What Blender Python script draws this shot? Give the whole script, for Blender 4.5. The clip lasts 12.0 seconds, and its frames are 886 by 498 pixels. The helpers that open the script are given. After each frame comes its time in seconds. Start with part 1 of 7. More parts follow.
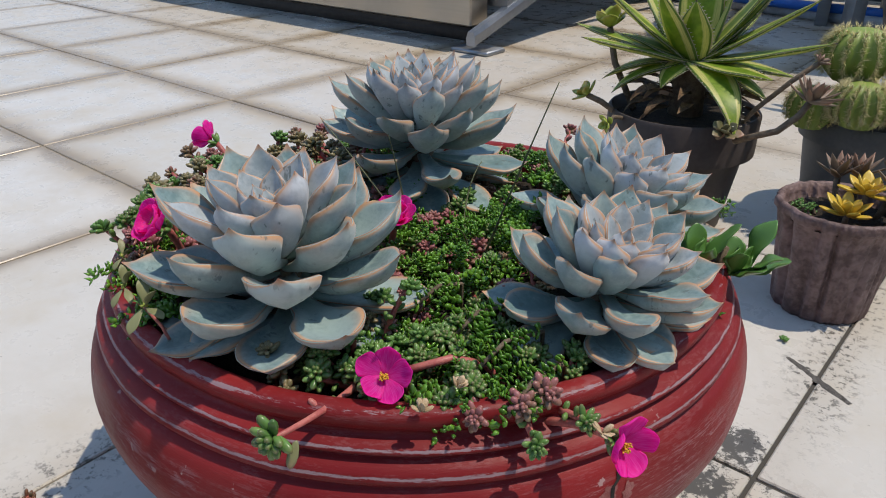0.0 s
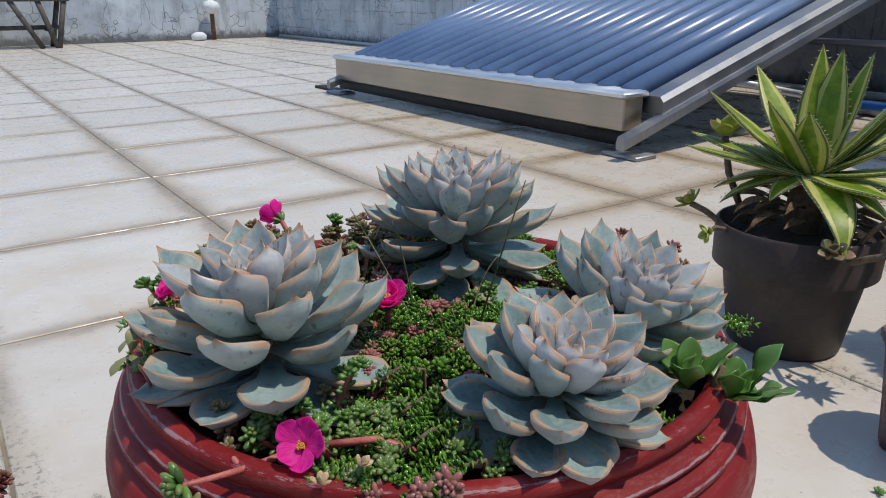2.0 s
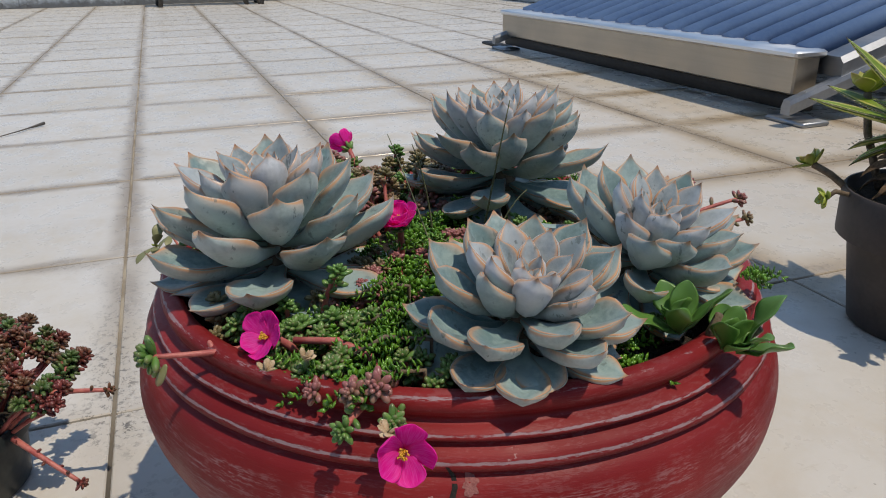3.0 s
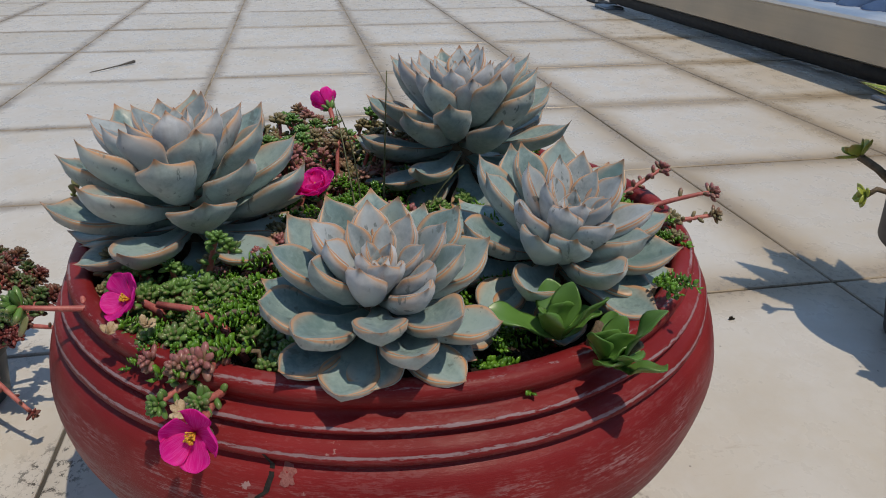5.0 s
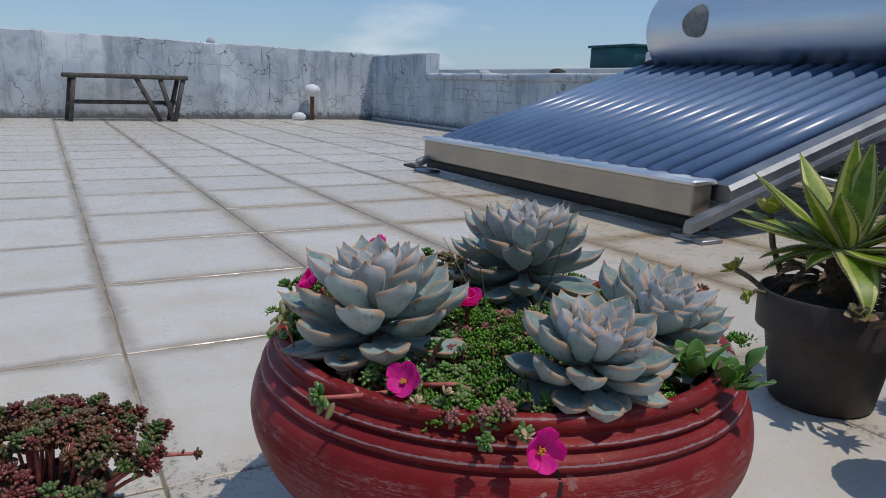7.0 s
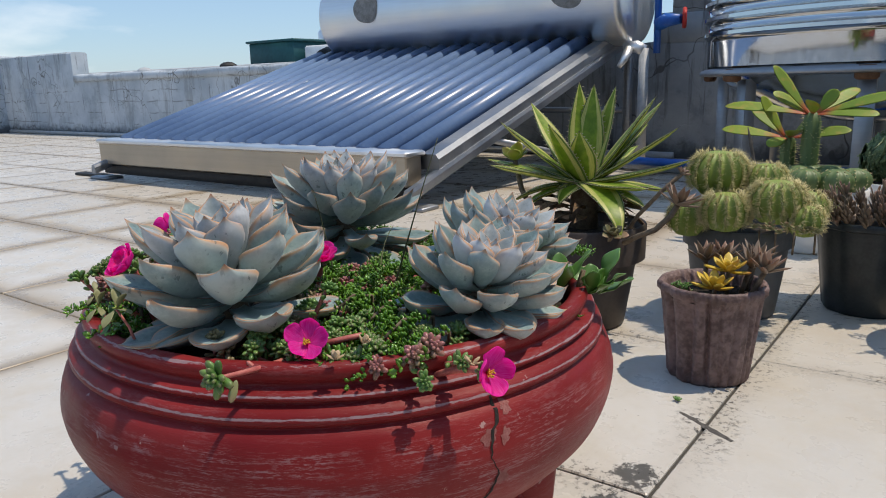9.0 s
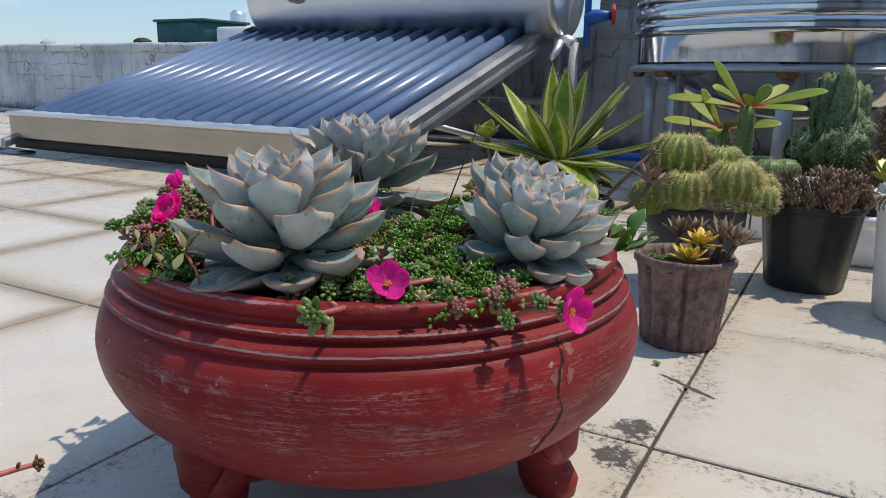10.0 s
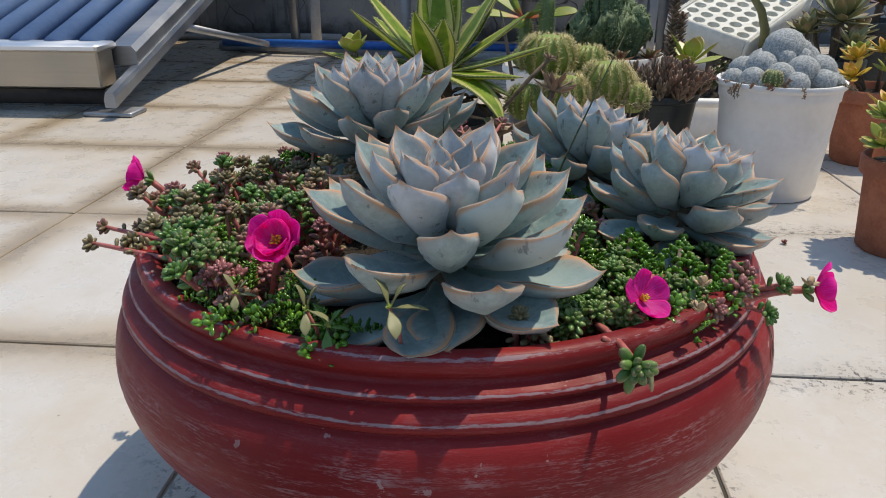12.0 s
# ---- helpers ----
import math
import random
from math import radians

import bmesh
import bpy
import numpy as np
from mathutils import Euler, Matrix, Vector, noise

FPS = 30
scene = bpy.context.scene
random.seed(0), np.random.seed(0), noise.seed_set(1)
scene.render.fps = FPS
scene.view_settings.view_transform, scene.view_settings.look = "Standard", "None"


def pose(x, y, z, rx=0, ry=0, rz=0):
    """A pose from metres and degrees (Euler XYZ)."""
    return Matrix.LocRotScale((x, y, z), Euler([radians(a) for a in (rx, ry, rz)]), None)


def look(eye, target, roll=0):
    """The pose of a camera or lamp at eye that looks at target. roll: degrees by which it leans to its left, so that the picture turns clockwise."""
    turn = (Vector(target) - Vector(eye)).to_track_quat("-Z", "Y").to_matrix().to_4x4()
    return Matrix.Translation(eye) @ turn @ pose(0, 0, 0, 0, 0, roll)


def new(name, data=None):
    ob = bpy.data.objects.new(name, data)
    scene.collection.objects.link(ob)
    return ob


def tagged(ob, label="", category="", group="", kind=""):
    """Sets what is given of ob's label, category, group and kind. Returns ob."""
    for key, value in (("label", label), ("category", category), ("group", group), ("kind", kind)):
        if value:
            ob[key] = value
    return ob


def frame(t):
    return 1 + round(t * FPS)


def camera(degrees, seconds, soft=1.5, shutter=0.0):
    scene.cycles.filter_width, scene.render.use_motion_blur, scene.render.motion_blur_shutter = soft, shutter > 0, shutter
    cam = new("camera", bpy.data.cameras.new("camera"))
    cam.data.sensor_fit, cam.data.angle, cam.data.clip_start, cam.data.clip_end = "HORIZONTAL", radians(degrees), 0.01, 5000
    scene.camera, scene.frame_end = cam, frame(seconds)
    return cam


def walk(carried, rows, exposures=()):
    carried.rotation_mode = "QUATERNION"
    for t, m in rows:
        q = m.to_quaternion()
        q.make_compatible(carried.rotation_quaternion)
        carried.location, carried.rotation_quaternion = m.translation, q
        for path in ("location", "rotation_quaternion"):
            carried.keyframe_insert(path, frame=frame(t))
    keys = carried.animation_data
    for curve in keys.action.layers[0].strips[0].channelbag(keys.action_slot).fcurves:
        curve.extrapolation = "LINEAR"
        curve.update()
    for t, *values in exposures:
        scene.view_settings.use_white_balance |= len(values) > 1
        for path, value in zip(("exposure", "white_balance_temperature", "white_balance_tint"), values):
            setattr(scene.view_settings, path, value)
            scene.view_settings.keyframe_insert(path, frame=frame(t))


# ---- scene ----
cam = camera(62.3, 12.0, 1.0)
PATH = [
    (0, (0.091, -0.468, 0.402), (-1.066, 0.893, -0.497), -0.1),
    (0.5, (0.138, -0.497, 0.417), (-1.126, 0.82, -0.4), -1.1),
    (1, (0.147, -0.458, 0.407), (-1.169, 0.835, -0.364), -0.4),
    (1.5, (0.15, -0.425, 0.399), (-1.27, 0.802, -0.292), -0.2),
    (2, (0.173, -0.395, 0.401), (-1.381, 0.68, -0.254), -0.3),
    (2.5, (0.198, -0.35, 0.397), (-1.515, 0.404, -0.307), -0.6),
    (3, (0.228, -0.313, 0.379), (-1.515, 0.329, -0.364), -0.8),
    (3.2, (0.234, -0.302, 0.378), (-1.516, 0.286, -0.392), -0.1),
    (4.8, (0.252, -0.199, 0.37), (-1.549, 0.098, -0.446), 0.2),
    (5, (0.234, -0.196, 0.381), (-1.542, 0.155, -0.47), 0.5),
    (5.5, (0.219, -0.217, 0.432), (-1.526, 0.135, -0.479), 0.9),
    (5.6, (0.219, -0.234, 0.435), (-1.562, 0.146, -0.391), 0.8),
    (5.7, (0.23, -0.256, 0.433), (-1.608, 0.143, -0.247), -0.2),
    (5.8, (0.254, -0.278, 0.436), (-1.613, 0.162, -0.13), -0.9),
    (6, (0.274, -0.322, 0.413), (-1.568, 0.284, -0.074), -0.3),
    (6.5, (0.301, -0.422, 0.403), (-1.488, 0.364, -0.023), 1.5),
    (6.7, (0.302, -0.449, 0.403), (-1.451, 0.411, -0.03), 1.6),
    (8.3, (0.299, -0.513, 0.326), (-1.193, 0.74, -0.123), 1.0),
    (8.5, (0.273, -0.508, 0.336), (-1.06, 0.902, -0.15), -0.1),
    (9, (0.197, -0.555, 0.348), (-0.959, 1.017, -0.09), -1.4),
    (9.5, (0.166, -0.605, 0.324), (-0.914, 1.04, -0.035), 1.6),
    (10, (0.126, -0.625, 0.325), (-0.817, 1.078, -0.134), 1.1),
    (10.5, (0.064, -0.631, 0.336), (-0.672, 1.14, -0.23), -0.2),
    (11, (0.009, -0.633, 0.342), (-0.623, 1.158, -0.283), 0.4),
    (11.5, (-0.076, -0.633, 0.35), (-0.489, 1.204, -0.325), 1.1),
    (12, (-0.163, -0.6, 0.357), (-0.328, 1.247, -0.391), -0.1),
]
walk(cam, [(t, look(eye, target, roll)) for t, eye, target, roll in PATH],
     [(0.0, 0.38, 7040, 10.0), (2.0, 0.29, 7040, 10.0), (2.5, 0.18, 7200, 10.0), (3.2, 0.15, 7380, 10.0), (5.0, -0.02, 7450, 10.0), (5.5, 0.0, 7300, 10.0), (6.0, -0.12, 6790, 10.0), (6.5, -0.15, 6740, 10.0), (8.5, 0.34, 7290, 10.0), (9.5, 0.42, 7380, 10.0), (10.5, 0.42, 7440, 10.0), (12.0, 0.44, 7400, 10.0)])
# ---- light ----
SUN_DIR = Vector((0.33, 0.22, 1.0)).normalized()
world = bpy.data.worlds.new("world")
scene.world = world
world.use_nodes = True
wn = world.node_tree
sky = wn.nodes.new("ShaderNodeTexSky")
sky.sky_type, sky.sun_disc = "NISHITA", False
sky.sun_elevation, sky.sun_rotation = math.asin(SUN_DIR.z), math.atan2(SUN_DIR.x, SUN_DIR.y)
sky.air_density, sky.dust_density, sky.ozone_density = 1.0, 0.4, 1.0
wco = wn.nodes.new("ShaderNodeTexCoord")
wmap = wn.nodes.new("ShaderNodeMapping")
wmap.inputs["Scale"].default_value = (1.0, 1.0, 3.2)
wnoise = wn.nodes.new("ShaderNodeTexNoise")
wnoise.inputs["Scale"].default_value, wnoise.inputs["Detail"].default_value = 3.4, 7.0
wramp = wn.nodes.new("ShaderNodeValToRGB")
wramp.color_ramp.elements[0].position, wramp.color_ramp.elements[1].position = 0.58, 0.92
wmix = wn.nodes.new("ShaderNodeMixRGB")
wmix.inputs["Color2"].default_value = (6.2, 6.5, 7.0, 1)
wn.links.new(wco.outputs["Generated"], wmap.inputs["Vector"])
wn.links.new(wmap.outputs["Vector"], wnoise.inputs["Vector"])
wn.links.new(wnoise.outputs["Fac"], wramp.inputs["Fac"])
wn.links.new(wramp.outputs["Color"], wmix.inputs["Fac"])
wtint = wn.nodes.new("ShaderNodeMixRGB")
wtint.blend_type = "MULTIPLY"
wtint.inputs["Fac"].default_value, wtint.inputs["Color2"].default_value = 1.0, (0.80, 0.95, 1.12, 1)
wn.links.new(sky.outputs["Color"], wtint.inputs["Color1"])
whaze = wn.nodes.new("ShaderNodeMixRGB")
whaze.inputs["Fac"].default_value, whaze.inputs["Color2"].default_value = 0.62, (1.20, 2.02, 3.38, 1)
wn.links.new(wtint.outputs["Color"], whaze.inputs["Color1"])
wn.links.new(whaze.outputs["Color"], wmix.inputs["Color1"])
wn.links.new(wmix.outputs["Color"], wn.nodes["Background"].inputs["Color"])
wn.nodes["Background"].inputs["Strength"].default_value = 0.150
sun = new("sun", bpy.data.lights.new("sun", "SUN"))
sun.data.energy, sun.data.angle, sun.data.color = 2.6, radians(0.6), (1.0, 0.93, 0.84)
sun.matrix_world = look(SUN_DIR * 20, (0, 0, 0))
scene.view_settings.exposure = 0.0


# ---- materials ----
class Mat:
    """A node material; the methods add nodes and return their outputs."""

    def __init__(self, name, rough=0.6, metal=0.0, spec=0.5):
        self.mat = bpy.data.materials.new(name)
        self.mat.use_nodes = True
        self.nt = self.mat.node_tree
        self.b = self.nt.nodes["Principled BSDF"]
        self.b.inputs["Roughness"].default_value = rough
        self.b.inputs["Metallic"].default_value = metal
        self.b.inputs["Specular IOR Level"].default_value = spec

    def node(self, kind, **inputs):
        n = self.nt.nodes.new(kind)
        for k, v in inputs.items():
            self.put(n.inputs[k.replace("_", " ")], v)
        return n

    def put(self, socket, v):
        if isinstance(v, bpy.types.NodeSocket):
            self.nt.links.new(v, socket)
        else:
            if isinstance(v, tuple) and len(v) == 3 and socket.type == "RGBA":
                v = (*v, 1.0)
            socket.default_value = v

    def pos(self, scale=(1, 1, 1), obj=True):
        co = self.node("ShaderNodeTexCoord").outputs["Object"] if obj else self.node("ShaderNodeNewGeometry").outputs["Position"]
        return self.node("ShaderNodeMapping", Vector=co, Scale=scale).outputs["Vector"]

    def noise(self, scale, detail=3.0, rough=0.55, vec=None, dist=0.0):
        n = self.node("ShaderNodeTexNoise", Scale=scale, Detail=detail, Roughness=rough, Distortion=dist)
        self.put(n.inputs["Vector"], vec if vec is not None else self.pos())
        return n.outputs["Fac"]

    def voronoi(self, scale, vec=None, feature="F1"):
        n = self.node("ShaderNodeTexVoronoi", Scale=scale)
        n.feature = feature
        self.put(n.inputs["Vector"], vec if vec is not None else self.pos())
        return n.outputs["Distance"]

    def ramp(self, fac, a, b, ca=0.0, cb=1.0):
        n = self.node("ShaderNodeMapRange", Value=fac)
        for i, v in ((1, a), (2, b), (3, ca), (4, cb)):
            n.inputs[i].default_value = v
        n.interpolation_type = "SMOOTHSTEP"
        return n.outputs[0]

    def math(self, op, a, b=0.0, c=None):
        n = self.node("ShaderNodeMath")
        n.operation = op
        self.put(n.inputs[0], a)
        self.put(n.inputs[1], b)
        if c is not None:
            self.put(n.inputs[2], c)
        return n.outputs[0]

    def mix(self, fac, a, b):
        n = self.node("ShaderNodeMixRGB")
        self.put(n.inputs["Fac"], fac)
        self.put(n.inputs["Color1"], a)
        self.put(n.inputs["Color2"], b)
        return n.outputs["Color"]

    def xyz(self, vec):
        return self.node("ShaderNodeSeparateXYZ", Vector=vec).outputs

    def rand(self):
        return self.node("ShaderNodeObjectInfo").outputs["Random"]

    def island(self):
        return self.node("ShaderNodeNewGeometry").outputs["Random Per Island"]

    def uv(self):
        return self.xyz(self.node("ShaderNodeUVMap").outputs["UV"])

    def bump(self, height, strength=0.3, dist=0.002):
        n = self.node("ShaderNodeBump", Strength=strength, Distance=dist, Height=height)
        self.put(self.b.inputs["Normal"], n.outputs["Normal"])

    def done(self, color, rough=None):
        self.put(self.b.inputs["Base Color"], color)
        if rough is not None:
            self.put(self.b.inputs["Roughness"], rough)
        return self.mat


def soft_mat(name, a, b, scale=60.0, rough=0.6, metal=0.0, spec=0.4, bump=0.15, fine=6.0, dist=0.001):
    """Two close shades mixed by noise at two scales, with fine relief."""
    m = Mat(name, rough, metal, spec)
    f = m.math("ADD", m.math("MULTIPLY", m.noise(scale), 0.6), m.math("MULTIPLY", m.noise(scale * fine), 0.4))
    f = m.ramp(f, 0.35, 0.65)
    if bump:
        m.bump(m.noise(scale * fine), bump, dist)
    return m.done(m.mix(f, a, b))


def tile_mat():
    m = Mat("tile_glaze", 0.45, 0.0, 0.4)
    p = m.pos(obj=False)
    x, y, _ = m.xyz(p)
    yj = m.math('ADD', y, m.ramp(y, 0.05, 0.30, 0.0, 0.022))
    n1, n2, n3 = m.noise(3.1, 5, 0.6, p), m.noise(22.0, 5, 0.65, p), m.noise(170.0, 4, 0.7, p)
    vein = m.ramp(m.math("ABSOLUTE", m.math("SUBTRACT", m.noise(7.0, 6, 0.62, p, 1.2), 0.5)), 0.0, 0.05, 1.0, 0.0)
    edge = lambda c: m.math("ABSOLUTE", m.math("SUBTRACT", m.math("FRACT", m.math("ADD", m.math("DIVIDE", c, 0.4), 40.5)), 0.5))
    ex, ey = edge(x), edge(yj)
    dist = m.math("MINIMUM", ex, ey)
    rag = m.math("ADD", dist, m.math("MULTIPLY", m.math("SUBTRACT", n2, 0.5), 0.09))
    rag = m.math("ADD", rag, m.math("MULTIPLY", m.math("SUBTRACT", n1, 0.5), 0.12))
    stain = m.ramp(rag, 0.008, 0.085, 1.0, 0.0)
    far = m.ramp(m.math("ADD", m.math("MULTIPLY", x, -1.0), m.math("MULTIPLY", y, 0.3)), 0.1, 0.85)
    stain = m.math("MULTIPLY", m.math("MULTIPLY", stain, m.ramp(far, 0.0, 1.0, 0.22, 1.0)), m.ramp(n1, 0.3, 0.58, 0.35, 1.0))
    base = m.mix(m.rand(), (0.52, 0.500, 0.462), (0.585, 0.563, 0.525))
    base = m.mix(m.math("MULTIPLY", m.ramp(m.noise(11.0, 6, 0.7, p), 0.46, 0.72), 0.34), base, (0.40, 0.36, 0.30))
    base = m.mix(m.math("MULTIPLY", vein, 0.14), base, (0.45, 0.42, 0.37))
    base = m.mix(m.math("MULTIPLY", m.ramp(m.noise(4.6, 6, 0.68, p), 0.44, 0.66), 0.5), base, (0.50, 0.445, 0.355))
    warm = m.math("MULTIPLY", m.ramp(y, 0.15, 1.0), m.ramp(x, -3.4, -1.8))
    base = m.mix(m.math("MULTIPLY", warm, m.ramp(n1, 0.3, 0.6, 0.12, 0.42)), base, (0.49, 0.395, 0.285))
    halo = m.math("MULTIPLY", m.math("MULTIPLY", m.ramp(rag, 0.03, 0.19, 1.0, 0.0), m.ramp(y, -0.5, 0.2)), m.math("MULTIPLY", m.ramp(x, -2.9, -1.9), m.ramp(x, -0.1, -0.5)))
    base = m.mix(m.math("MULTIPLY", halo, 0.62), base, (0.35, 0.255, 0.14))
    base = m.mix(m.math("MULTIPLY", stain, 0.9), base, (0.25, 0.195, 0.135))
    # black lichen specks by the near joints
    near = m.ramp(m.math("ADD", dist, m.math("MULTIPLY", m.math("SUBTRACT", n1, 0.5), 0.3)), 0.015, 0.11, 1.0, 0.0)
    speck = m.math("MULTIPLY", m.ramp(m.noise(110.0, 8, 0.80, p), 0.535, 0.565), near)
    speck = m.math("MULTIPLY", speck, m.ramp(m.noise(5.5, 3, 0.5, p), 0.40, 0.52))
    speck = m.math("MULTIPLY", speck, m.math("SUBTRACT", 1.0, far))
    # two thick lichen patches at one crossing
    for cx, cy, rad in ((-0.022, -0.032, 0.046), (-0.022, 0.028, 0.044)):
        r2 = m.math("SQRT", m.math("ADD", m.math("POWER", m.math("SUBTRACT", x, cx), 2.0), m.math("POWER", m.math("SUBTRACT", y, cy), 2.0)))
        thick = m.math("MULTIPLY", m.ramp(r2, rad * 0.1, rad, 1.0, 0.55), m.noise(75.0, 8, 0.78, p))
        speck = m.math("MAXIMUM", speck, m.math("MULTIPLY", m.ramp(thick, 0.40, 0.45), m.ramp(r2, rad, rad * 1.05, 1.0, 0.0)))
    dots = m.ramp(m.voronoi(52.0, p), 0.04, 0.065, 1.0, 0.0)
    dots = m.math("MULTIPLY", dots, m.ramp(n2, 0.52, 0.58))
    scuff = m.math("MULTIPLY", m.ramp(m.noise(1.0, 6, 0.75, m.pos((90, 14, 1), False)), 0.60, 0.66), m.ramp(m.noise(6.0, 3, 0.5, p), 0.48, 0.6))
    base = m.mix(m.math("MULTIPLY", scuff, 0.30), base, (0.33, 0.27, 0.20))
    base = m.mix(m.math("MULTIPLY", speck, 0.9), base, (0.045, 0.043, 0.04))
    base = m.mix(m.math("MULTIPLY", dots, 0.7), base, (0.12, 0.10, 0.08))
    m.bump(m.math("ADD", n2, m.math("MULTIPLY", n3, 0.4)), 0.12, 0.0015)
    return m.done(base, m.ramp(n2, 0.3, 0.7, 0.20, 0.48))


def grout_mat():
    m = Mat("grout", 0.9)
    p = m.pos(obj=False)
    x = m.xyz(p)[0]
    c = m.mix(m.ramp(m.noise(14.0, 4, 0.6, p), 0.4, 0.6), (0.23, 0.19, 0.14), (0.34, 0.295, 0.225))
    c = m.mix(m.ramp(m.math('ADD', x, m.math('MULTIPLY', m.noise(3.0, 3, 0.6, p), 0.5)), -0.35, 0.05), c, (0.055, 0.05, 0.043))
    m.bump(m.noise(200.0, 3, 0.6, p), 0.5, 0.002)
    return m.done(c)


def wall_mat(name, a, b, dark, amount=0.6, courses=False):
    """Old painted cement with cracks, peeling and black weather streaks."""
    m = Mat(name, 0.85)
    p = m.pos(obj=False)
    x, y, z = m.xyz(p)
    n1, n2 = m.noise(2.2, 6, 0.65, p), m.noise(18.0, 5, 0.65, p)
    run = m.noise(7.0, 6, 0.75, m.pos((1, 1, 0.16), False))
    base = m.mix(m.ramp(n1, 0.35, 0.65), a, b)
    crack = m.ramp(m.voronoi(4.5, m.node("ShaderNodeMixRGB", Fac=0.3, Color1=p, Color2=m.node("ShaderNodeTexNoise", Vector=p, Scale=5.0).outputs["Color"]).outputs["Color"], "DISTANCE_TO_EDGE"), 0.004, 0.016, 1.0, 0.0)
    base = m.mix(m.math("MULTIPLY", m.math("MULTIPLY", crack, m.ramp(m.noise(1.7, 3, 0.5, p), 0.42, 0.56)), 0.85), base, dark)
    base = m.mix(m.math("MULTIPLY", m.ramp(run, 0.52, 0.62), amount), base, dark)
    drip = m.math("MULTIPLY", m.ramp(m.noise(26.0, 4, 0.7, m.pos((1, 1, 0.05), False)), 0.60, 0.68), m.ramp(m.noise(3.0, 4, 0.6, p), 0.42, 0.6))
    base = m.mix(m.math("MULTIPLY", drip, 0.7), base, (0.07, 0.07, 0.072))
    base = m.mix(m.math("MULTIPLY", m.ramp(m.noise(5.5, 6, 0.7, p), 0.52, 0.64), 0.45), base, tuple(c * 0.62 for c in a))
    if courses:
        wob = m.math("ADD", m.math("MULTIPLY", z, 1 / 0.085), m.math("MULTIPLY", m.noise(5.0, 3, 0.5, p), 0.5))
        line = m.ramp(m.math("ABSOLUTE", m.math("SUBTRACT", m.math("FRACT", wob), 0.5)), 0.0, 0.09, 1.0, 0.0)
        line = m.math("MULTIPLY", line, m.ramp(m.noise(6.5, 4, 0.6, p), 0.45, 0.6))
        base = m.mix(m.math("MULTIPLY", line, 0.7), base, dark)
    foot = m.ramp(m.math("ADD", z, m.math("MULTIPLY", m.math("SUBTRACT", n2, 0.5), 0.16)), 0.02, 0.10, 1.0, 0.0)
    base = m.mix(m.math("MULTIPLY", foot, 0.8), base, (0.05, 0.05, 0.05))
    m.bump(m.math("ADD", n2, m.math("MULTIPLY", crack, -0.3)), 0.3, 0.01)
    return m.done(base)


def pot_mat():
    m = Mat("red_pot_paint", 0.5, 0.0, 0.18)
    p = m.pos()
    x, y, z = m.xyz(p)
    r = m.math("SQRT", m.math("ADD", m.math("MULTIPLY", x, x), m.math("MULTIPLY", y, y)))
    streak = m.noise(1.0, 5, 0.7, m.pos((22, 22, 420)))
    fine = m.noise(1.0, 4, 0.75, m.pos((210, 210, 1500)))
    blot, big = m.noise(38.0, 5, 0.65), m.noise(9.0, 3, 0.5)
    base = m.mix(m.ramp(big, 0.35, 0.65), (0.172, 0.0120, 0.0140), (0.240, 0.0205, 0.0220))
    base = m.mix(m.math("MULTIPLY", m.ramp(z, 0.115, 0.04), 0.45), base, (0.225, 0.030, 0.026))
    # fine chalky scratches round the belly and thinner ones on the rings
    belly = m.math("MULTIPLY", m.ramp(z, 0.080, 0.130), m.ramp(z, 0.163, 0.15))
    mixed = m.math("ADD", m.math("MULTIPLY", streak, 0.50), m.math("MULTIPLY", fine, 0.50))
    thick = m.math("MULTIPLY", m.ramp(blot, 0.32, 0.62), m.math("MAXIMUM", belly, 0.22))
    s = m.math("MULTIPLY", m.ramp(mixed, 0.50, 0.575), thick)
    base = m.mix(m.math("MULTIPLY", s, 0.62), base, (0.36, 0.22, 0.23))
    # paint worn off the crests of the rings and the lip
    worn = None
    for value, centre, half in ((r, 0.1872, 0.0021), (z, 0.1836, 0.0013), (z, 0.1728, 0.0019)):
        band = m.ramp(m.math("ABSOLUTE", m.math("SUBTRACT", value, centre)), 0.0, half, 1.0, 0.0)
        if centre == 0.1872:
            band = m.math("MULTIPLY", m.math("MULTIPLY", band, m.ramp(z, 0.1962, 0.1975)), m.ramp(big, 0.35, 0.65, 0.62, 1.0))
        worn = band if worn is None else m.math("MAXIMUM", worn, band)
    rub = m.noise(1.0, 5, 0.75, m.pos((70, 70, 700)))
    spread = m.math("ADD", m.math("MULTIPLY", rub, 0.62), m.math("MULTIPLY", fine, 0.38))
    worn = m.ramp(m.math("ADD", m.math("MULTIPLY", worn, 0.30), spread), 0.680, 0.790)
    base = m.mix(m.math("MULTIPLY", worn, 0.72), base, (0.345, 0.275, 0.300))
    chips = m.math("MULTIPLY", m.ramp(m.noise(75.0, 5, 0.6), 0.675, 0.69), m.ramp(big, 0.4, 0.6))
    base = m.mix(m.math("MULTIPLY", chips, 0.75), base, (0.42, 0.29, 0.28))
    m.bump(m.math("ADD", m.math("MULTIPLY", streak, 0.7), m.math("ADD", m.math("MULTIPLY", fine, 0.4), m.math("MULTIPLY", worn, -0.4))), 0.3, 0.0012)
    return m.done(base, m.ramp(blot, 0.3, 0.7, 0.36, 0.56))


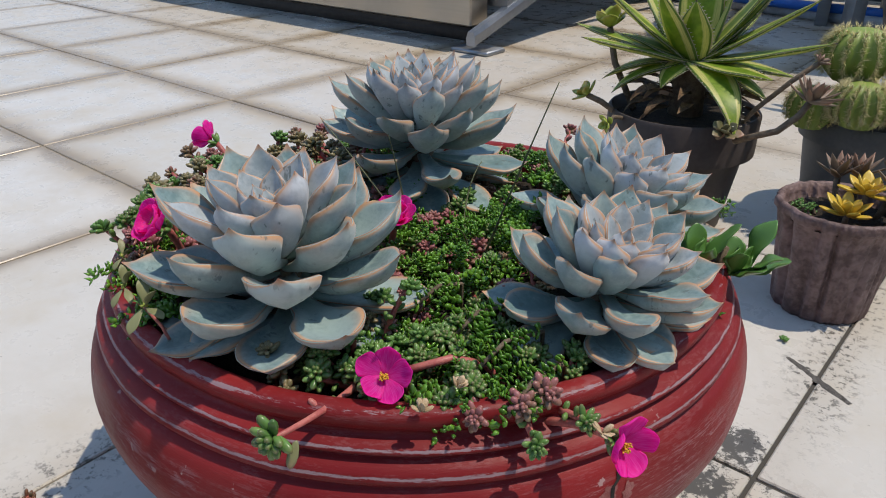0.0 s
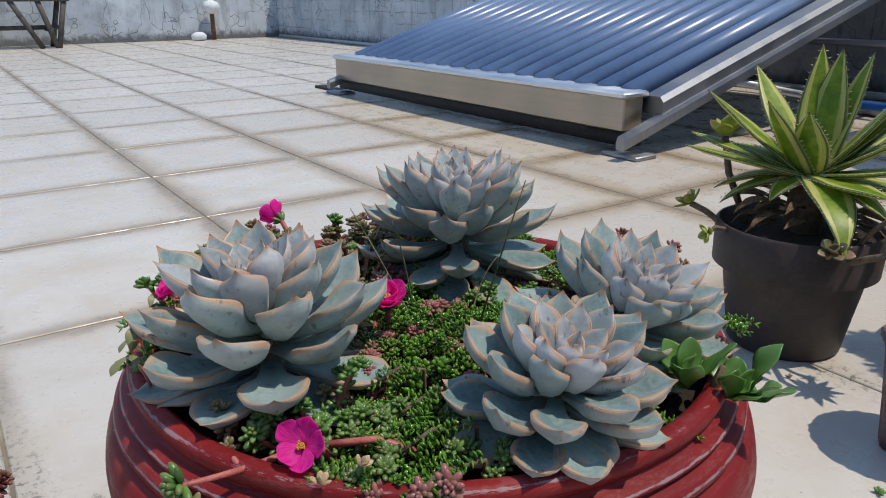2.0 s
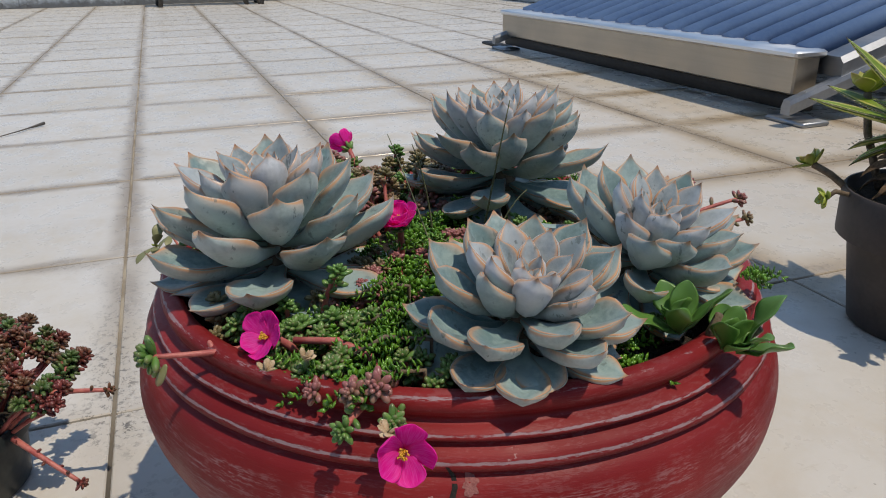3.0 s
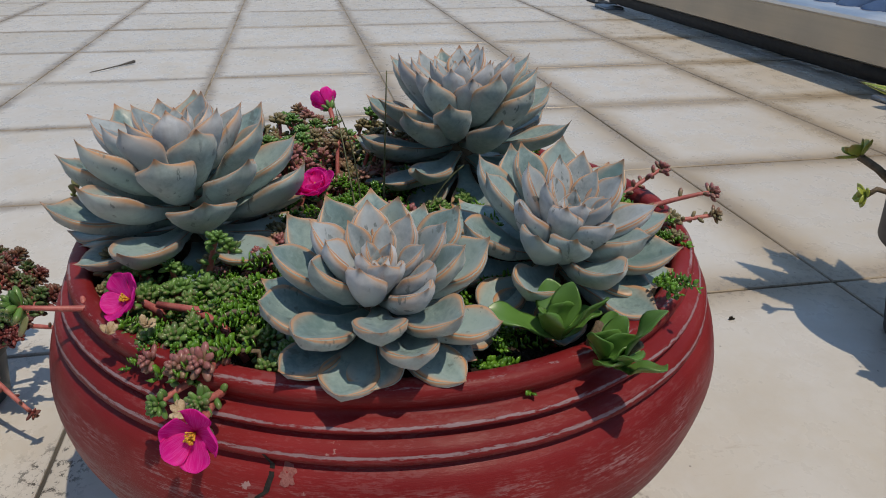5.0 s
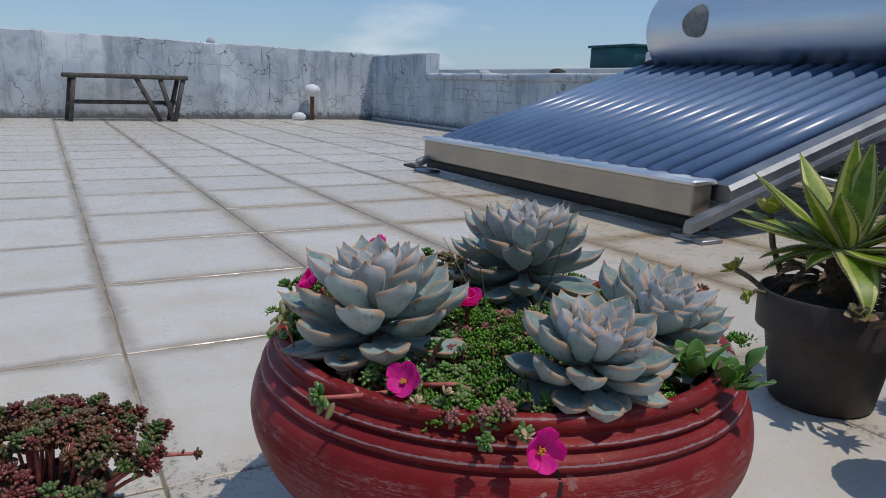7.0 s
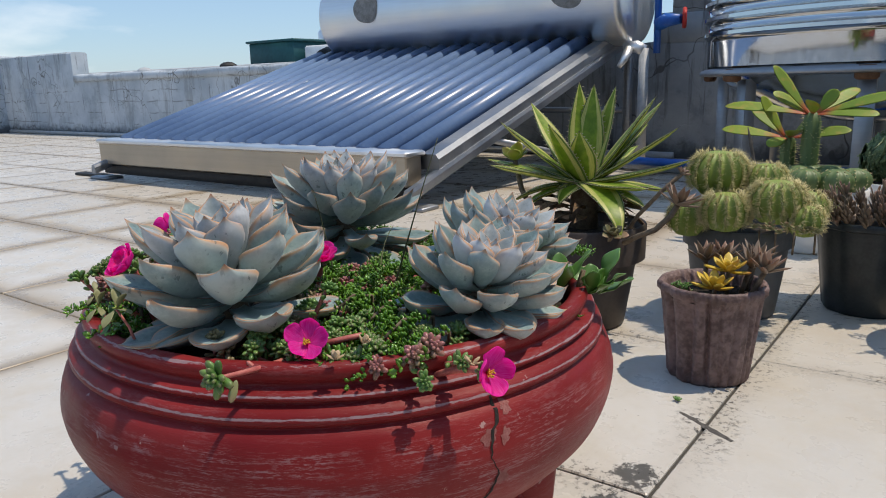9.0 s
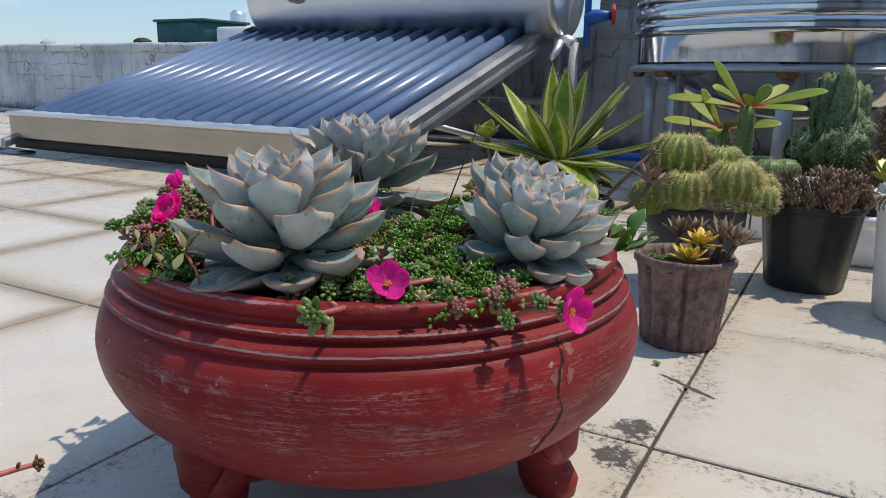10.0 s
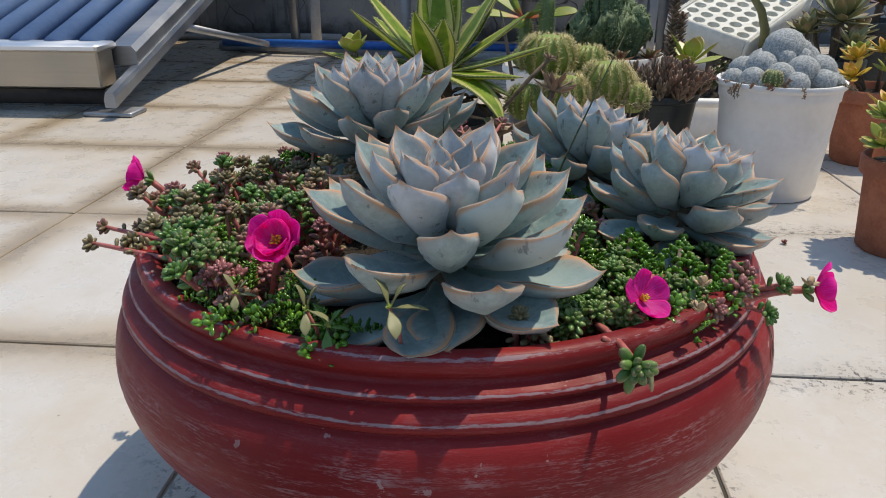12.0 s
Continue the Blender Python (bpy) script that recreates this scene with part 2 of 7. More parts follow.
def echeveria_mat(name, a, b, back_a, back_b):
    """Teal upper face, mauve-grey back (u past 1.5), waxy bloom, scars and a thin orange margin."""
    m = Mat(name, 0.46, 0.0, 0.45)
    u, v, _ = m.uv()
    back = m.math("GREATER_THAN", u, 1.5)
    u = m.math("SUBTRACT", u, m.math("MULTIPLY", back, 2.0))
    off = m.math("ABSOLUTE", m.math("SUBTRACT", m.math("MULTIPLY", v, 2.0), 1.0))
    p = m.pos(obj=False)
    n1, n2 = m.noise(45.0, 4, 0.6, p), m.noise(300.0, 4, 0.65, p)
    bloom = m.ramp(m.math("ADD", m.math("ADD", m.math("MULTIPLY", n1, 0.55), m.math("MULTIPLY", n2, 0.45)), m.math("MULTIPLY", m.rand(), 0.25)), 0.42, 0.80)
    base = m.mix(back, m.mix(bloom, a, b), m.mix(bloom, back_a, back_b))
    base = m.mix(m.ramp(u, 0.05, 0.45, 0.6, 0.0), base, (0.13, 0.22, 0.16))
    blush = m.math("MULTIPLY", m.math("MULTIPLY", m.ramp(off, 0.45, 1.0), m.ramp(u, 0.5, 0.8)), m.ramp(m.noise(20.0, 3, 0.5, p), 0.42, 0.62))
    base = m.mix(m.math("MULTIPLY", blush, 0.62), base, (0.46, 0.30, 0.20))
    rim = m.math("MAXIMUM", m.ramp(off, 0.83, 0.96), m.ramp(u, 0.92, 0.97))
    rim = m.math("MULTIPLY", rim, m.ramp(u, 0.35, 0.6))
    rim = m.math("MULTIPLY", rim, m.ramp(n1, 0.25, 0.6, 0.45, 1.0))
    base = m.mix(m.math("MULTIPLY", rim, 0.9), base, (0.52, 0.265, 0.125))
    base = m.mix(m.ramp(u, 0.972, 0.998, 0.0, 0.85), base, (0.30, 0.10, 0.06))
    scar = m.math("MULTIPLY", m.ramp(m.noise(210.0, 3, 0.6, m.pos((1, 1, 0.45), False)), 0.60, 0.66), m.ramp(m.noise(30.0, 2, 0.5, p), 0.44, 0.56))
    base = m.mix(m.math("MULTIPLY", scar, 0.7), base, (0.09, 0.12, 0.12))
    m.bump(m.math("ADD", n1, m.math("MULTIPLY", n2, 0.3)), 0.22, 0.0014)
    m.put(m.b.inputs["Sheen Weight"], 0.20)
    return m.done(base, m.ramp(n1, 0.3, 0.7, 0.36, 0.56))


def leaf_mat(name, dark, light, tip=None, tip_from=0.6, rough=0.35, spec=0.5, amount=0.8):
    """Small leaves, shaded leaf by leaf, with a tinted tip."""
    m = Mat(name, rough, 0.0, spec)
    base = m.mix(m.island(), dark, light)
    base = m.mix(m.math("MULTIPLY", m.ramp(m.noise(140.0, 3, 0.6, m.pos(obj=False)), 0.35, 0.7), 0.4), base, light)
    if tip:
        u = m.uv()[0]
        keep = m.ramp(m.noise(16.0, 3, 0.5, m.pos(obj=False)), 0.42, 0.58)
        t = m.math("MULTIPLY", m.ramp(u, tip_from - 0.3, tip_from + 0.2), m.math("MULTIPLY", keep, amount))
        base = m.mix(t, base, tip)
    return m.done(base)


def petal_mat():
    m = Mat("magenta_petal", 0.5, 0.0, 0.3)
    u, v, _ = m.uv()
    vein = m.noise(1.0, 3, 0.6, m.node("ShaderNodeMapping", Vector=m.node("ShaderNodeUVMap").outputs["UV"], Scale=(2, 26, 1)).outputs["Vector"])
    base = m.mix(m.ramp(vein, 0.35, 0.7), (0.93, 0.018, 0.46), (1.0, 0.12, 0.68))
    base = m.mix(m.ramp(u, 0.0, 0.22, 0.8, 0.0), base, (0.75, 0.01, 0.16))
    m.bump(vein, 0.2, 0.001)
    tr = m.node("ShaderNodeBsdfTranslucent", Color=base)
    mixs = m.node("ShaderNodeMixShader", Fac=0.62)
    m.nt.links.new(m.b.outputs["BSDF"], mixs.inputs[1])
    m.nt.links.new(tr.outputs["BSDF"], mixs.inputs[2])
    m.nt.links.new(mixs.outputs["Shader"], m.nt.nodes["Material Output"].inputs["Surface"])
    return m.done(base)


def agave_mat():
    m = Mat("variegated_agave_leaf", 0.42, 0.0, 0.45)
    u, v, _ = m.uv()
    off = m.math("ABSOLUTE", m.math("SUBTRACT", m.math("MULTIPLY", v, 2.0), 1.0))
    n = m.noise(70.0, 4, 0.6, m.pos((1, 1, 1), False))
    wob = m.math("ADD", off, m.math("MULTIPLY", m.math("SUBTRACT", n, 0.5), 0.12))
    base = m.mix(m.ramp(n, 0.3, 0.7), (0.150, 0.270, 0.020), (0.300, 0.430, 0.040))
    line = m.noise(1.0, 4, 0.65, m.node("ShaderNodeMapping", Vector=m.node("ShaderNodeUVMap").outputs["UV"], Scale=(3, 34, 1)).outputs["Vector"])
    base = m.mix(m.math("MULTIPLY", m.ramp(line, 0.5, 0.68), 0.5), base, (0.26, 0.34, 0.035))
    base = m.mix(m.math("MULTIPLY", m.ramp(wob, 0.46, 0.56), m.ramp(line, 0.3, 0.6, 0.45, 1.0)), base, (0.70, 0.66, 0.230))
    base = m.mix(m.ramp(wob, 0.82, 0.88), base, (0.120, 0.205, 0.035))
    base = m.mix(m.ramp(wob, 0.94, 0.98), base, (0.42, 0.36, 0.26))
    base = m.mix(m.ramp(u, 0.955, 0.99), base, (0.08, 0.06, 0.05))
    m.bump(n, 0.12, 0.001)
    out = m.done(base)
    tr = m.node("ShaderNodeBsdfTranslucent", Color=base)
    mixs = m.node("ShaderNodeMixShader", Fac=0.40)
    m.nt.links.new(m.b.outputs["BSDF"], mixs.inputs[1])
    m.nt.links.new(tr.outputs["BSDF"], mixs.inputs[2])
    m.nt.links.new(mixs.outputs["Shader"], [n_ for n_ in m.nt.nodes if n_.bl_idname == "ShaderNodeOutputMaterial"][0].inputs["Surface"])
    return out


def steel_mat(name, tint, rough, streak=0.35, scale=(2, 60, 60)):
    m = Mat(name, rough, 1.0)
    n = m.noise(1.0, 5, 0.7, m.pos(scale, False))
    g = m.noise(6.0, 4, 0.6, m.pos(obj=False))
    base = m.mix(m.math("MULTIPLY", m.ramp(n, 0.3, 0.7), streak), tint, tuple(c * 0.7 for c in tint))
    m.bump(g, 0.06, 0.01)
    return m.done(base, m.ramp(g, 0.3, 0.7, rough * 0.8, rough * 1.3))


def tube_mat():
    m = Mat("blue_collector_glass", 0.12, 0.0, 0.5)
    n = m.noise(5.0, 4, 0.6, m.pos(obj=False))
    dust = m.noise(60.0, 4, 0.7, m.pos(obj=False))
    base = m.mix(m.ramp(n, 0.35, 0.7), (0.070, 0.138, 0.285), (0.110, 0.195, 0.355))
    base = m.mix(m.ramp(dust, 0.2, 0.8, 0.08, 0.36), base, (0.20, 0.28, 0.42))
    m.put(m.b.inputs["Coat Weight"], 0.5)
    m.put(m.b.inputs["Coat Roughness"], 0.24)
    return m.done(base, 0.38)


TILE, GROUT = tile_mat(), grout_mat()
WALL = wall_mat("white_weathered_wall", (0.37, 0.425, 0.475), (0.52, 0.575, 0.62), (0.13, 0.13, 0.13), 0.35)
WALL_BRICK = wall_mat("whitewashed_brick_wall", (0.38, 0.435, 0.485), (0.54, 0.59, 0.63), (0.16, 0.16, 0.16), 0.4, True)
WALL_DARK = wall_mat("grey_cement_wall", (0.20, 0.225, 0.255), (0.30, 0.325, 0.35), (0.05, 0.05, 0.05))
CAP = soft_mat("whitewashed_coping", (0.62, 0.64, 0.66), (0.74, 0.76, 0.77), 6.0, 0.85, bump=0.3, dist=0.01)
POT = pot_mat()
CRACK = soft_mat("dark_crack", (0.012, 0.010, 0.010), (0.03, 0.025, 0.022), 300.0, 0.95)
PATCH = soft_mat("bare_pink_clay", (0.21, 0.060, 0.055), (0.30, 0.12, 0.11), 160.0, 0.8, bump=0.4)
SOIL = soft_mat("dark_soil", (0.018, 0.014, 0.010), (0.05, 0.038, 0.027), 140.0, 0.95, bump=0.9, dist=0.004)
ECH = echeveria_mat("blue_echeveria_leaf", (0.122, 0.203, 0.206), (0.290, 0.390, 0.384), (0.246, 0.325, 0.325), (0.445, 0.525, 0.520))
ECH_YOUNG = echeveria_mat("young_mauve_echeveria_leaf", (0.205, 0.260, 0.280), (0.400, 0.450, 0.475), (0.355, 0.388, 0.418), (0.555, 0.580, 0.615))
STEM_RED = soft_mat("red_succulent_stem", (0.36, 0.080, 0.075), (0.50, 0.17, 0.14), 120.0, 0.45)
STEM_BROWN = soft_mat("woody_stem", (0.10, 0.07, 0.045), (0.2, 0.15, 0.10), 150.0, 0.8, bump=0.5)
PURS = leaf_mat("plump_green_leaf", (0.052, 0.132, 0.030), (0.148, 0.280, 0.072), (0.20, 0.085, 0.075), 0.92, 0.30, 0.42, 0.55)
PURS_RED = leaf_mat("plump_reddish_leaf", (0.125, 0.118, 0.058), (0.265, 0.215, 0.115), (0.310, 0.110, 0.115), 0.52, 0.32, 0.42, 0.95)
MATGREEN = leaf_mat("tiny_bright_leaf", (0.036, 0.112, 0.012), (0.125, 0.285, 0.030), None, 0.5, 0.22, 0.55)
PETAL = petal_mat()
STAMEN = soft_mat("yellow_stamen", (0.6, 0.30, 0.03), (0.75, 0.45, 0.06), 200.0, 0.6)
JADE = leaf_mat("glossy_green_leaf", (0.045, 0.130, 0.024), (0.110, 0.235, 0.05), None, 0.5, 0.34, 0.5)
PALE = leaf_mat("pale_olive_leaf", (0.12, 0.145, 0.060), (0.25, 0.245, 0.115), (0.30, 0.15, 0.10), 0.85, 0.50)
GRASS = soft_mat("thin_grass_blade", (0.035, 0.045, 0.020), (0.16, 0.17, 0.08), 90.0, 0.6)
DRY = soft_mat("dried_flower", (0.35, 0.24, 0.13), (0.55, 0.42, 0.28), 200.0, 0.8)
LEAF_CUT = soft_mat("brown_plastic_pot", (0.040, 0.030, 0.026), (0.060, 0.047, 0.041), 30.0, 0.55, bump=0.12)
GREY_POT = soft_mat("grey_plastic_pot", (0.075, 0.082, 0.090), (0.10, 0.108, 0.115), 30.0, 0.55, bump=0.12)
BLACK_POT = soft_mat("black_plastic_pot", (0.017, 0.022, 0.023), (0.034, 0.040, 0.040), 40.0, 0.42, bump=0.1)
WHITE_POT = soft_mat("white_plastic", (0.76, 0.755, 0.74), (0.83, 0.825, 0.81), 14.0, 0.4, bump=0.06)
FOAM = soft_mat("white_foam", (0.62, 0.62, 0.56), (0.74, 0.74, 0.68), 40.0, 0.8, bump=0.2)
CLAY = soft_mat("terracotta", (0.30, 0.095, 0.05), (0.42, 0.15, 0.08), 40.0, 0.8, bump=0.3)
BARK = soft_mat("bark_clay", (0.105, 0.066, 0.060), (0.225, 0.152, 0.145), 45.0, 0.60, bump=0.5, fine=4.0, dist=0.004)
AGAVE = agave_mat()
THORN = soft_mat("pale_thorn", (0.42, 0.37, 0.28), (0.62, 0.57, 0.46), 200.0, 0.6)
STEEL = steel_mat("brushed_steel", (0.82, 0.83, 0.84), 0.40, 0.2)
STEEL_TAN = steel_mat("dusty_steel_plate", (0.50, 0.44, 0.36), 0.42, 0.3)
MIRROR = steel_mat("polished_steel", (0.58, 0.61, 0.65), 0.09, 0.1, (8, 8, 60))
ALU = steel_mat("aluminium_rail", (0.35, 0.37, 0.40), 0.50)
TUBE = tube_mat()
RUBBER = soft_mat("black_rubber", (0.008, 0.008, 0.009), (0.02, 0.02, 0.02), 60.0, 0.6)
GLUE = soft_mat("old_sticker_residue", (0.20, 0.18, 0.16), (0.33, 0.30, 0.27), 40.0, 0.8, bump=0.4)
FADED = soft_mat("faded_lettering", (0.42, 0.44, 0.47), (0.50, 0.52, 0.55), 60.0, 0.6)
TEAL = soft_mat("teal_sheet_metal", (0.004, 0.055, 0.065), (0.010, 0.085, 0.095), 3.0, 0.6, bump=0.1)
BLUE_PIPE = soft_mat("blue_plastic_pipe", (0.01, 0.10, 0.42), (0.02, 0.14, 0.5), 40.0, 0.4)
RED_HANDLE = soft_mat("red_valve_handle", (0.45, 0.02, 0.02), (0.55, 0.04, 0.03), 60.0, 0.45)
GREY_PIPE = soft_mat("grey_plastic_pipe", (0.34, 0.36, 0.38), (0.44, 0.46, 0.48), 30.0, 0.5)
RUST = soft_mat("rusty_iron", (0.10, 0.045, 0.022), (0.20, 0.10, 0.05), 60.0, 0.85, bump=0.5)
OLDWOOD = soft_mat("grey_old_wood", (0.050, 0.045, 0.040), (0.12, 0.108, 0.095), 26.0, 0.85, bump=0.5)
CACTUS = leaf_mat("cactus_skin", (0.11, 0.19, 0.028), (0.24, 0.31, 0.055), None, 0.5, 0.5)
CACTUS_BLUE = leaf_mat("blue_green_cactus_skin", (0.060, 0.115, 0.036), (0.13, 0.19, 0.065), None, 0.5, 0.5)
def long_leaf_mat():
    m = Mat("long_yellow_green_leaf", 0.48, 0.0, 0.32)
    u = m.uv()[0]
    n = m.noise(40.0, 4, 0.6, m.pos(obj=False))
    base = m.mix(m.math("ADD", m.math("MULTIPLY", m.rand(), 0.6), m.math("MULTIPLY", n, 0.4)), (0.085, 0.175, 0.018), (0.27, 0.335, 0.038))
    base = m.mix(m.math("MULTIPLY", m.ramp(n, 0.5, 0.7), 0.4), base, (0.45, 0.20, 0.06))
    base = m.mix(m.ramp(u, 0.10, 0.34, 0.85, 0.0), base, (0.42, 0.06, 0.04))
    m.bump(n, 0.15, 0.001)
    return m.done(base)


EULEAF = long_leaf_mat()
CREST_KNOB = soft_mat("cactus_wart", (0.13, 0.20, 0.09), (0.28, 0.34, 0.18), 120.0, 0.6)
GRIME = soft_mat("dark_grime", (0.045, 0.042, 0.040), (0.13, 0.12, 0.11), 350.0, 0.9, bump=0.6)
CACTUS_CREST = soft_mat("crested_cactus_skin", (0.050, 0.105, 0.045), (0.18, 0.25, 0.12), 95.0, 0.55, bump=0.7, fine=4.0, dist=0.003)
SPINE = soft_mat("straw_spine", (0.50, 0.44, 0.20), (0.66, 0.59, 0.34), 100.0, 0.6)
WOOL = soft_mat("white_woolly_cactus", (0.24, 0.27, 0.27), (0.50, 0.52, 0.52), 260.0, 0.9, bump=0.8, fine=2.0, dist=0.002)
KALAN = leaf_mat("brown_mottled_leaf", (0.085, 0.062, 0.042), (0.25, 0.180, 0.125), (0.26, 0.13, 0.08), 0.7, 0.5)
GOLD = leaf_mat("golden_leaf", (0.50, 0.30, 0.03), (0.62, 0.45, 0.06), (0.55, 0.20, 0.05), 0.85, 0.4)
YGREEN = leaf_mat("yellow_green_leaf", (0.17, 0.25, 0.04), (0.36, 0.40, 0.07), (0.40, 0.10, 0.05), 0.85, 0.4, amount=0.5)
REDROS = leaf_mat("bronze_red_leaf", (0.16, 0.055, 0.035), (0.26, 0.11, 0.06), (0.12, 0.14, 0.06), 0.4, 0.45)
SEDRED = leaf_mat("wine_red_leaf", (0.075, 0.020, 0.022), (0.23, 0.055, 0.052), (0.10, 0.12, 0.04), 0.4, 0.36, 0.45, 0.4)
SEDGREEN = leaf_mat("dark_green_leaf", (0.045, 0.10, 0.032), (0.10, 0.17, 0.05), (0.12, 0.05, 0.04), 0.75, 0.38, 0.45, 0.8)
DRYLEAF = soft_mat("withered_leaf", (0.045, 0.026, 0.015), (0.20, 0.12, 0.06), 60.0, 0.8, bump=0.5)
CONCRETE = soft_mat("far_concrete", (0.38, 0.40, 0.42), (0.50, 0.52, 0.54), 2.0, 0.9, bump=0.2)
LAND = soft_mat("distant_land", (0.10, 0.12, 0.10), (0.18, 0.19, 0.18), 0.05, 0.95)


# ---- building helpers ----
class Build:
    """Collects vertices, faces and texture coordinates of one mesh."""

    def __init__(self):
        self.v, self.f, self.t = [], [], []

    def loft(self, rings, uv=None, close=True, cap0=True, cap1=True):
        base, n = len(self.v), len(rings[0])
        for r in rings:
            self.v.extend(tuple(p) for p in r)
        flat = [(0.5, 0.5)] * (n * len(rings)) if uv is None else [c for r in uv for c in r]
        last = n if close else n - 1
        for i in range(len(rings) - 1):
            for j in range(last):
                k = (j + 1) % n
                q = (i * n + j, i * n + k, (i + 1) * n + k, (i + 1) * n + j)
                self.f.append(tuple(base + a for a in q))
                self.t.append([flat[a] for a in q])
        if cap0:
            q = tuple(reversed(range(n)))
            self.f.append(tuple(base + a for a in q))
            self.t.append([flat[a] for a in q])
        if cap1:
            q = tuple(range((len(rings) - 1) * n, len(rings) * n))
            self.f.append(tuple(base + a for a in q))
            self.t.append([flat[a] for a in q])

    def box(self, lo, hi, b=0.002, m=None):
        (x0, y0, z0), (x1, y1, z1) = lo, hi
        b = min(b, (x1 - x0) * 0.3, (y1 - y0) * 0.3, (z1 - z0) * 0.3)

        def ring(z, i):
            a0, a1, c0, c1 = x0 + i, x1 - i, y0 + i, y1 - i
            return [Vector(p) for p in ((a0 + b, c0, z), (a1 - b, c0, z), (a1, c0 + b, z), (a1, c1 - b, z), (a1 - b, c1, z), (a0 + b, c1, z), (a0, c1 - b, z), (a0, c0 + b, z))]
        rings = [ring(z0, b), ring(z0 + b, 0), ring(z1 - b, 0), ring(z1, b)]
        if m is not None:
            rings = [[m @ p for p in r] for r in rings]
        self.loft(rings)

    def tube(self, pts, radii, sides=8, cap=True):
        pts = [Vector(p) for p in pts]
        if not hasattr(radii, "__len__"):
            radii = [radii] * len(pts)
        rings, uv, side = [], [], None
        for i, p in enumerate(pts):
            d = (pts[min(i + 1, len(pts) - 1)] - pts[max(i - 1, 0)]).normalized()
            if side is None:
                side = d.orthogonal().normalized()
            side = (side - d * side.dot(d)).normalized()
            up = d.cross(side)
            rings.append([p + (side * math.cos(a) + up * math.sin(a)) * radii[i] for a in (2 * math.pi * k / sides for k in range(sides))])
            uv.append([(i / (len(pts) - 1), k / sides) for k in range(sides)])
        self.loft(rings, uv, True, cap, cap)

    def lathe(self, profile, segs=48, wob=None, cap0=True, cap1=True, m=None):
        rings = []
        for r, z in profile:
            ring = []
            for k in range(segs):
                a = 2 * math.pi * k / segs
                q = r * (wob(a, z) if wob else 1.0)
                p = Vector((q * math.cos(a), q * math.sin(a), z))
                ring.append(m @ p if m is not None else p)
            rings.append(ring)
        self.loft(rings, None, True, cap0, cap1)

    def blob(self, base, way, length, width, thick=None, rows=(0.18, 0.5, 0.82), sides=6, up=None, fat=(0.72, 1.0, 0.8)):
        """A plump leaf from base along way."""
        way = Vector(way).normalized()
        side = way.cross(up if up is not None else Vector((0.3, 0.2, 1))).normalized()
        top = side.cross(way)
        thick = thick or width
        base = Vector(base)
        rings, uv = [[base] * sides], [[(0, 0.5)] * sides]
        for u, w in zip(rows, fat):
            rings.append([base + way * length * u + side * math.cos(a) * width * w / 2 + top * math.sin(a) * thick * w / 2 for a in (2 * math.pi * k / sides for k in range(sides))])
            uv.append([(u, k / sides) for k in range(sides)])
        rings.append([base + way * length] * sides)
        uv.append([(1, 0.5)] * sides)
        self.loft(rings[1:-1], uv[1:-1], True, False, False)
        n0, n = len(self.v) - sides * (len(rings) - 2), len(self.v)
        self.v.extend((tuple(base), tuple(base + way * length)))
        for k in range(sides):
            j = (k + 1) % sides
            self.f.append((n, n0 + j, n0 + k))
            self.t.append([(0, 0.5)] * 3)
            self.f.append((n + 1, n - sides + k, n - sides + j))
            self.t.append([(1, 0.5)] * 3)

    def blade(self, m, L, W, T, prof, rise=0.0, bend=0.0, cup=0.0, nu=12, sides=14, wave=0.0, phase=0.0, keel=0.0, twist=0.0, power=0.7, curl=0.0, ease=1.35, flat=0.0, sided=False):
        """A leaf along x of the pose m, its upper face to z: spine rises by rise and bends by bend degrees, cupped, with a rounded edge."""
        us = [1 - (1 - i / nu) ** ease for i in range(nu + 1)]
        x = z = 0.0
        rings, uv, prev = [], [], 0.0
        for u in us:
            ang = radians(rise + bend * u * u - curl * max(0.0, (u - 0.80) / 0.2) ** 1.5)
            x += math.cos(ang) * (u - prev) * L
            z += math.sin(ang) * (u - prev) * L
            prev = u
            w = W / 2 * float(np.interp(u, [a for a, _ in prof], [b for _, b in prof]))
            tk = T / 2 * (0.45 + 0.55 * (1 - u) ** 0.5) * min(1.0, 4 * w / W + 0.12)
            tw = radians(twist * u)
            ring, cs = [], []
            for k in range(sides):
                a = 2 * math.pi * k / sides
                c, s = math.cos(a), math.sin(a)
                yy = w * c
                zz = tk * math.copysign(abs(s) ** power, s) + cup * w * c * c * (0.25 + 0.75 * u) * (1 - flat * max(0.0, (u - 0.55) / 0.45)) + wave * w * abs(c) ** 2 * math.sin(9 * u + phase + 2 * c)
                if s < 0:
                    zz -= keel * tk * (1 - abs(c))
                yy, zz = yy * math.cos(tw) - zz * math.sin(tw), yy * math.sin(tw) + zz * math.cos(tw)
                n = Vector((-math.sin(ang), 0, math.cos(ang)))
                ring.append(m @ (Vector((x, yy, z)) + n * zz))
                cs.append((u + 2.0 if sided and s < -0.01 else u, 0.5 + 0.5 * c))
            rings.append(ring)
            uv.append(cs)
        self.loft(rings, uv)

    def mesh(self, name, smooth=True):
        me = bpy.data.meshes.new(name)
        me.from_pydata(self.v, [], self.f)
        lay = me.uv_layers.new(name="UVMap")
        flat = [c for face in self.t for pair in face for c in pair]
        lay.data.foreach_set("uv", flat)
        me.polygons.foreach_set("use_smooth", [smooth] * len(me.polygons))
        me.update()
        return me


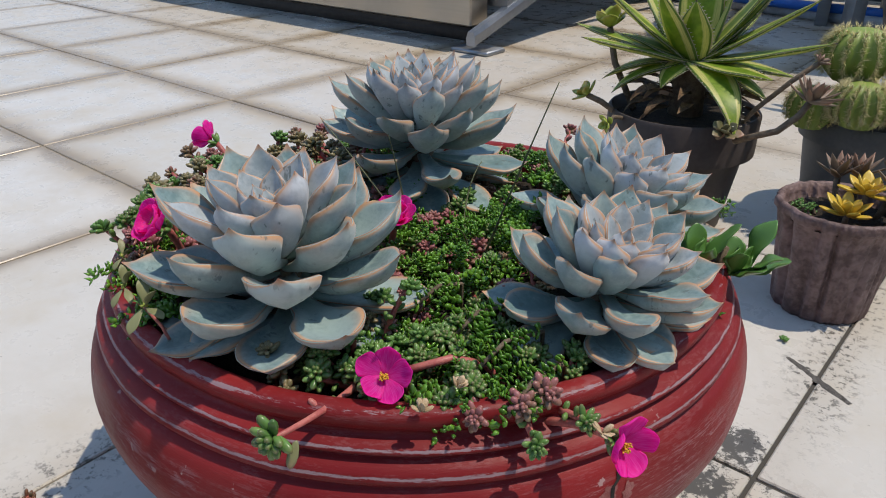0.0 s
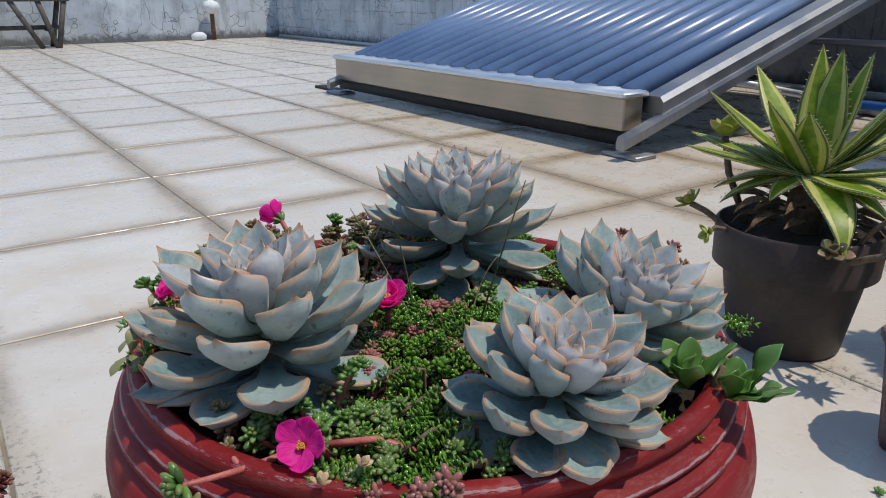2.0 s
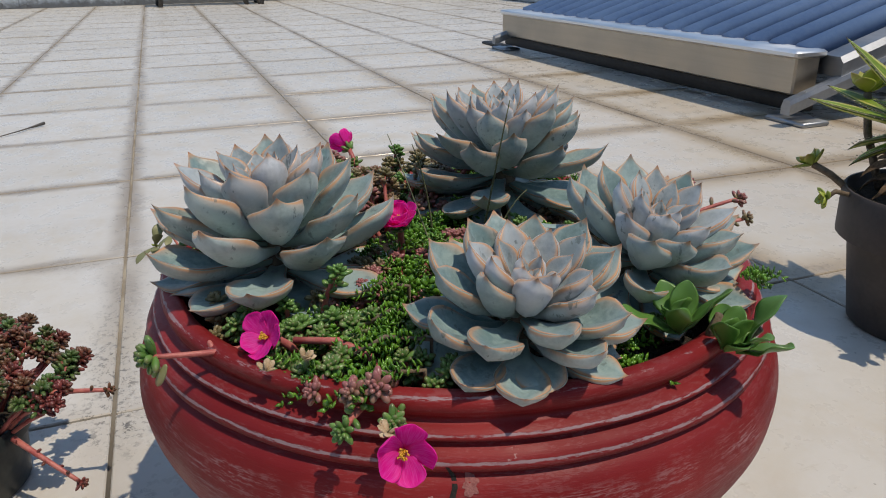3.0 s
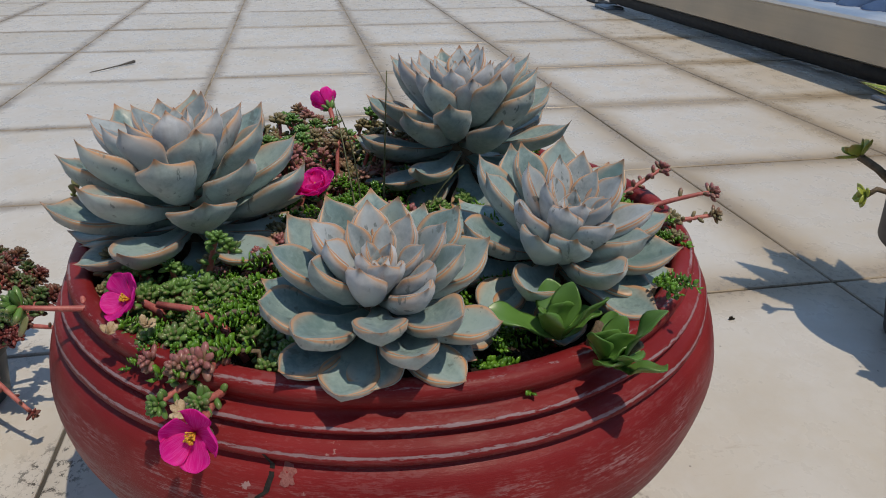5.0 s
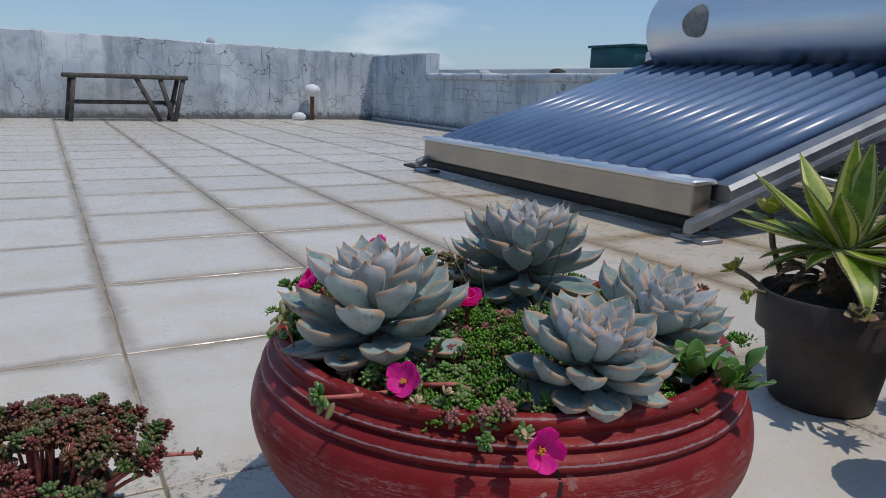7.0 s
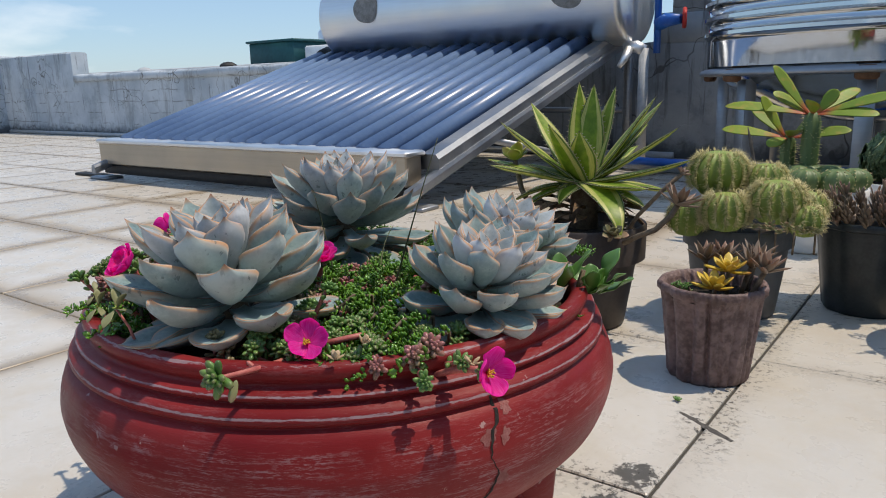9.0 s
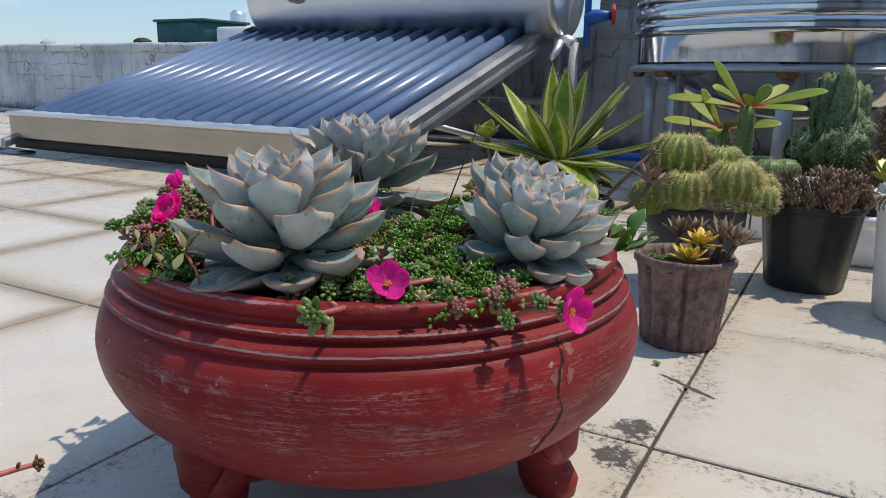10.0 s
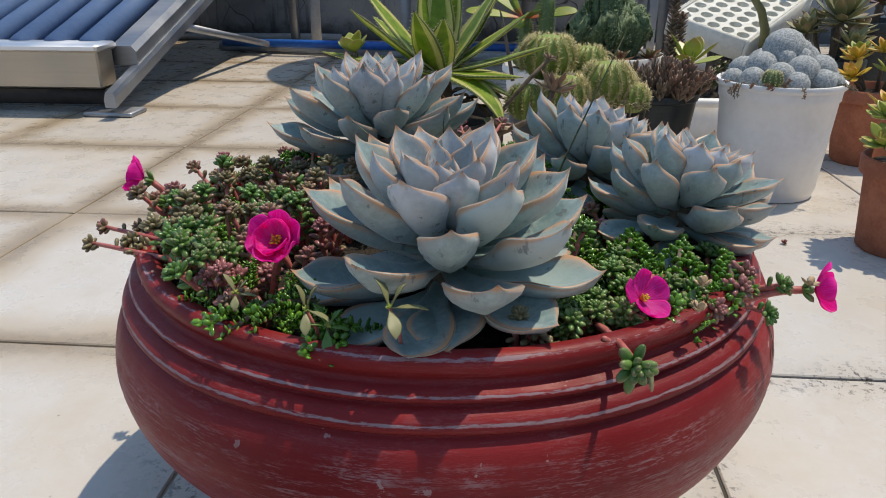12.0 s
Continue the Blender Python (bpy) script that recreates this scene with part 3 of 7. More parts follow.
def part(name, build, material, parent=None, label="", smooth=True, sharp=None):
    me = build.mesh(name, smooth) if isinstance(build, Build) else build
    if not me.materials:
        me.materials.append(material)
    if sharp:
        me.set_sharp_from_angle(angle=radians(sharp))
    ob = new(name, me)
    if parent is not None:
        ob.parent = parent
    if label:
        tagged(ob, label)
    return ob


def thing(name, label, category, at=(0, 0, 0), group="", kind="", turn=0.0):
    ob = new(name)
    ob.matrix_basis = pose(*at, 0, 0, turn)
    return tagged(ob, label, category, group, kind)


def frame_of(way, up):
    """A turn whose x points along way and whose z leans to up."""
    x = Vector(way).normalized()
    y = Vector(up).cross(x).normalized()
    z = x.cross(y)
    return Matrix(((x.x, y.x, z.x), (x.y, y.y, z.y), (x.z, y.z, z.z))).to_4x4()


def arc(p, q, lift, n=6, sag=(0, 0, 1)):
    p, q, s = Vector(p), Vector(q), Vector(sag)
    return [p.lerp(q, i / n) + s * lift * 4 * (i / n) * (1 - i / n) for i in range(n + 1)]


# ---- floor and walls ----
STEP = 0.4
XW, YN, YS, XE = -7.3, 2.72, -2.2, 2.8

g = Build()
g.box((XW - 0.3, YS - 0.3, -0.12), (XE + 0.3, YN + 0.3, -0.0024), 0.001)
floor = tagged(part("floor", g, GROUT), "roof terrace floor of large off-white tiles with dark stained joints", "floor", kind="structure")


def rough_block(lo, hi, jag, seed, rise=0.0):
    """A long block whose top and edges wander by jag, as worn masonry does; rise: how much higher its top stands at the low end of y."""
    b = Build()
    along = 0 if hi[0] - lo[0] > hi[1] - lo[1] else 1
    across = 1 - along
    n = max(4, int((hi[along] - lo[along]) / 0.09))
    rings = []
    for i in range(n + 1):
        u = lo[along] + (hi[along] - lo[along]) * i / n
        f = lambda k: noise.noise(Vector((u * 2.1, seed * 7.3 + k * 5.1, 0.0))) * 0.6 + noise.noise(Vector((u * 9.0, seed * 3.7 + k * 2.9, 4.0))) * 0.4
        top = hi[2] + jag * f(0) + (rise * (hi[1] - u) / (hi[1] - lo[1]) if along else 0.0)
        c0, c1, e = lo[across], hi[across], 0.012
        section = [(c0, lo[2]), (c1, lo[2]), (c1, top - e + jag * 0.5 * f(1)), (c1 - e, top), ((c0 + c1) / 2, top + 0.003 + jag * 0.4 * f(2)), (c0 + e, top), (c0, top - e + jag * 0.5 * f(3))]
        rings.append([Vector((u, c, z)) if along == 0 else Vector((c, u, z)) for c, z in section])
    b.loft(rings)
    return b


def wall(name, lo, hi, material, label, rise=0.0):
    b = rough_block(lo, hi, 0.022, len(name) + lo[0], rise)
    return tagged(part(name, b, material, None, "", True, 40), label, "wall", kind="structure")


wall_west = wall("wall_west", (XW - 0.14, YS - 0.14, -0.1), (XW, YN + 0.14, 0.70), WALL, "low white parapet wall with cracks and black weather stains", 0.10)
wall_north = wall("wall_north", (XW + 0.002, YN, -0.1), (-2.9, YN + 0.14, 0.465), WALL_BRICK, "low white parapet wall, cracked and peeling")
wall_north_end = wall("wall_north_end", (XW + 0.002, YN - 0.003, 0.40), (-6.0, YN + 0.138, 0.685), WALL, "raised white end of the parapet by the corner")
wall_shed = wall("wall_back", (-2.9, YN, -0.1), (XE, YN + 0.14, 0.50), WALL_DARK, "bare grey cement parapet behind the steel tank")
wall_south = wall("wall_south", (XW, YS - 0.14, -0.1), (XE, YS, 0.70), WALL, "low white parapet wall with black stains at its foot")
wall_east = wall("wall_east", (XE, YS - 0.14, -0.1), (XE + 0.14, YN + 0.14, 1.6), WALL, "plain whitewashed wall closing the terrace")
b = rough_block((XW + 1.31, YN - 0.012, 0.440), (-2.9, YN + 0.152, 0.498), 0.035, 3.0)
tagged(part("trim", b, WALL_BRICK), "whitewashed coping along the parapet top", "coping", kind="structure")
b = Build()
b.box((-0.95, YN + 0.003, 0.495), (-0.66, YN + 0.30, 1.9), 0.01)
tagged(part("wall_column", b, WALL_DARK), "grey cement pillar above the back parapet", "pillar", kind="structure")
b = Build()
b.box((-1.02, YN - 0.002, 0.495), (-0.60, YN + 0.13, 0.63), 0.01)
tagged(part("wall_block", b, WALL_DARK), "rough black-stained cement block on the parapet", "block", kind="structure")
# out-of-view block, added to give the steel tank a dark reflection
b = Build()
b.box((0.9, YS + 0.003, -0.05), (XE - 0.003, YS + 0.62, 2.1), 0.012)
tagged(part("wall_stair_house", b, WALL_DARK), "unseen dark block at the terrace's edge, added for the tank's reflections", "stair house", kind="structure")
b = Build()
b.box((-4000, -4000, -12.2), (4000, 4000, -12.0), 0.01)
tagged(part("ground", b, LAND), "distant hazy ground far below the roof", "ground", kind="structure")

# pipe along the foot of the back parapet
b = Build()
b.tube([(XW + 0.1, YN - 0.03, 0.016), (-5, YN - 0.035, 0.016), (-3, YN - 0.03, 0.016), (-0.9, YN - 0.05, 0.016)], 0.016, 10)
tagged(part("floor_pipe", b, GREY_PIPE), "thin grey plastic pipe lying along the wall foot", "pipe")

# small things on the parapets
for name, at, r, h, mat_, lab in (("wall_lump", (XW - 0.07, 1.036, 0.712), 0.045, 0.075, GREY_PIPE, "small grey lump standing on the parapet"), ("wall_lump", (XW - 0.07, 1.379, 0.708), 0.022, 0.035, CAP, "tiny white lump on the parapet"),
                                  ("wall_lump", (-5.05, YN + 0.06, 0.485), 0.055, 0.045, GREY_PIPE, "grey lump of mortar on the lower parapet"), ("wall_lump", (-4.05, YN + 0.06, 0.485), 0.060, 0.050, RUBBER, "dark rounded cap on the lower parapet")):
    b = Build()
    b.lathe([(r * 0.7, 0.0), (r, h * 0.2), (r * 0.9, h * 0.6), (r * 0.5, h * 0.92), (r * 0.1, h)], 16, lambda a, z: 1 + 0.12 * math.sin(3 * a + 9 * z))
    o = part(name, b, mat_)
    o.location = at
    tagged(o, lab, "lump")

# ---- far roofs ----
far = thing("far_roof", "hazy concrete roof of a neighbouring building", "building", (0, 0, 0))
b = Build()
b.box((-14, 6.6, -12), (-5.2, 12, 0.70), 0.02)
part("building", b, CONCRETE, far)
b = Build()
b.box((-8.45, 7.7, 0.70), (-7.5, 8.2, 0.98), 0.02)
part("parapet", b, CAP, far)
shed = thing("roof_shed", "dark teal metal shed on a far roof", "shed", (-9.1, 8.0, 0.70))
b = Build()
b.box((-0.52, -0.4, 0.0), (0.52, 0.5, 0.36), 0.01)
part("body", b, TEAL, shed)
b = Build()
b.box((-0.56, -0.44, 0.36), (0.56, 0.54, 0.40), 0.01)
part("roof", b, TEAL, shed)
ft = thing("far_water_tank", "small steel water tank on a far roof", "tank", (-9.46, 9.2, 0.70))
b = Build()
b.lathe([(0.10, 0.30), (0.13, 0.36), (0.13, 0.60), (0.08, 0.66)], 20)
part("body", b, STEEL, ft)
for k in range(3):
    b = Build()
    a = 2.1 * k
    b.tube([(0.11 * math.cos(a), 0.11 * math.sin(a), 0.0), (0.11 * math.cos(a), 0.11 * math.sin(a), 0.36)], 0.012, 6)
    part("leg", b, STEEL, ft)

# ---- solar water heater ----
HX0, HX1 = -2.735, -1.115
heater = thing("solar_water_heater", "solar water heater with blue glass tubes and a steel tank", "solar heater", (0, 0, 0))
TY0, TZ0, TY1, TZ1 = 1.115, 0.145, 2.33, 0.515
b = Build()
b.box((HX0, 1.062, 0.062), (HX1, 1.135, 0.150), 0.004)
trough = part("trough", b, STEEL_TAN, heater, "dusty tan steel front trough", True, 40)
b = Build()
b.box((HX0 - 0.006, 1.052, 0.146), (HX1 + 0.006, 1.150, 0.164), 0.005)
part("rim", b, STEEL, trough, "bluish folded steel edge", True, 40)
# skirt below the trough, black to stand in for the shadow gap there
b = Build()
b.box((HX0 - 0.01, 1.080, 0.022), (HX1 + 0.01, 1.128, 0.060), 0.003)
part("base_bar", b, RUBBER, heater)
# added black sheet standing in for the solid shade beneath the tubes
b = Build()
b.loft([[Vector((x, y, z)) for x, y, z in ((HX0 + 0.02, TY0, TZ0 - 0.052), (HX1 - 0.02, TY0, TZ0 - 0.052), (HX1 - 0.02, TY0, TZ0 - 0.048), (HX0 + 0.02, TY0, TZ0 - 0.048))],
        [Vector((x, y, z)) for x, y, z in ((HX0 + 0.02, TY1, TZ1 - 0.052), (HX1 - 0.02, TY1, TZ1 - 0.052), (HX1 - 0.02, TY1, TZ1 - 0.048), (HX0 + 0.02, TY1, TZ1 - 0.048))]])
part("back_sheet", b, RUBBER, heater, "", False)
NT = 18
for k in range(NT):
    x = -2.660 + k * (1.490 / (NT - 1))
    b = Build()
    b.tube([(x, TY0 + 0.02, TZ0 + 0.004), (x, TY1, TZ1)], 0.0285, 24)
    tb = part("glass_tube", b, TUBE, heater)
    b = Build()
    b.tube([(x, TY1 - 0.035, TZ1 - 0.0105), (x, TY1 + 0.02, TZ1 + 0.006)], [0.036, 0.039], 16)
    part("collar", b, RUBBER, tb)
CY, CZ, CR = 2.40, 0.69, 0.205
b = Build()
prof = [(CR * 0.90, -0.012), (CR * 0.97, -0.004), (CR, 0.004), (CR, 0.02), (CR * 0.997, 0.025), (CR, 0.03)]
prof += [(CR, 0.4), (CR, 0.8), (CR, 1.2), (CR, 1.55), (CR * 0.997, 1.555), (CR, 1.56), (CR, 1.575), (CR * 0.97, 1.585), (CR * 0.9, 1.592)]
b.lathe(prof, 64, None, True, True, Matrix.Translation((-2.565, CY, CZ)) @ pose(0, 0, 0, 0, 90, 0))
tank = part("tank", b, STEEL, heater, "brushed steel storage tank", True, 35)
for cx, w in ((-2.25, 0.075), (-1.19, 0.085)):
    b = Build()
    rings = []
    for s in (0.25, 0.6, 0.85, 1.0):
        ring = []
        for k in range(48):
            a = 2 * math.pi * k / 48
            r = w * s * (1 + 0.05 * math.sin(3 * a + cx) + 0.02 * math.sin(5 * a))
            ang = radians(187) + r * math.sin(a) / CR
            ring.append(Vector((cx + r * math.cos(a), CY + (CR + 0.0025) * math.cos(ang), CZ - (CR + 0.0025) * math.sin(ang))))
        rings.append(ring)
    b.loft(rings, None, True, True, False)
    part("sticker_mark", b, GLUE, tank, "grey round residue of a removed sticker")
b = Build()
for k, (x0, x1) in enumerate(((-2.02, -1.93), (-1.91, -1.84), (-1.82, -1.74), (-1.70, -1.63), (-1.60, -1.53))):
    b.loft([[Vector((x, CY + (CR + 0.002) * math.cos(radians(q)), CZ + (CR + 0.002) * math.sin(radians(q)))) for x in (x0, x1)] for q in (141, 137, 133)], None, False, False, False)
part("lettering", b, FADED, tank, "faded pale lettering")
for x in (HX0 + 0.0, HX1 + 0.005):
    for dx, dz, h, hw, nm in ((0.008, -0.050, 0.045, 0.038, "side_rail"), (0.040, -0.082, 0.034, 0.014, "lower_rail")):
        b = Build()
        s = (TZ1 - TZ0) / (TY1 - TY0)
        y0 = 1.005 if nm == "lower_rail" else 1.15
        y1 = 2.56
        z0 = TZ0 + s * (y0 - TY0) + dz
        z1 = TZ0 + s * (y1 - TY0) + dz
        ring = lambda y, z: [Vector((x + dx - hw, y, z + h * 0.5)), Vector((x + dx - hw * 0.9, y, z)), Vector((x + dx + hw, y, z)), Vector((x + dx + hw, y, z + h * 0.7)), Vector((x + dx + hw * 0.7, y, z + h)), Vector((x + dx - hw * 0.6, y, z + h))]
        b.loft([ring(y0, max(z0, 0.003)), ring(y1, z1)])
        part(nm, b, ALU, heater, "", False)
for x in (HX0 + 0.04, HX1 + 0.045):
    for y, z in ((2.55, 0.55),):
        b = Build()
        b.box((x - 0.016, y - 0.016, 0.0), (x + 0.016, y + 0.016, z), 0.003)
        part("leg", b, ALU, heater)
    b = Build()
    b.tube([(x, 1.45, 0.17), (x, 2.3, 0.02)], 0.012, 6)
    part("brace", b, ALU, heater)
    b = Build()
    b.box((x - 0.09, 1.035, 0.0), (x + 0.03, 1.115, 0.012), 0.003)
    part("foot_plate", b, ALU, heater)
b = Build()
b.box((HX0 - 0.25, 1.075, 0.0), (HX0 - 0.02, 1.125, 0.012), 0.003)
part("ground_strip", b, RUBBER, heater, "dark flat strip past the frame's foot")
b = Build()
b.tube([(HX0 + 0.04, 2.55, 0.22), (HX1 + 0.04, 2.55, 0.22)], 0.014, 8)
part("cross_bar", b, ALU, heater)

# plumbing beside the heater
pipe = thing("water_pipe", "grey upright water pipe with elbows beside the heater tank", "pipe", (0, 0, 0))
b = Build()
b.tube([(-0.93, 2.36, 0.0), (-0.93, 2.36, 0.47)], 0.020, 12)
part("riser", b, GREY_PIPE, pipe)
b = Build()
b.tube([(-1.01, 2.36, 0.475), (-0.96, 2.36, 0.478), (-0.93, 2.36, 0.46)], [0.022, 0.024, 0.024], 12)
part("elbow", b, STEEL, pipe)
b = Build()
b.tube([(-0.98, 2.33, 0.47), (-0.985, 2.30, 0.43), (-1.0, 2.28, 0.40)], [0.018, 0.016, 0.010], 10)
part("tap", b, STEEL, pipe, "pale metal drain tap")
b = Build()
b.tube([(-0.90, 2.42, 0.45), (-0.90, 2.42, 1.1)], 0.014, 10)
up = part("blue_pipe", b, BLUE_PIPE, pipe, "bright blue upright pipe")
b = Build()
b.tube([(-0.90, 2.42, 0.56), (-0.86, 2.41, 0.575), (-0.80, 2.40, 0.575)], [0.026, 0.028, 0.018], 12)
valve = part("valve", b, BLUE_PIPE, pipe)
b = Build()
b.lathe([(0.012, -0.006), (0.034, -0.008), (0.038, 0.0), (0.034, 0.008), (0.012, 0.006)], 20, lambda a, z: 1 + 0.08 * math.cos(6 * a), True, True, Matrix.Translation((-0.785, 2.395, 0.578)) @ pose(0, 0, 0, 0, 90, 20))
part("handle", b, RED_HANDLE, valve, "red round valve handle")
b = Build()
b.tube([(-1.25, 2.2, 0.045), (-0.6, 2.12, 0.045), (0.0, 2.07, 0.045), (0.25, 2.05, 0.045)], 0.015, 10)
tagged(part("blue_floor_pipe", b, BLUE_PIPE), "bright blue plastic pipe running low behind the plants", "pipe")
b = Build()
b.tube([(-1.3, 2.3, 0.02), (0.0, 2.0, 0.02), (1.2, 1.7, 0.02)], 0.018, 10)
tagged(part("grey_floor_pipe", b, GREY_PIPE), "grey plastic pipe lying on the floor", "pipe")

# ---- stainless water tank ----
TX, TY, TR = -0.08, 2.10, 0.50
wt = thing("water_tank", "large polished stainless steel water tank with ribbed belly on a stand", "water tank", (TX, TY, 0))
b = Build()
prof = [(0.02, 0.20), (0.15, 0.215), (0.30, 0.255), (0.42, 0.315), (TR - 0.01, 0.372), (TR, 0.380), (TR, 0.455)]
z = 0.455
for k in range(3):
    prof += [(TR + 0.002, z + 0.008), (TR + 0.014, z + 0.016), (TR + 0.014, z + 0.026), (TR + 0.002, z + 0.034), (TR, z + 0.046)]
    z += 0.046
prof += [(TR, z + 0.02), (TR, z + 0.20)]
z += 0.20
for k in range(3):
    prof += [(TR + 0.002, z + 0.008), (TR + 0.014, z + 0.016), (TR + 0.014, z + 0.026), (TR + 0.002, z + 0.034), (TR, z + 0.046)]
    z += 0.046
prof += [(TR, z + 0.2), (TR - 0.05, z + 0.26), (0.3, z + 0.34), (0.05, z + 0.37)]
b.lathe(prof, 96)
part("body", b, MIRROR, wt, "", True, 50)
b = Build()
b.lathe([(TR - 0.01, 0.350), (TR + 0.018, 0.352), (TR + 0.024, 0.358), (TR + 0.018, 0.368), (TR + 0.002, 0.374)], 72, None, False, False)
part("stand_ring", b, ALU, wt)
for k in range(8):
    a = radians(228 + 45 * k)
    b = Build()
    c, s = math.cos(a), math.sin(a)
    m = Matrix.Translation((c * (TR - 0.045), s * (TR - 0.045), 0)) @ pose(0, 0, 0, 0, 0, math.degrees(a))
    b.box((0.010, -0.022, 0.0), (0.014, 0.022, 0.342), 0.001, m)
    b.box((-0.022, 0.018, 0.0), (0.012, 0.022, 0.342), 0.001, m)
    part("leg", b, ALU, wt, "angle-iron leg")
    b = Build()
    b.box((0.03, -0.028, 0.335), (0.062, 0.028, 0.372), 0.006, m)
    part("bracket", b, RUST, wt)

# ---- bench by the far wall ----
bench = thing("bench", "small weathered wooden bench against the parapet", "bench", (-6.95, 0.2, 0))
b = Build()
b.box((-0.16, -0.51, 0.368), (0.16, 0.51, 0.408), 0.008)
part("seat", b, OLDWOOD, bench)
for x, y0, y1 in ((-0.13, -0.44, -0.49), (0.13, -0.42, -0.47), (-0.13, 0.46, 0.37), (0.13, 0.07, 0.26), (0.13, 0.27, 0.37), (0.13, 0.47, 0.38)):
    b = Build()
    b.tube([(x, y0, 0.385), (x * 1.15, y1, 0.0)], 0.026, 4)
    part("leg", b, OLDWOOD, bench)
for y in (-0.47, 0.34):
    b = Build()
    b.box((-0.14, y - 0.015, 0.13), (0.14, y + 0.02, 0.16), 0.003)
    part("side_rail", b, OLDWOOD, bench)
b = Build()
b.box((-0.02, -0.46, 0.145), (0.02, 0.42, 0.18), 0.004)
part("stretcher", b, OLDWOOD, bench)

lamp = thing("garden_stake", "rusty stake with a round white cap by the wall", "stake", (-7.18, 2.0, 0))
b = Build()
b.tube([(0, 0, 0), (0, 0, 0.26)], 0.022, 8)
part("post", b, RUST, lamp)
b = Build()
b.lathe([(0.02, 0.24), (0.07, 0.27), (0.085, 0.31), (0.06, 0.35), (0.015, 0.365)], 18)
part("cap", b, CAP, lamp)
b = Build()
b.lathe([(0.03, 0.0), (0.065, 0.015), (0.07, 0.05), (0.04, 0.075), (0.01, 0.08)], 14, lambda a, z: 1 + 0.1 * math.sin(3 * a))
o = part("white_stone", b, CAP)
o.location = (-7.12, 1.84, 0)
tagged(o, "small white lump of plaster on the floor", "stone")
b = Build()
b.tube([(-1.699, -0.697, 0.003), (-1.735, -0.662, 0.005), (-1.775, -0.645, 0.003), (-1.812, -0.612, 0.006)], [0.0011, 0.0014, 0.0017, 0.0040], 6)
tagged(part("twig", b, OLDWOOD), "thin dry twig lying on the tiles", "twig")
# ---- the red tripod bowl ----
PX, PY = -0.202, -0.146
bowl = thing("red_planter_bowl", "cracked dark red clay bowl on three feet, planted with succulents", "planter", (PX, PY, 0))
OUT = [(0.02, 0.0435), (0.06, 0.044), (0.10, 0.0485), (0.138, 0.059), (0.172, 0.076), (0.195, 0.098), (0.2055, 0.118), (0.2090, 0.135), (0.2082, 0.146), (0.2062, 0.1545),
       (0.2040, 0.1603), (0.2014, 0.1642), (0.1990, 0.1655), (0.1978, 0.1664), (0.1976, 0.1671), (0.1990, 0.1680), (0.2004, 0.1694), (0.2006, 0.1716), (0.1994, 0.1742), (0.1968, 0.1766),
       (0.1932, 0.1778), (0.1919, 0.1786), (0.1918, 0.1793), (0.1934, 0.1801), (0.1950, 0.1814), (0.1953, 0.1830), (0.1936, 0.1846), (0.1892, 0.1856), (0.1873, 0.1866), (0.1868, 0.1882),
       (0.1882, 0.1900), (0.1896, 0.1932), (0.1895, 0.1964), (0.1878, 0.1988), (0.1846, 0.1998), (0.1808, 0.1994), (0.1778, 0.1974), (0.1766, 0.1915), (0.1768, 0.1800), (0.175, 0.170)]
BELLY = []
for i in range(9):
    p0, p1, p2, p3 = (Vector(OUT[min(max(i + k, 0), 9)]) for k in (-1, 0, 1, 2))
    for k in range(5):
        f = k / 5
        BELLY.append(tuple(0.5 * (2 * p1 + (p2 - p0) * f + (2 * p0 - 5 * p1 + 4 * p2 - p3) * f * f + (3 * p1 - p0 - 3 * p2 + p3) * f ** 3)))
BELLY.append(OUT[9])
b = Build()
b.lathe(BELLY + OUT[10:], 160, lambda a, z: 1 + 0.004 * math.sin(2 * a + 0.6) + 0.0025 * math.sin(5 * a) + 0.0012 * math.sin(13 * a + 60 * z))
body = part("bowl", b, POT, bowl)
b = Build()
b.lathe([(0.002, 0.186), (0.06, 0.187), (0.11, 0.185), (0.15, 0.182), (0.1765, 0.178)], 72, lambda a, z: 1.0, True, False)
soil = part("soil", b, SOIL, bowl, "dark damp potting soil")
for az in (252.0, 13.0, 133.0):
    b = Build()
    pts, rad = [], []
    for r, z, w in ((0.118, 0.074, 0.046), (0.132, 0.062, 0.043), (0.143, 0.051, 0.035), (0.145, 0.040, 0.026), (0.142, 0.029, 0.0205), (0.143, 0.019, 0.0195), (0.150, 0.011, 0.0215), (0.155, 0.004, 0.0205), (0.155, 0.0, 0.017)):
        pts.append((r * math.cos(radians(az)), r * math.sin(radians(az)), z))
        rad.append(w)
    b.tube(pts, rad, 18)
    foot = part("foot", b, POT, bowl)
    b = Build()
    t = Vector((-math.sin(radians(az)), math.cos(radians(az)), 0))
    o = Vector((math.cos(radians(az)), math.sin(radians(az)), 0))
    for s in (-1, 1):
        b.tube([o * 0.138 + t * 0.040 * s + Vector((0, 0, 0.078)), o * 0.152 + t * 0.043 * s + Vector((0, 0, 0.062)), o * 0.156 + t * 0.032 * s + Vector((0, 0, 0.046)), o * 0.158 + t * 0.012 * s + Vector((0, 0, 0.036))], [0.005, 0.008, 0.007, 0.003], 8)
    part("scroll", b, POT, foot)


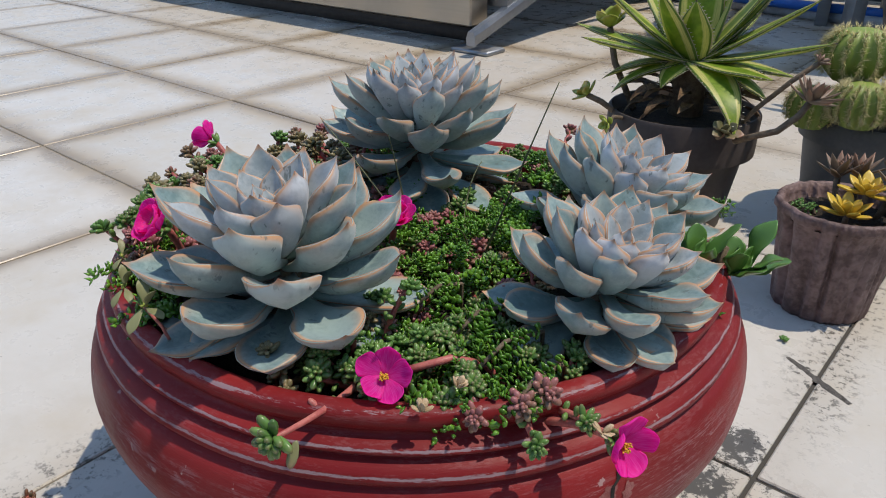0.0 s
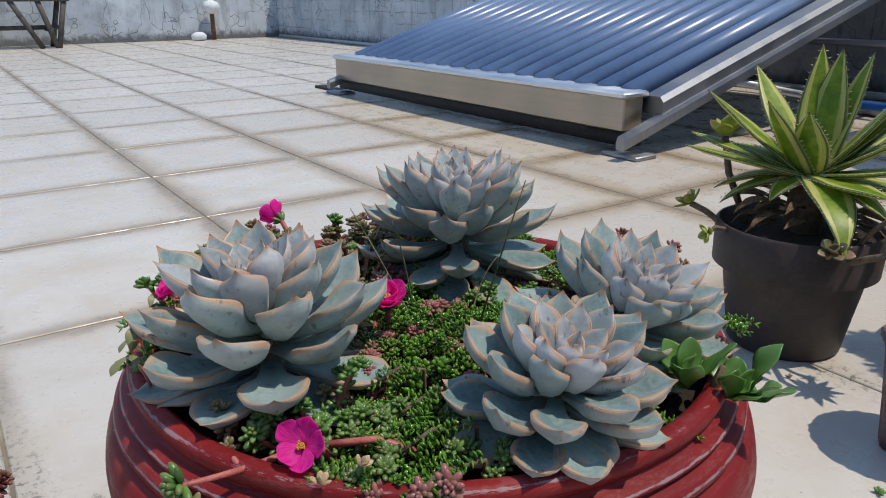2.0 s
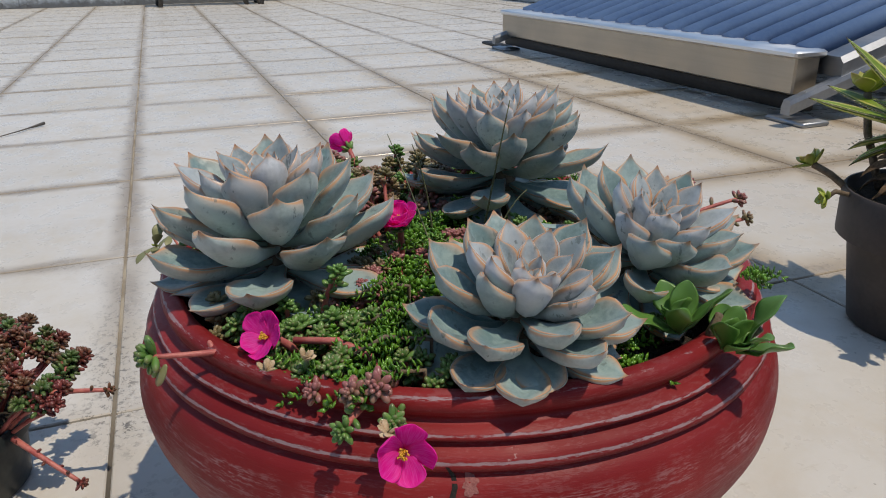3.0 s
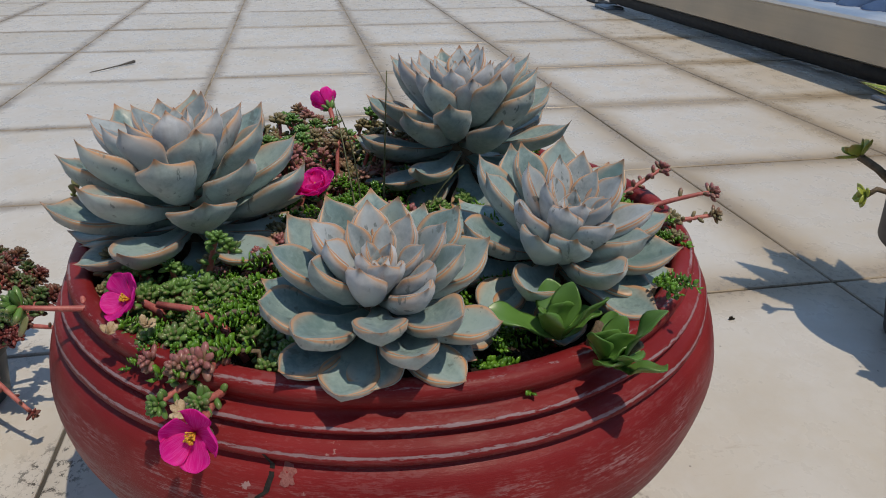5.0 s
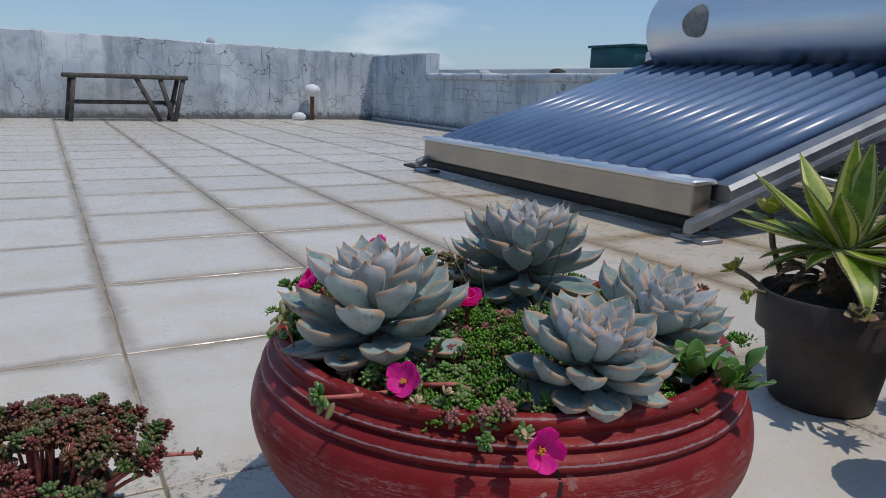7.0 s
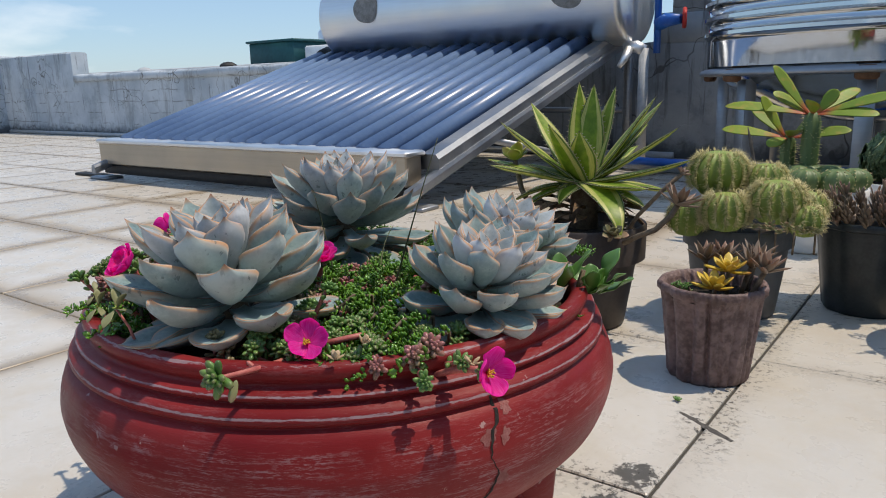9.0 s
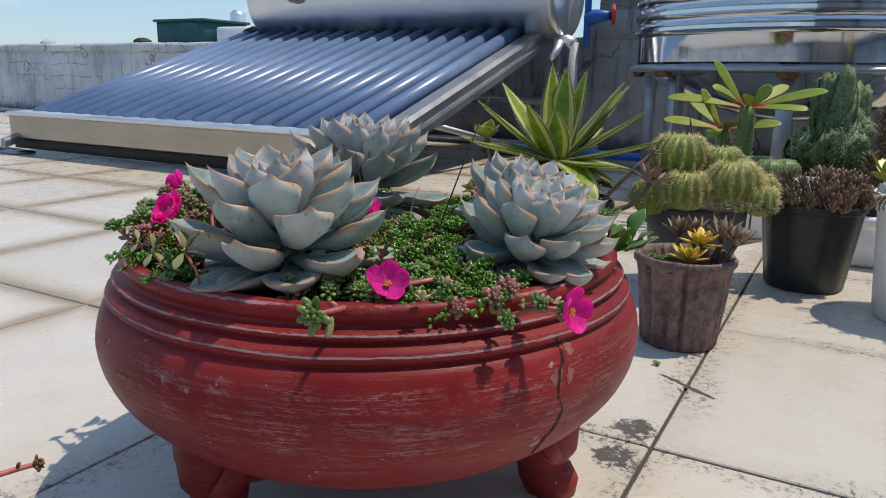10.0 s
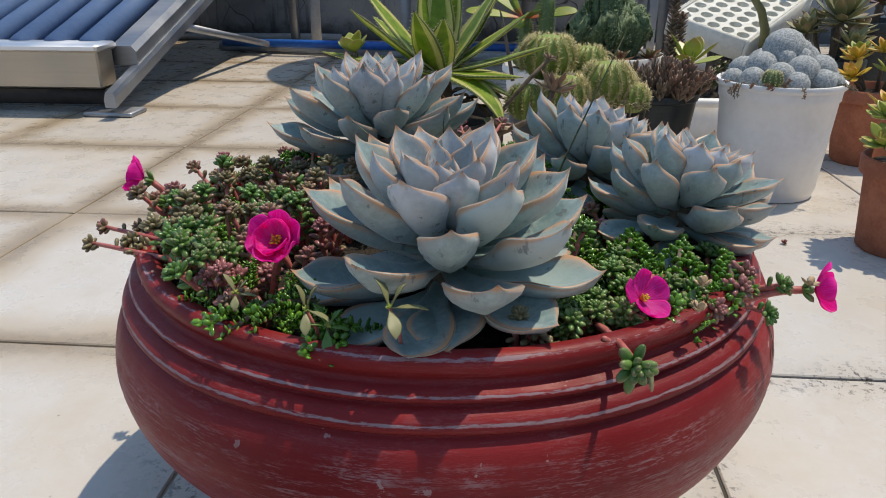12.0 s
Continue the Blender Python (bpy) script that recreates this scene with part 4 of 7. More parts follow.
def on_bowl(az, z, lift=0.0006):
    r = float(np.interp(z, [q for _, q in BELLY], [q for q, _ in BELLY])) if z < 0.155 else float(np.interp(z, [q for _, q in OUT[9:35]], [q for q, _ in OUT[9:35]]))
    r *= 1 + 0.004 * math.sin(2 * radians(az) + 0.6) + 0.0025 * math.sin(5 * radians(az)) + 0.0012 * math.sin(13 * radians(az) + 60 * z)
    r += lift
    return Vector((r * math.cos(radians(az)), r * math.sin(radians(az)), z))


# the crack: down from the rim, then sideways under the belly
rs = random.Random(5)
path = []
for i in range(34):
    z = 0.172 - i * 0.0031
    path.append((-22.5 + 0.9 * math.sin(i * 0.5) - 0.04 * i + rs.uniform(-0.35, 0.35), max(z, 0.066)))
tail = [(path[-1][0] - 1.6 * k, 0.068 - 0.0004 * k + rs.uniform(-0.0006, 0.0006)) for k in range(1, 22)]
b = Build()
left = [on_bowl(a - 0.22 - 0.18 * math.sin(i * 0.33), z) for i, (a, z) in enumerate(path)]
right = [on_bowl(a + 0.22 + 0.12 * math.sin(i * 0.41), z) for i, (a, z) in enumerate(path)]
b.loft([[p, q] for p, q in zip(left, right)], None, False, False, False)
b.loft([[on_bowl(a, z - 0.0005), on_bowl(a, z + 0.0006)] for a, z in tail], None, False, False, False)
part("crack", b, CRACK, body, "thin jagged dark crack")
for az, z, w, h, seed in ((-23.8, 0.150, 1.2, 0.005, 1), (-20.6, 0.148, 1.0, 0.004, 2), (-21.4, 0.122, 1.1, 0.006, 3), (-25.6, 0.076, 4.0, 0.0045, 4), (-36, 0.066, 7.0, 0.0032, 7), (-23.6, 0.098, 0.9, 0.005, 5), (-19.5, 0.163, 1.2, 0.003, 6)):
    q = random.Random(seed)
    ph = [q.uniform(0, 6) for _ in range(3)]
    b = Build()
    rings = []
    for s in (0.05, 0.45, 0.8, 1.0):
        ring = []
        for k in range(26):
            a = 2 * math.pi * k / 26
            f = s * (1 + 0.28 * math.sin(2 * a + ph[0]) + 0.18 * math.sin(5 * a + ph[1]) + 0.12 * math.sin(9 * a + ph[2]))
            ring.append(on_bowl(az + w * f * math.cos(a), z + h * f * math.sin(a), 0.0003))
        rings.append(ring)
    b.loft(rings, None, True, True, False)
    part("chipped_patch", b, PATCH, body, "pale pink bare clay where the paint has flaked off")

# ---- echeverias ----
SPOON = [(0.0, 0.28), (0.15, 0.33), (0.30, 0.47), (0.45, 0.73), (0.56, 0.93), (0.64, 1.0), (0.72, 0.965), (0.785, 0.85), (0.835, 0.67), (0.875, 0.47), (0.91, 0.29), (0.95, 0.14), (1.0, 0.010)]
ACUTE = [(0.0, 0.46), (0.15, 0.56), (0.30, 0.76), (0.45, 0.95), (0.55, 1.0), (0.66, 0.96), (0.74, 0.84), (0.80, 0.68), (0.85, 0.50), (0.89, 0.33), (0.94, 0.17), (1.0, 0.010)]
GOLDEN = 137.508


def spoon_leaf(b, m, L, W, T, rise, bend, fold, tip, roll, wave, phase, twist, blunt, nu=24, ns=9):
    """A fleshy spoon leaf along x of the pose m: fold is the half angle of its cupped section, tip the upward turn of its point, roll a turned-down lip."""
    x = z = prev = 0.0
    rings, uv = [], []
    for i in range(nu + 1):
        u = 1 - (1 - i / nu) ** 1.55
        ang = radians(rise + bend * u * u + tip * max(0.0, (u - 0.72) / 0.28) ** 1.6)
        x += math.cos(ang) * (u - prev) * L
        z += math.sin(ang) * (u - prev) * L
        prev = u
        w = W / 2 * (blunt * float(np.interp(u, [p for p, _ in SPOON], [c for _, c in SPOON])) + (1 - blunt) * float(np.interp(u, [p for p, _ in ACUTE], [c for _, c in ACUTE])))
        w *= 1 + 0.035 * math.sin(11 * u + phase)
        phi = max(0.06, fold * float(np.interp(u, [0.0, 0.3, 0.52, 0.72, 0.88, 1.0], [0.65, 0.95, 1.0, 0.82, 0.55, 0.20])))
        tk = T * float(np.interp(u, [0.0, 0.35, 0.75, 0.92, 1.0], [0.95, 1.0, 0.72, 0.40, 0.10])) * min(1.0, 3.2 * w / W + 0.05)
        tw = radians(twist * u)
        n = Vector((-math.sin(ang), 0, math.cos(ang)))
        ring, cs = [], []
        for side in (1, -1):
            for k in range(ns):
                s = (1 - 2 * k / (ns - 1)) * side
                s = math.copysign(abs(s) ** 0.8, s)
                f = s * phi
                y, h = w / phi * math.sin(f), w / phi * (1 - math.cos(f))
                edge = abs(s) ** 3
                h += wave * w * edge * math.sin(7 * u + phase + 1.9 * s) - roll * w * edge * max(0.0, (u - 0.45) / 0.4)
                h -= 0.10 * w * max(0.0, 1 - abs(s) * 3.0) * u
                half = tk / 2 * (0.20 + 0.80 * math.sqrt(max(0.0, 1 - s * s)))
                if side < 0:
                    half = -half * (1.25 + 0.35 * (1 - abs(s)))
                h, y = h + half * math.cos(f), y - half * math.sin(f)
                y, h = y * math.cos(tw) - h * math.sin(tw), y * math.sin(tw) + h * math.cos(tw)
                ring.append(m @ (Vector((x, y, z)) + n * h))
                cs.append((u + (2.0 if side < 0 else 0.0), 0.5 + 0.5 * s))
        rings.append(ring)
        uv.append(cs)
    b.loft(rings, uv)


def echeveria(label, at, tilt, toward, count, length, width, start, seed, drop=0.03, lowest=-42.0, raised=0.0, flare=0.0):
    """A bowl-shaped rosette of spoon leaves in a golden spiral; tilt: degrees by which the axis leans toward the given heading."""
    q = random.Random(seed)
    ob = thing("echeveria", label, "succulent", at, "echeverias in the red bowl")
    lean = Matrix.Rotation(radians(tilt), 4, Vector((-math.sin(radians(toward)), math.cos(radians(toward)), 0)))
    b = Build()
    top = lean @ Vector((0, 0, 0.006))
    b.tube([(0, 0, 0.172 - at[2]), lean @ Vector((0, 0, -drop)), top], [0.011, 0.012, 0.007], 10)
    part("stem", b, STEM_BROWN, ob)
    for i in range(count):
        t = i / (count - 1)
        az = start + GOLDEN * i + q.uniform(-7, 7)
        elev = q.uniform(-7, 7) * (1 - t) - flare * math.sin(math.pi * min(1.0, t * 1.2)) + float(np.interp(t, [0, 0.08, 0.2, 0.36, 0.52, 0.66, 0.77, 0.86, 0.94, 1.0], [85, 80, 72, 62, 51, 38, 22, 2, -20, lowest])) + q.uniform(-4, 4)
        L = length * float(np.interp(t, [0, 0.08, 0.2, 0.36, 0.52, 0.66, 0.80, 1.0], [0.26, 0.40, 0.58, 0.77, 0.93, 1.02, 1.0, 0.88])) * q.uniform(0.95, 1.07)
        W = width * float(np.interp(t, [0, 0.08, 0.2, 0.36, 0.52, 0.68, 1.0], [0.26, 0.38, 0.53, 0.70, 0.85, 0.96, 0.84])) * q.uniform(0.92, 1.08)
        rise = float(np.interp(t, [0, 0.3, 0.6, 0.8, 0.9, 1.0], [-4, -18, -25, -22, -6, 8])) + q.uniform(-3, 3)
        bend = float(np.interp(t, [0, 0.3, 0.6, 0.78, 0.9, 1.0], [8, 34, 50, 50, 22, -10])) + q.uniform(-6, 6)
        fold = float(np.interp(t, [0, 0.3, 0.6, 0.78, 0.9, 1.0], [1.50, 1.40, 1.25, 1.10, 0.90, 0.72])) * q.uniform(0.8, 1.15)
        tip = float(np.interp(t, [0, 0.4, 0.62, 0.78, 0.9, 1.0], [-4, -8, -6, 8, 10, -22])) + q.uniform(-10, 12)
        roll = float(np.interp(t, [0.6, 0.8, 1.0], [0.0, 0.12, 0.30])) * q.uniform(0.3, 1.3)
        blunt = float(np.interp(t, [0.0, 0.25, 0.5], [0.0, 0.6, 1.0]))
        c, s = math.cos(radians(az)), math.sin(radians(az))
        o = Vector((c, s, 0))
        for _ in range(14):
            way = o * math.cos(radians(elev)) + Vector((0, 0, math.sin(radians(elev))))
            end = Vector(at) + lean @ (way * L * 0.95 - Vector((0, 0, drop * t)))
            far = math.hypot(end.x - PX, end.y - PY)
            if end.z > (0.203 if far > 0.166 else 0.187):
                break
            elev += 4
            L *= 0.99
        lift = float(np.interp(t, [0, 0.3, 0.6, 1.0], [raised + 0.009, raised * 0.6 + 0.005, -drop * 0.15, -drop]))
        m = Matrix.Translation(o * (0.001 + 0.008 * t) + Vector((0, 0, lift))) @ frame_of(way, Vector((0, 0, 1)) * math.cos(radians(elev)) - o * math.sin(radians(elev)))
        b = Build()
        spoon_leaf(b, lean @ m, L, W, 0.0070 if t > 0.25 else 0.0045, rise, bend, fold, tip, roll, q.uniform(0.02, 0.11) * min(1.0, 0.4 + t), q.uniform(0, 6), q.uniform(-9, 9), blunt)
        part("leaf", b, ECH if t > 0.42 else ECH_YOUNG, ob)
    return ob


echeveria("large blue-grey echeveria with orange-edged spoon leaves by the bowl's rim", (-0.191, -0.265, 0.225), 6, 270, 50, 0.0745, 0.0415, 20, 11, 0.030, -42.0, 0.009, 5.0)
echeveria("large blue-grey echeveria rosette on a raised stem at the bowl's back", (-0.255, -0.088, 0.242), 4, 290, 64, 0.072, 0.0340, 75, 12, 0.034, -40.0, 0.004, 5.0)
echeveria("blue-grey echeveria leaning open over the bowl's rim beside a green plant", (-0.056, -0.168, 0.220), 17, 4, 50, 0.0550, 0.0312, 150, 13, 0.022, -34.0)
echeveria("blue-grey echeveria between the green plant and the bowl's back rim", (-0.102, -0.067, 0.218), 18, 20, 50, 0.0620, 0.0325, 200, 14, 0.022, -34.0, 0.0, 4.0)


# ---- low plants in the bowl ----
BEAN = ((0.07, 0.26, 0.52, 0.78, 0.94), (0.46, 0.80, 1.0, 0.90, 0.52))


def sprig(leaves, stems, base, way, length, size, q, droop=0.0, head=16, density=1.0, thin=0.0016):
    """A stem with plump oval leaves set along it in a spiral and a tidy rosette at its end."""
    base, way = Vector(base), Vector(way).normalized()
    side = Vector((q.uniform(-1, 1), q.uniform(-1, 1), q.uniform(-0.3, 0.3))) * 0.25
    n = 6
    pts = [base + (way + side * (i / n)) * length * i / n - Vector((0, 0, droop * (i / n) ** 2)) for i in range(n + 1)]
    stems.tube(pts, [thin * (1.25 - 0.5 * i / n) for i in range(n + 1)], 6)
    x = way.orthogonal().normalized()
    y = way.cross(x)
    count = int(length / (size * 0.42) * density)
    for k in range(count):
        f = (k + 0.5) / count
        p = base + (way + side * f) * length * f - Vector((0, 0, droop * f * f))
        a = k * 2.4 + q.uniform(-0.3, 0.3)
        d = (x * math.cos(a) + y * math.sin(a)) * 0.9 + way * (0.25 + 0.4 * f) + Vector((0, 0, 0.12))
        leaves.blob(p, d, size * q.uniform(0.72, 0.95), size * q.uniform(0.40, 0.48), size * 0.36, BEAN[0], 7, way, BEAN[1])
    tip = pts[-1]
    for k in range(head):
        a = k * 2.4 + q.uniform(-0.15, 0.15)
        f = (k + 0.5) / head
        off = radians(10 + 78 * f ** 0.8 + q.uniform(-6, 6))
        d = (x * math.cos(a) + y * math.sin(a)) * math.sin(off) + way * math.cos(off)
        leaves.blob(tip - way * size * 0.42 * f, d, size * q.uniform(0.88, 1.06) * (0.46 + 0.58 * f), size * (0.25 + 0.19 * f), size * (0.22 + 0.14 * f), BEAN[0], 7, way, BEAN[1])
    return tip


def petal_ring(flower, at, face, size, q, count=5, open_deg=48, rows=1):
    """Broad notched petals round the heading face, with a tuft of yellow stamens."""
    f = frame_of(Vector(face), Vector((0.13, 0.21, 1)))
    for row in range(rows):
        for k in range(count):
            a = 360 / count * k + q.uniform(-8, 8) + 30 * row
            od = open_deg + 6 + q.uniform(-8, 8) - 20 * row
            turn = Matrix.Rotation(radians(a), 4, "X")
            m = Matrix.Translation(at) @ f @ turn @ Matrix.Rotation(radians(-od), 4, "Y")
            b = Build()
            b.blade(m, size * q.uniform(0.95, 1.10) * (1 - 0.2 * row), size * (0.88 if rows == 1 else 0.82) * q.uniform(0.92, 1.06), 0.0007, [(0, 0.16), (0.2, 0.42), (0.45, 0.80), (0.66, 1.0), (0.80, 0.97), (0.90, 0.80), (0.96, 0.56), (1.0, 0.22)], 8, -44 + q.uniform(-14, 12), -0.36, 14, 14, 0.12 * rows, q.uniform(0, 6))
            part("petal", b, PETAL, flower)
    b = Build()
    for k in range(22):
        d = f @ Vector((1, q.uniform(-0.45, 0.45), q.uniform(-0.45, 0.45)))
        p = Vector(at)
        b.tube([p, p + d * size * 0.27], [size * 0.018, size * 0.018], 4)
        b.blob(p + d * size * 0.25, d, size * 0.12, size * 0.075, None, (0.5,), 5, None, (1.0,))
    tagged(part("stamen_tuft", b, STAMEN, flower, "tuft of golden stamens"), "", "", "", "stuff")


def moss_rose(label, base, shoots, seed, leaf=PURS, flower=None, size=0.0092, group="moss roses in the red bowl", bare=None, thick=0.0016):
    """A creeping plant: shoots are (start, way, length, droop); flower: (place, facing, size, petals, opening, rows)."""
    q = random.Random(seed)
    ob = thing("moss_rose", label, "succulent", base, group)
    for start, way, length, droop in shoots:
        lv, st = Build(), Build()
        sprig(lv, st, start, way, length, size * q.uniform(0.80, 1.0), q, droop, 17, bare if bare is not None else 0.3 if length > 0.05 else 1.1, thick)
        stem = part("stem", st, STEM_RED, ob)
        tagged(part("foliage", lv, leaf, stem), "", "", "", "stuff")
    if flower:
        at, face, fs, count, opening, rows = flower
        s0 = Vector(shoots[0][0])
        st = Build()
        st.tube(arc(s0, Vector(at) - Vector(face).normalized() * 0.004, 0.004), [0.0021] * 7, 7)
        part("flower_stem", st, STEM_RED, ob, "thick pinkish red stem")
    if flower:
        b = Build()
        fw = Vector(face).normalized()
        for k in range(6):
            a = k * 1.05
            x = fw.orthogonal().normalized()
            y = fw.cross(x)
            b.blob(Vector(at) - fw * 0.006, fw * 0.7 + (x * math.cos(a) + y * math.sin(a)) * 0.8, 0.009, 0.004, 0.003)
        fl = part("flower", b, PURS, ob, "open magenta flower with golden centre")
        petal_ring(fl, Vector(at), face, fs, q, count, opening, rows)
    return ob


def rel(p, base):
    return tuple(Vector(p) - Vector(base))


# flowering shoots; the places are in metres in the terrace
def flowering(label, root, flower_at, face, fs, seed, extra, count=5, opening=57, rows=1, leaf=PURS):
    base = (root[0], root[1], 0.175)
    shoots = [(rel((root[0], root[1], 0.178), base), (0, 0, 1), 0.016, 0.0)]
    shoots += [(rel(s, base), w, l, d) for s, w, l, d in extra]
    return moss_rose(label, base, shoots, seed, leaf, (rel(flower_at, base), face, fs, count, opening, rows))


flowering("moss rose with an open magenta flower over the bowl's rim", (-0.105, -0.262), (-0.099, -0.284, 0.207), (0.50, -0.62, 0.52), 0.0142, 21,
          [((-0.128, -0.278, 0.182), (-0.3, -0.6, 0.6), 0.022, 0), ((-0.118, -0.288, 0.183), (0.1, -0.8, 0.5), 0.020, 0), ((-0.140, -0.262, 0.18), (-0.2, -0.2, 0.9), 0.022, 0), ((-0.113, -0.262, 0.18), (0.2, -0.3, 0.9), 0.02, 0)], leaf=PURS)
flowering("moss rose hanging over the rim with a magenta flower", (-0.052, -0.240), (-0.004, -0.245, 0.197), (0.80, -0.30, 0.12), 0.0152, 22,
          [((-0.046, -0.252, 0.192), (0.7, -0.6, 0.1), 0.016, 0.002), ((-0.036, -0.238, 0.192), (0.7, -0.2, 0.3), 0.018, 0)])
flowering("moss rose with a frilled magenta flower among green leaves", (-0.195, -0.185), (-0.181, -0.191, 0.226), (0.25, -0.25, 0.9), 0.0155, 23,
          [((-0.21, -0.185, 0.18), (-0.3, 0.2, 0.9), 0.024, 0), ((-0.195, -0.165, 0.18), (0.3, 0.2, 0.9), 0.022, 0)], 6, 62, 2)
flowering("moss rose with a full magenta flower beside the large rosette", (-0.285, -0.262), (-0.268, -0.288, 0.231), (-0.1, -0.75, 0.62), 0.0165, 24,
          [((-0.29, -0.27, 0.185), (-0.5, -0.5, 0.6), 0.028, 0), ((-0.30, -0.25, 0.185), (-0.6, -0.1, 0.7), 0.028, 0)], 6, 60, 2, PURS_RED)
flowering("moss rose with a small pink flower rising by the back rim", (-0.355, -0.165), (-0.390, -0.174, 0.226), (-0.75, -0.35, 0.40), 0.0150, 25,
          [((-0.345, -0.17, 0.182), (-0.5, 0.1, 0.8), 0.035, 0), ((-0.35, -0.15, 0.182), (-0.7, 0.3, 0.6), 0.03, 0), ((-0.36, -0.18, 0.185), (-0.8, -0.3, 0.5), 0.03, 0)], 5, 50, 1, PURS_RED)
# bare pink runner lying across the tufts
b = Build()
b.tube([(-0.070, -0.230, 0.184), (-0.078, -0.240, 0.199), (-0.088, -0.252, 0.204), (-0.099, -0.272, 0.203)], [0.0019, 0.0020, 0.0020, 0.0018], 8)
tagged(part("creeping_stem", b, STEM_RED), "thick bare pink stem creeping among the moss roses", "plant stem")
# bud shoot over the front rim
bud = moss_rose("leafy moss rose shoot hanging over the rim on a red stem", (-0.120, -0.290, 0.175), [(rel((-0.118, -0.284, 0.193), (-0.120, -0.290, 0.175)), (0.34, -0.93, 0.18), 0.053, 0.0)], 26, PURS, None, 0.0125, bare=0.0, thick=0.0016)
b = Build()
for p, w, ln in (((0.006, -0.020, 0.022), (-0.6, -0.2, 0.5), 0.0065),):
    b.blob(p, w, ln, 0.0030, 0.0030, BEAN[0], 7, None, BEAN[1])
part("bud", b, STEM_RED, bud, "pointed reddish flower bud")
b = Build()
b.blob((0.018, -0.042, 0.026), (0.1, -0.5, -0.9), 0.012, 0.0048, 0.0014, BEAN[0], 7, None, BEAN[1])
part("hanging_leaf", b, PALE, bud, "yellowing hanging leaf")
# long bare shoots over the back rim
moss_rose("long pink moss rose stems reaching past the rim", (-0.35, -0.20, 0.175), [(rel((-0.345, -0.205, 0.195), (-0.35, -0.20, 0.175)), (-0.75, -0.62, 0.18), 0.045, 0.002), (rel((-0.33, -0.225, 0.193), (-0.35, -0.20, 0.175)), (-0.6, -0.8, 0.1), 0.042, 0.002), (rel((-0.36, -0.215, 0.19), (-0.35, -0.20, 0.175)), (-0.8, -0.5, 0.5), 0.03, 0)], 27, PURS_RED)

def shoots_at(label, base, table, seed, leaf, size):
    return moss_rose(label, base, [(rel(p, base), w, l, d) for p, w, l, d in table], seed, leaf, None, size)


# long pink stems past the western rim
shoots_at("moss rose with long bare pink stems reaching past the rim", (-0.33, -0.235, 0.178), [((-0.335, -0.240, 0.196), (-0.85, 0.25, 0.10), 0.062, 0.0), ((-0.345, -0.215, 0.197), (-0.95, 0.18, 0.12), 0.060, 0.0), ((-0.34, -0.20, 0.19), (-0.8, 0.5, 0.5), 0.040, 0.0)], 28, PURS_RED, 0.0085)
# shoots over the rim behind the seedling
shoots_at("moss rose sprays reaching over the back rim", (-0.185, 0.005, 0.178), [((-0.195, 0.005, 0.200), (-0.2, 0.8, 0.5), 0.040, 0.0), ((-0.180, 0.010, 0.198), (0.1, 0.9, 0.35), 0.052, 0.004), ((-0.165, 0.010, 0.196), (0.35, 0.85, 0.2), 0.042, 0.002), ((-0.155, 0.002, 0.195), (0.5, 0.7, 0.35), 0.034, 0.0)], 29, PURS_RED, 0.0085)
# plump clusters along the front rim
shoots_at("plump green moss rose clusters crowding the front rim", (-0.090, -0.270, 0.178), [((-0.122, -0.280, 0.186), (-0.4, -0.4, 0.8), 0.014, 0.0), ((-0.104, -0.284, 0.188), (0.1, -0.4, 0.8), 0.013, 0.0), ((-0.086, -0.276, 0.188), (0.2, -0.4, 0.8), 0.013, 0.0), ((-0.074, -0.268, 0.188), (0.2, -0.5, 0.8), 0.014, 0.0)], 34, PURS, 0.0100)
shoots_at("purple-tinged moss rose clusters spilling over the front rim", (-0.055, -0.245, 0.178), [((-0.055, -0.246, 0.194), (0.4, -0.6, 0.5), 0.020, 0.004), ((-0.049, -0.238, 0.196), (0.6, -0.4, 0.5), 0.018, 0.0), ((-0.066, -0.256, 0.192), (0.3, -0.7, 0.4), 0.018, 0.003)], 35, PURS_RED, 0.0100)

q = random.Random(77)
SPOTS = []
ROS = ((-0.190, -0.268, 0.048), (-0.255, -0.088, 0.046), (-0.056, -0.168, 0.040), (-0.102, -0.067, 0.040))


def free_spot(q, zone, gap):
    for _ in range(200):
        a, r = q.uniform(0, 2 * math.pi), 0.164 * math.sqrt(q.uniform(0, 1))
        x, y = PX + r * math.cos(a), PY + r * math.sin(a)
        if zone(x, y) and all((x - u) ** 2 + (y - v) ** 2 > w * w for u, v, w in ROS) and all((x - u) ** 2 + (y - v) ** 2 > gap * gap for u, v in SPOTS):
            SPOTS.append((x, y))
            return x, y
    return None


def outward(x, y):
    d = Vector((x - PX, y - PY, 0))
    r = d.length
    return d.normalized() * max(0.0, (r - 0.11) / 0.09), r


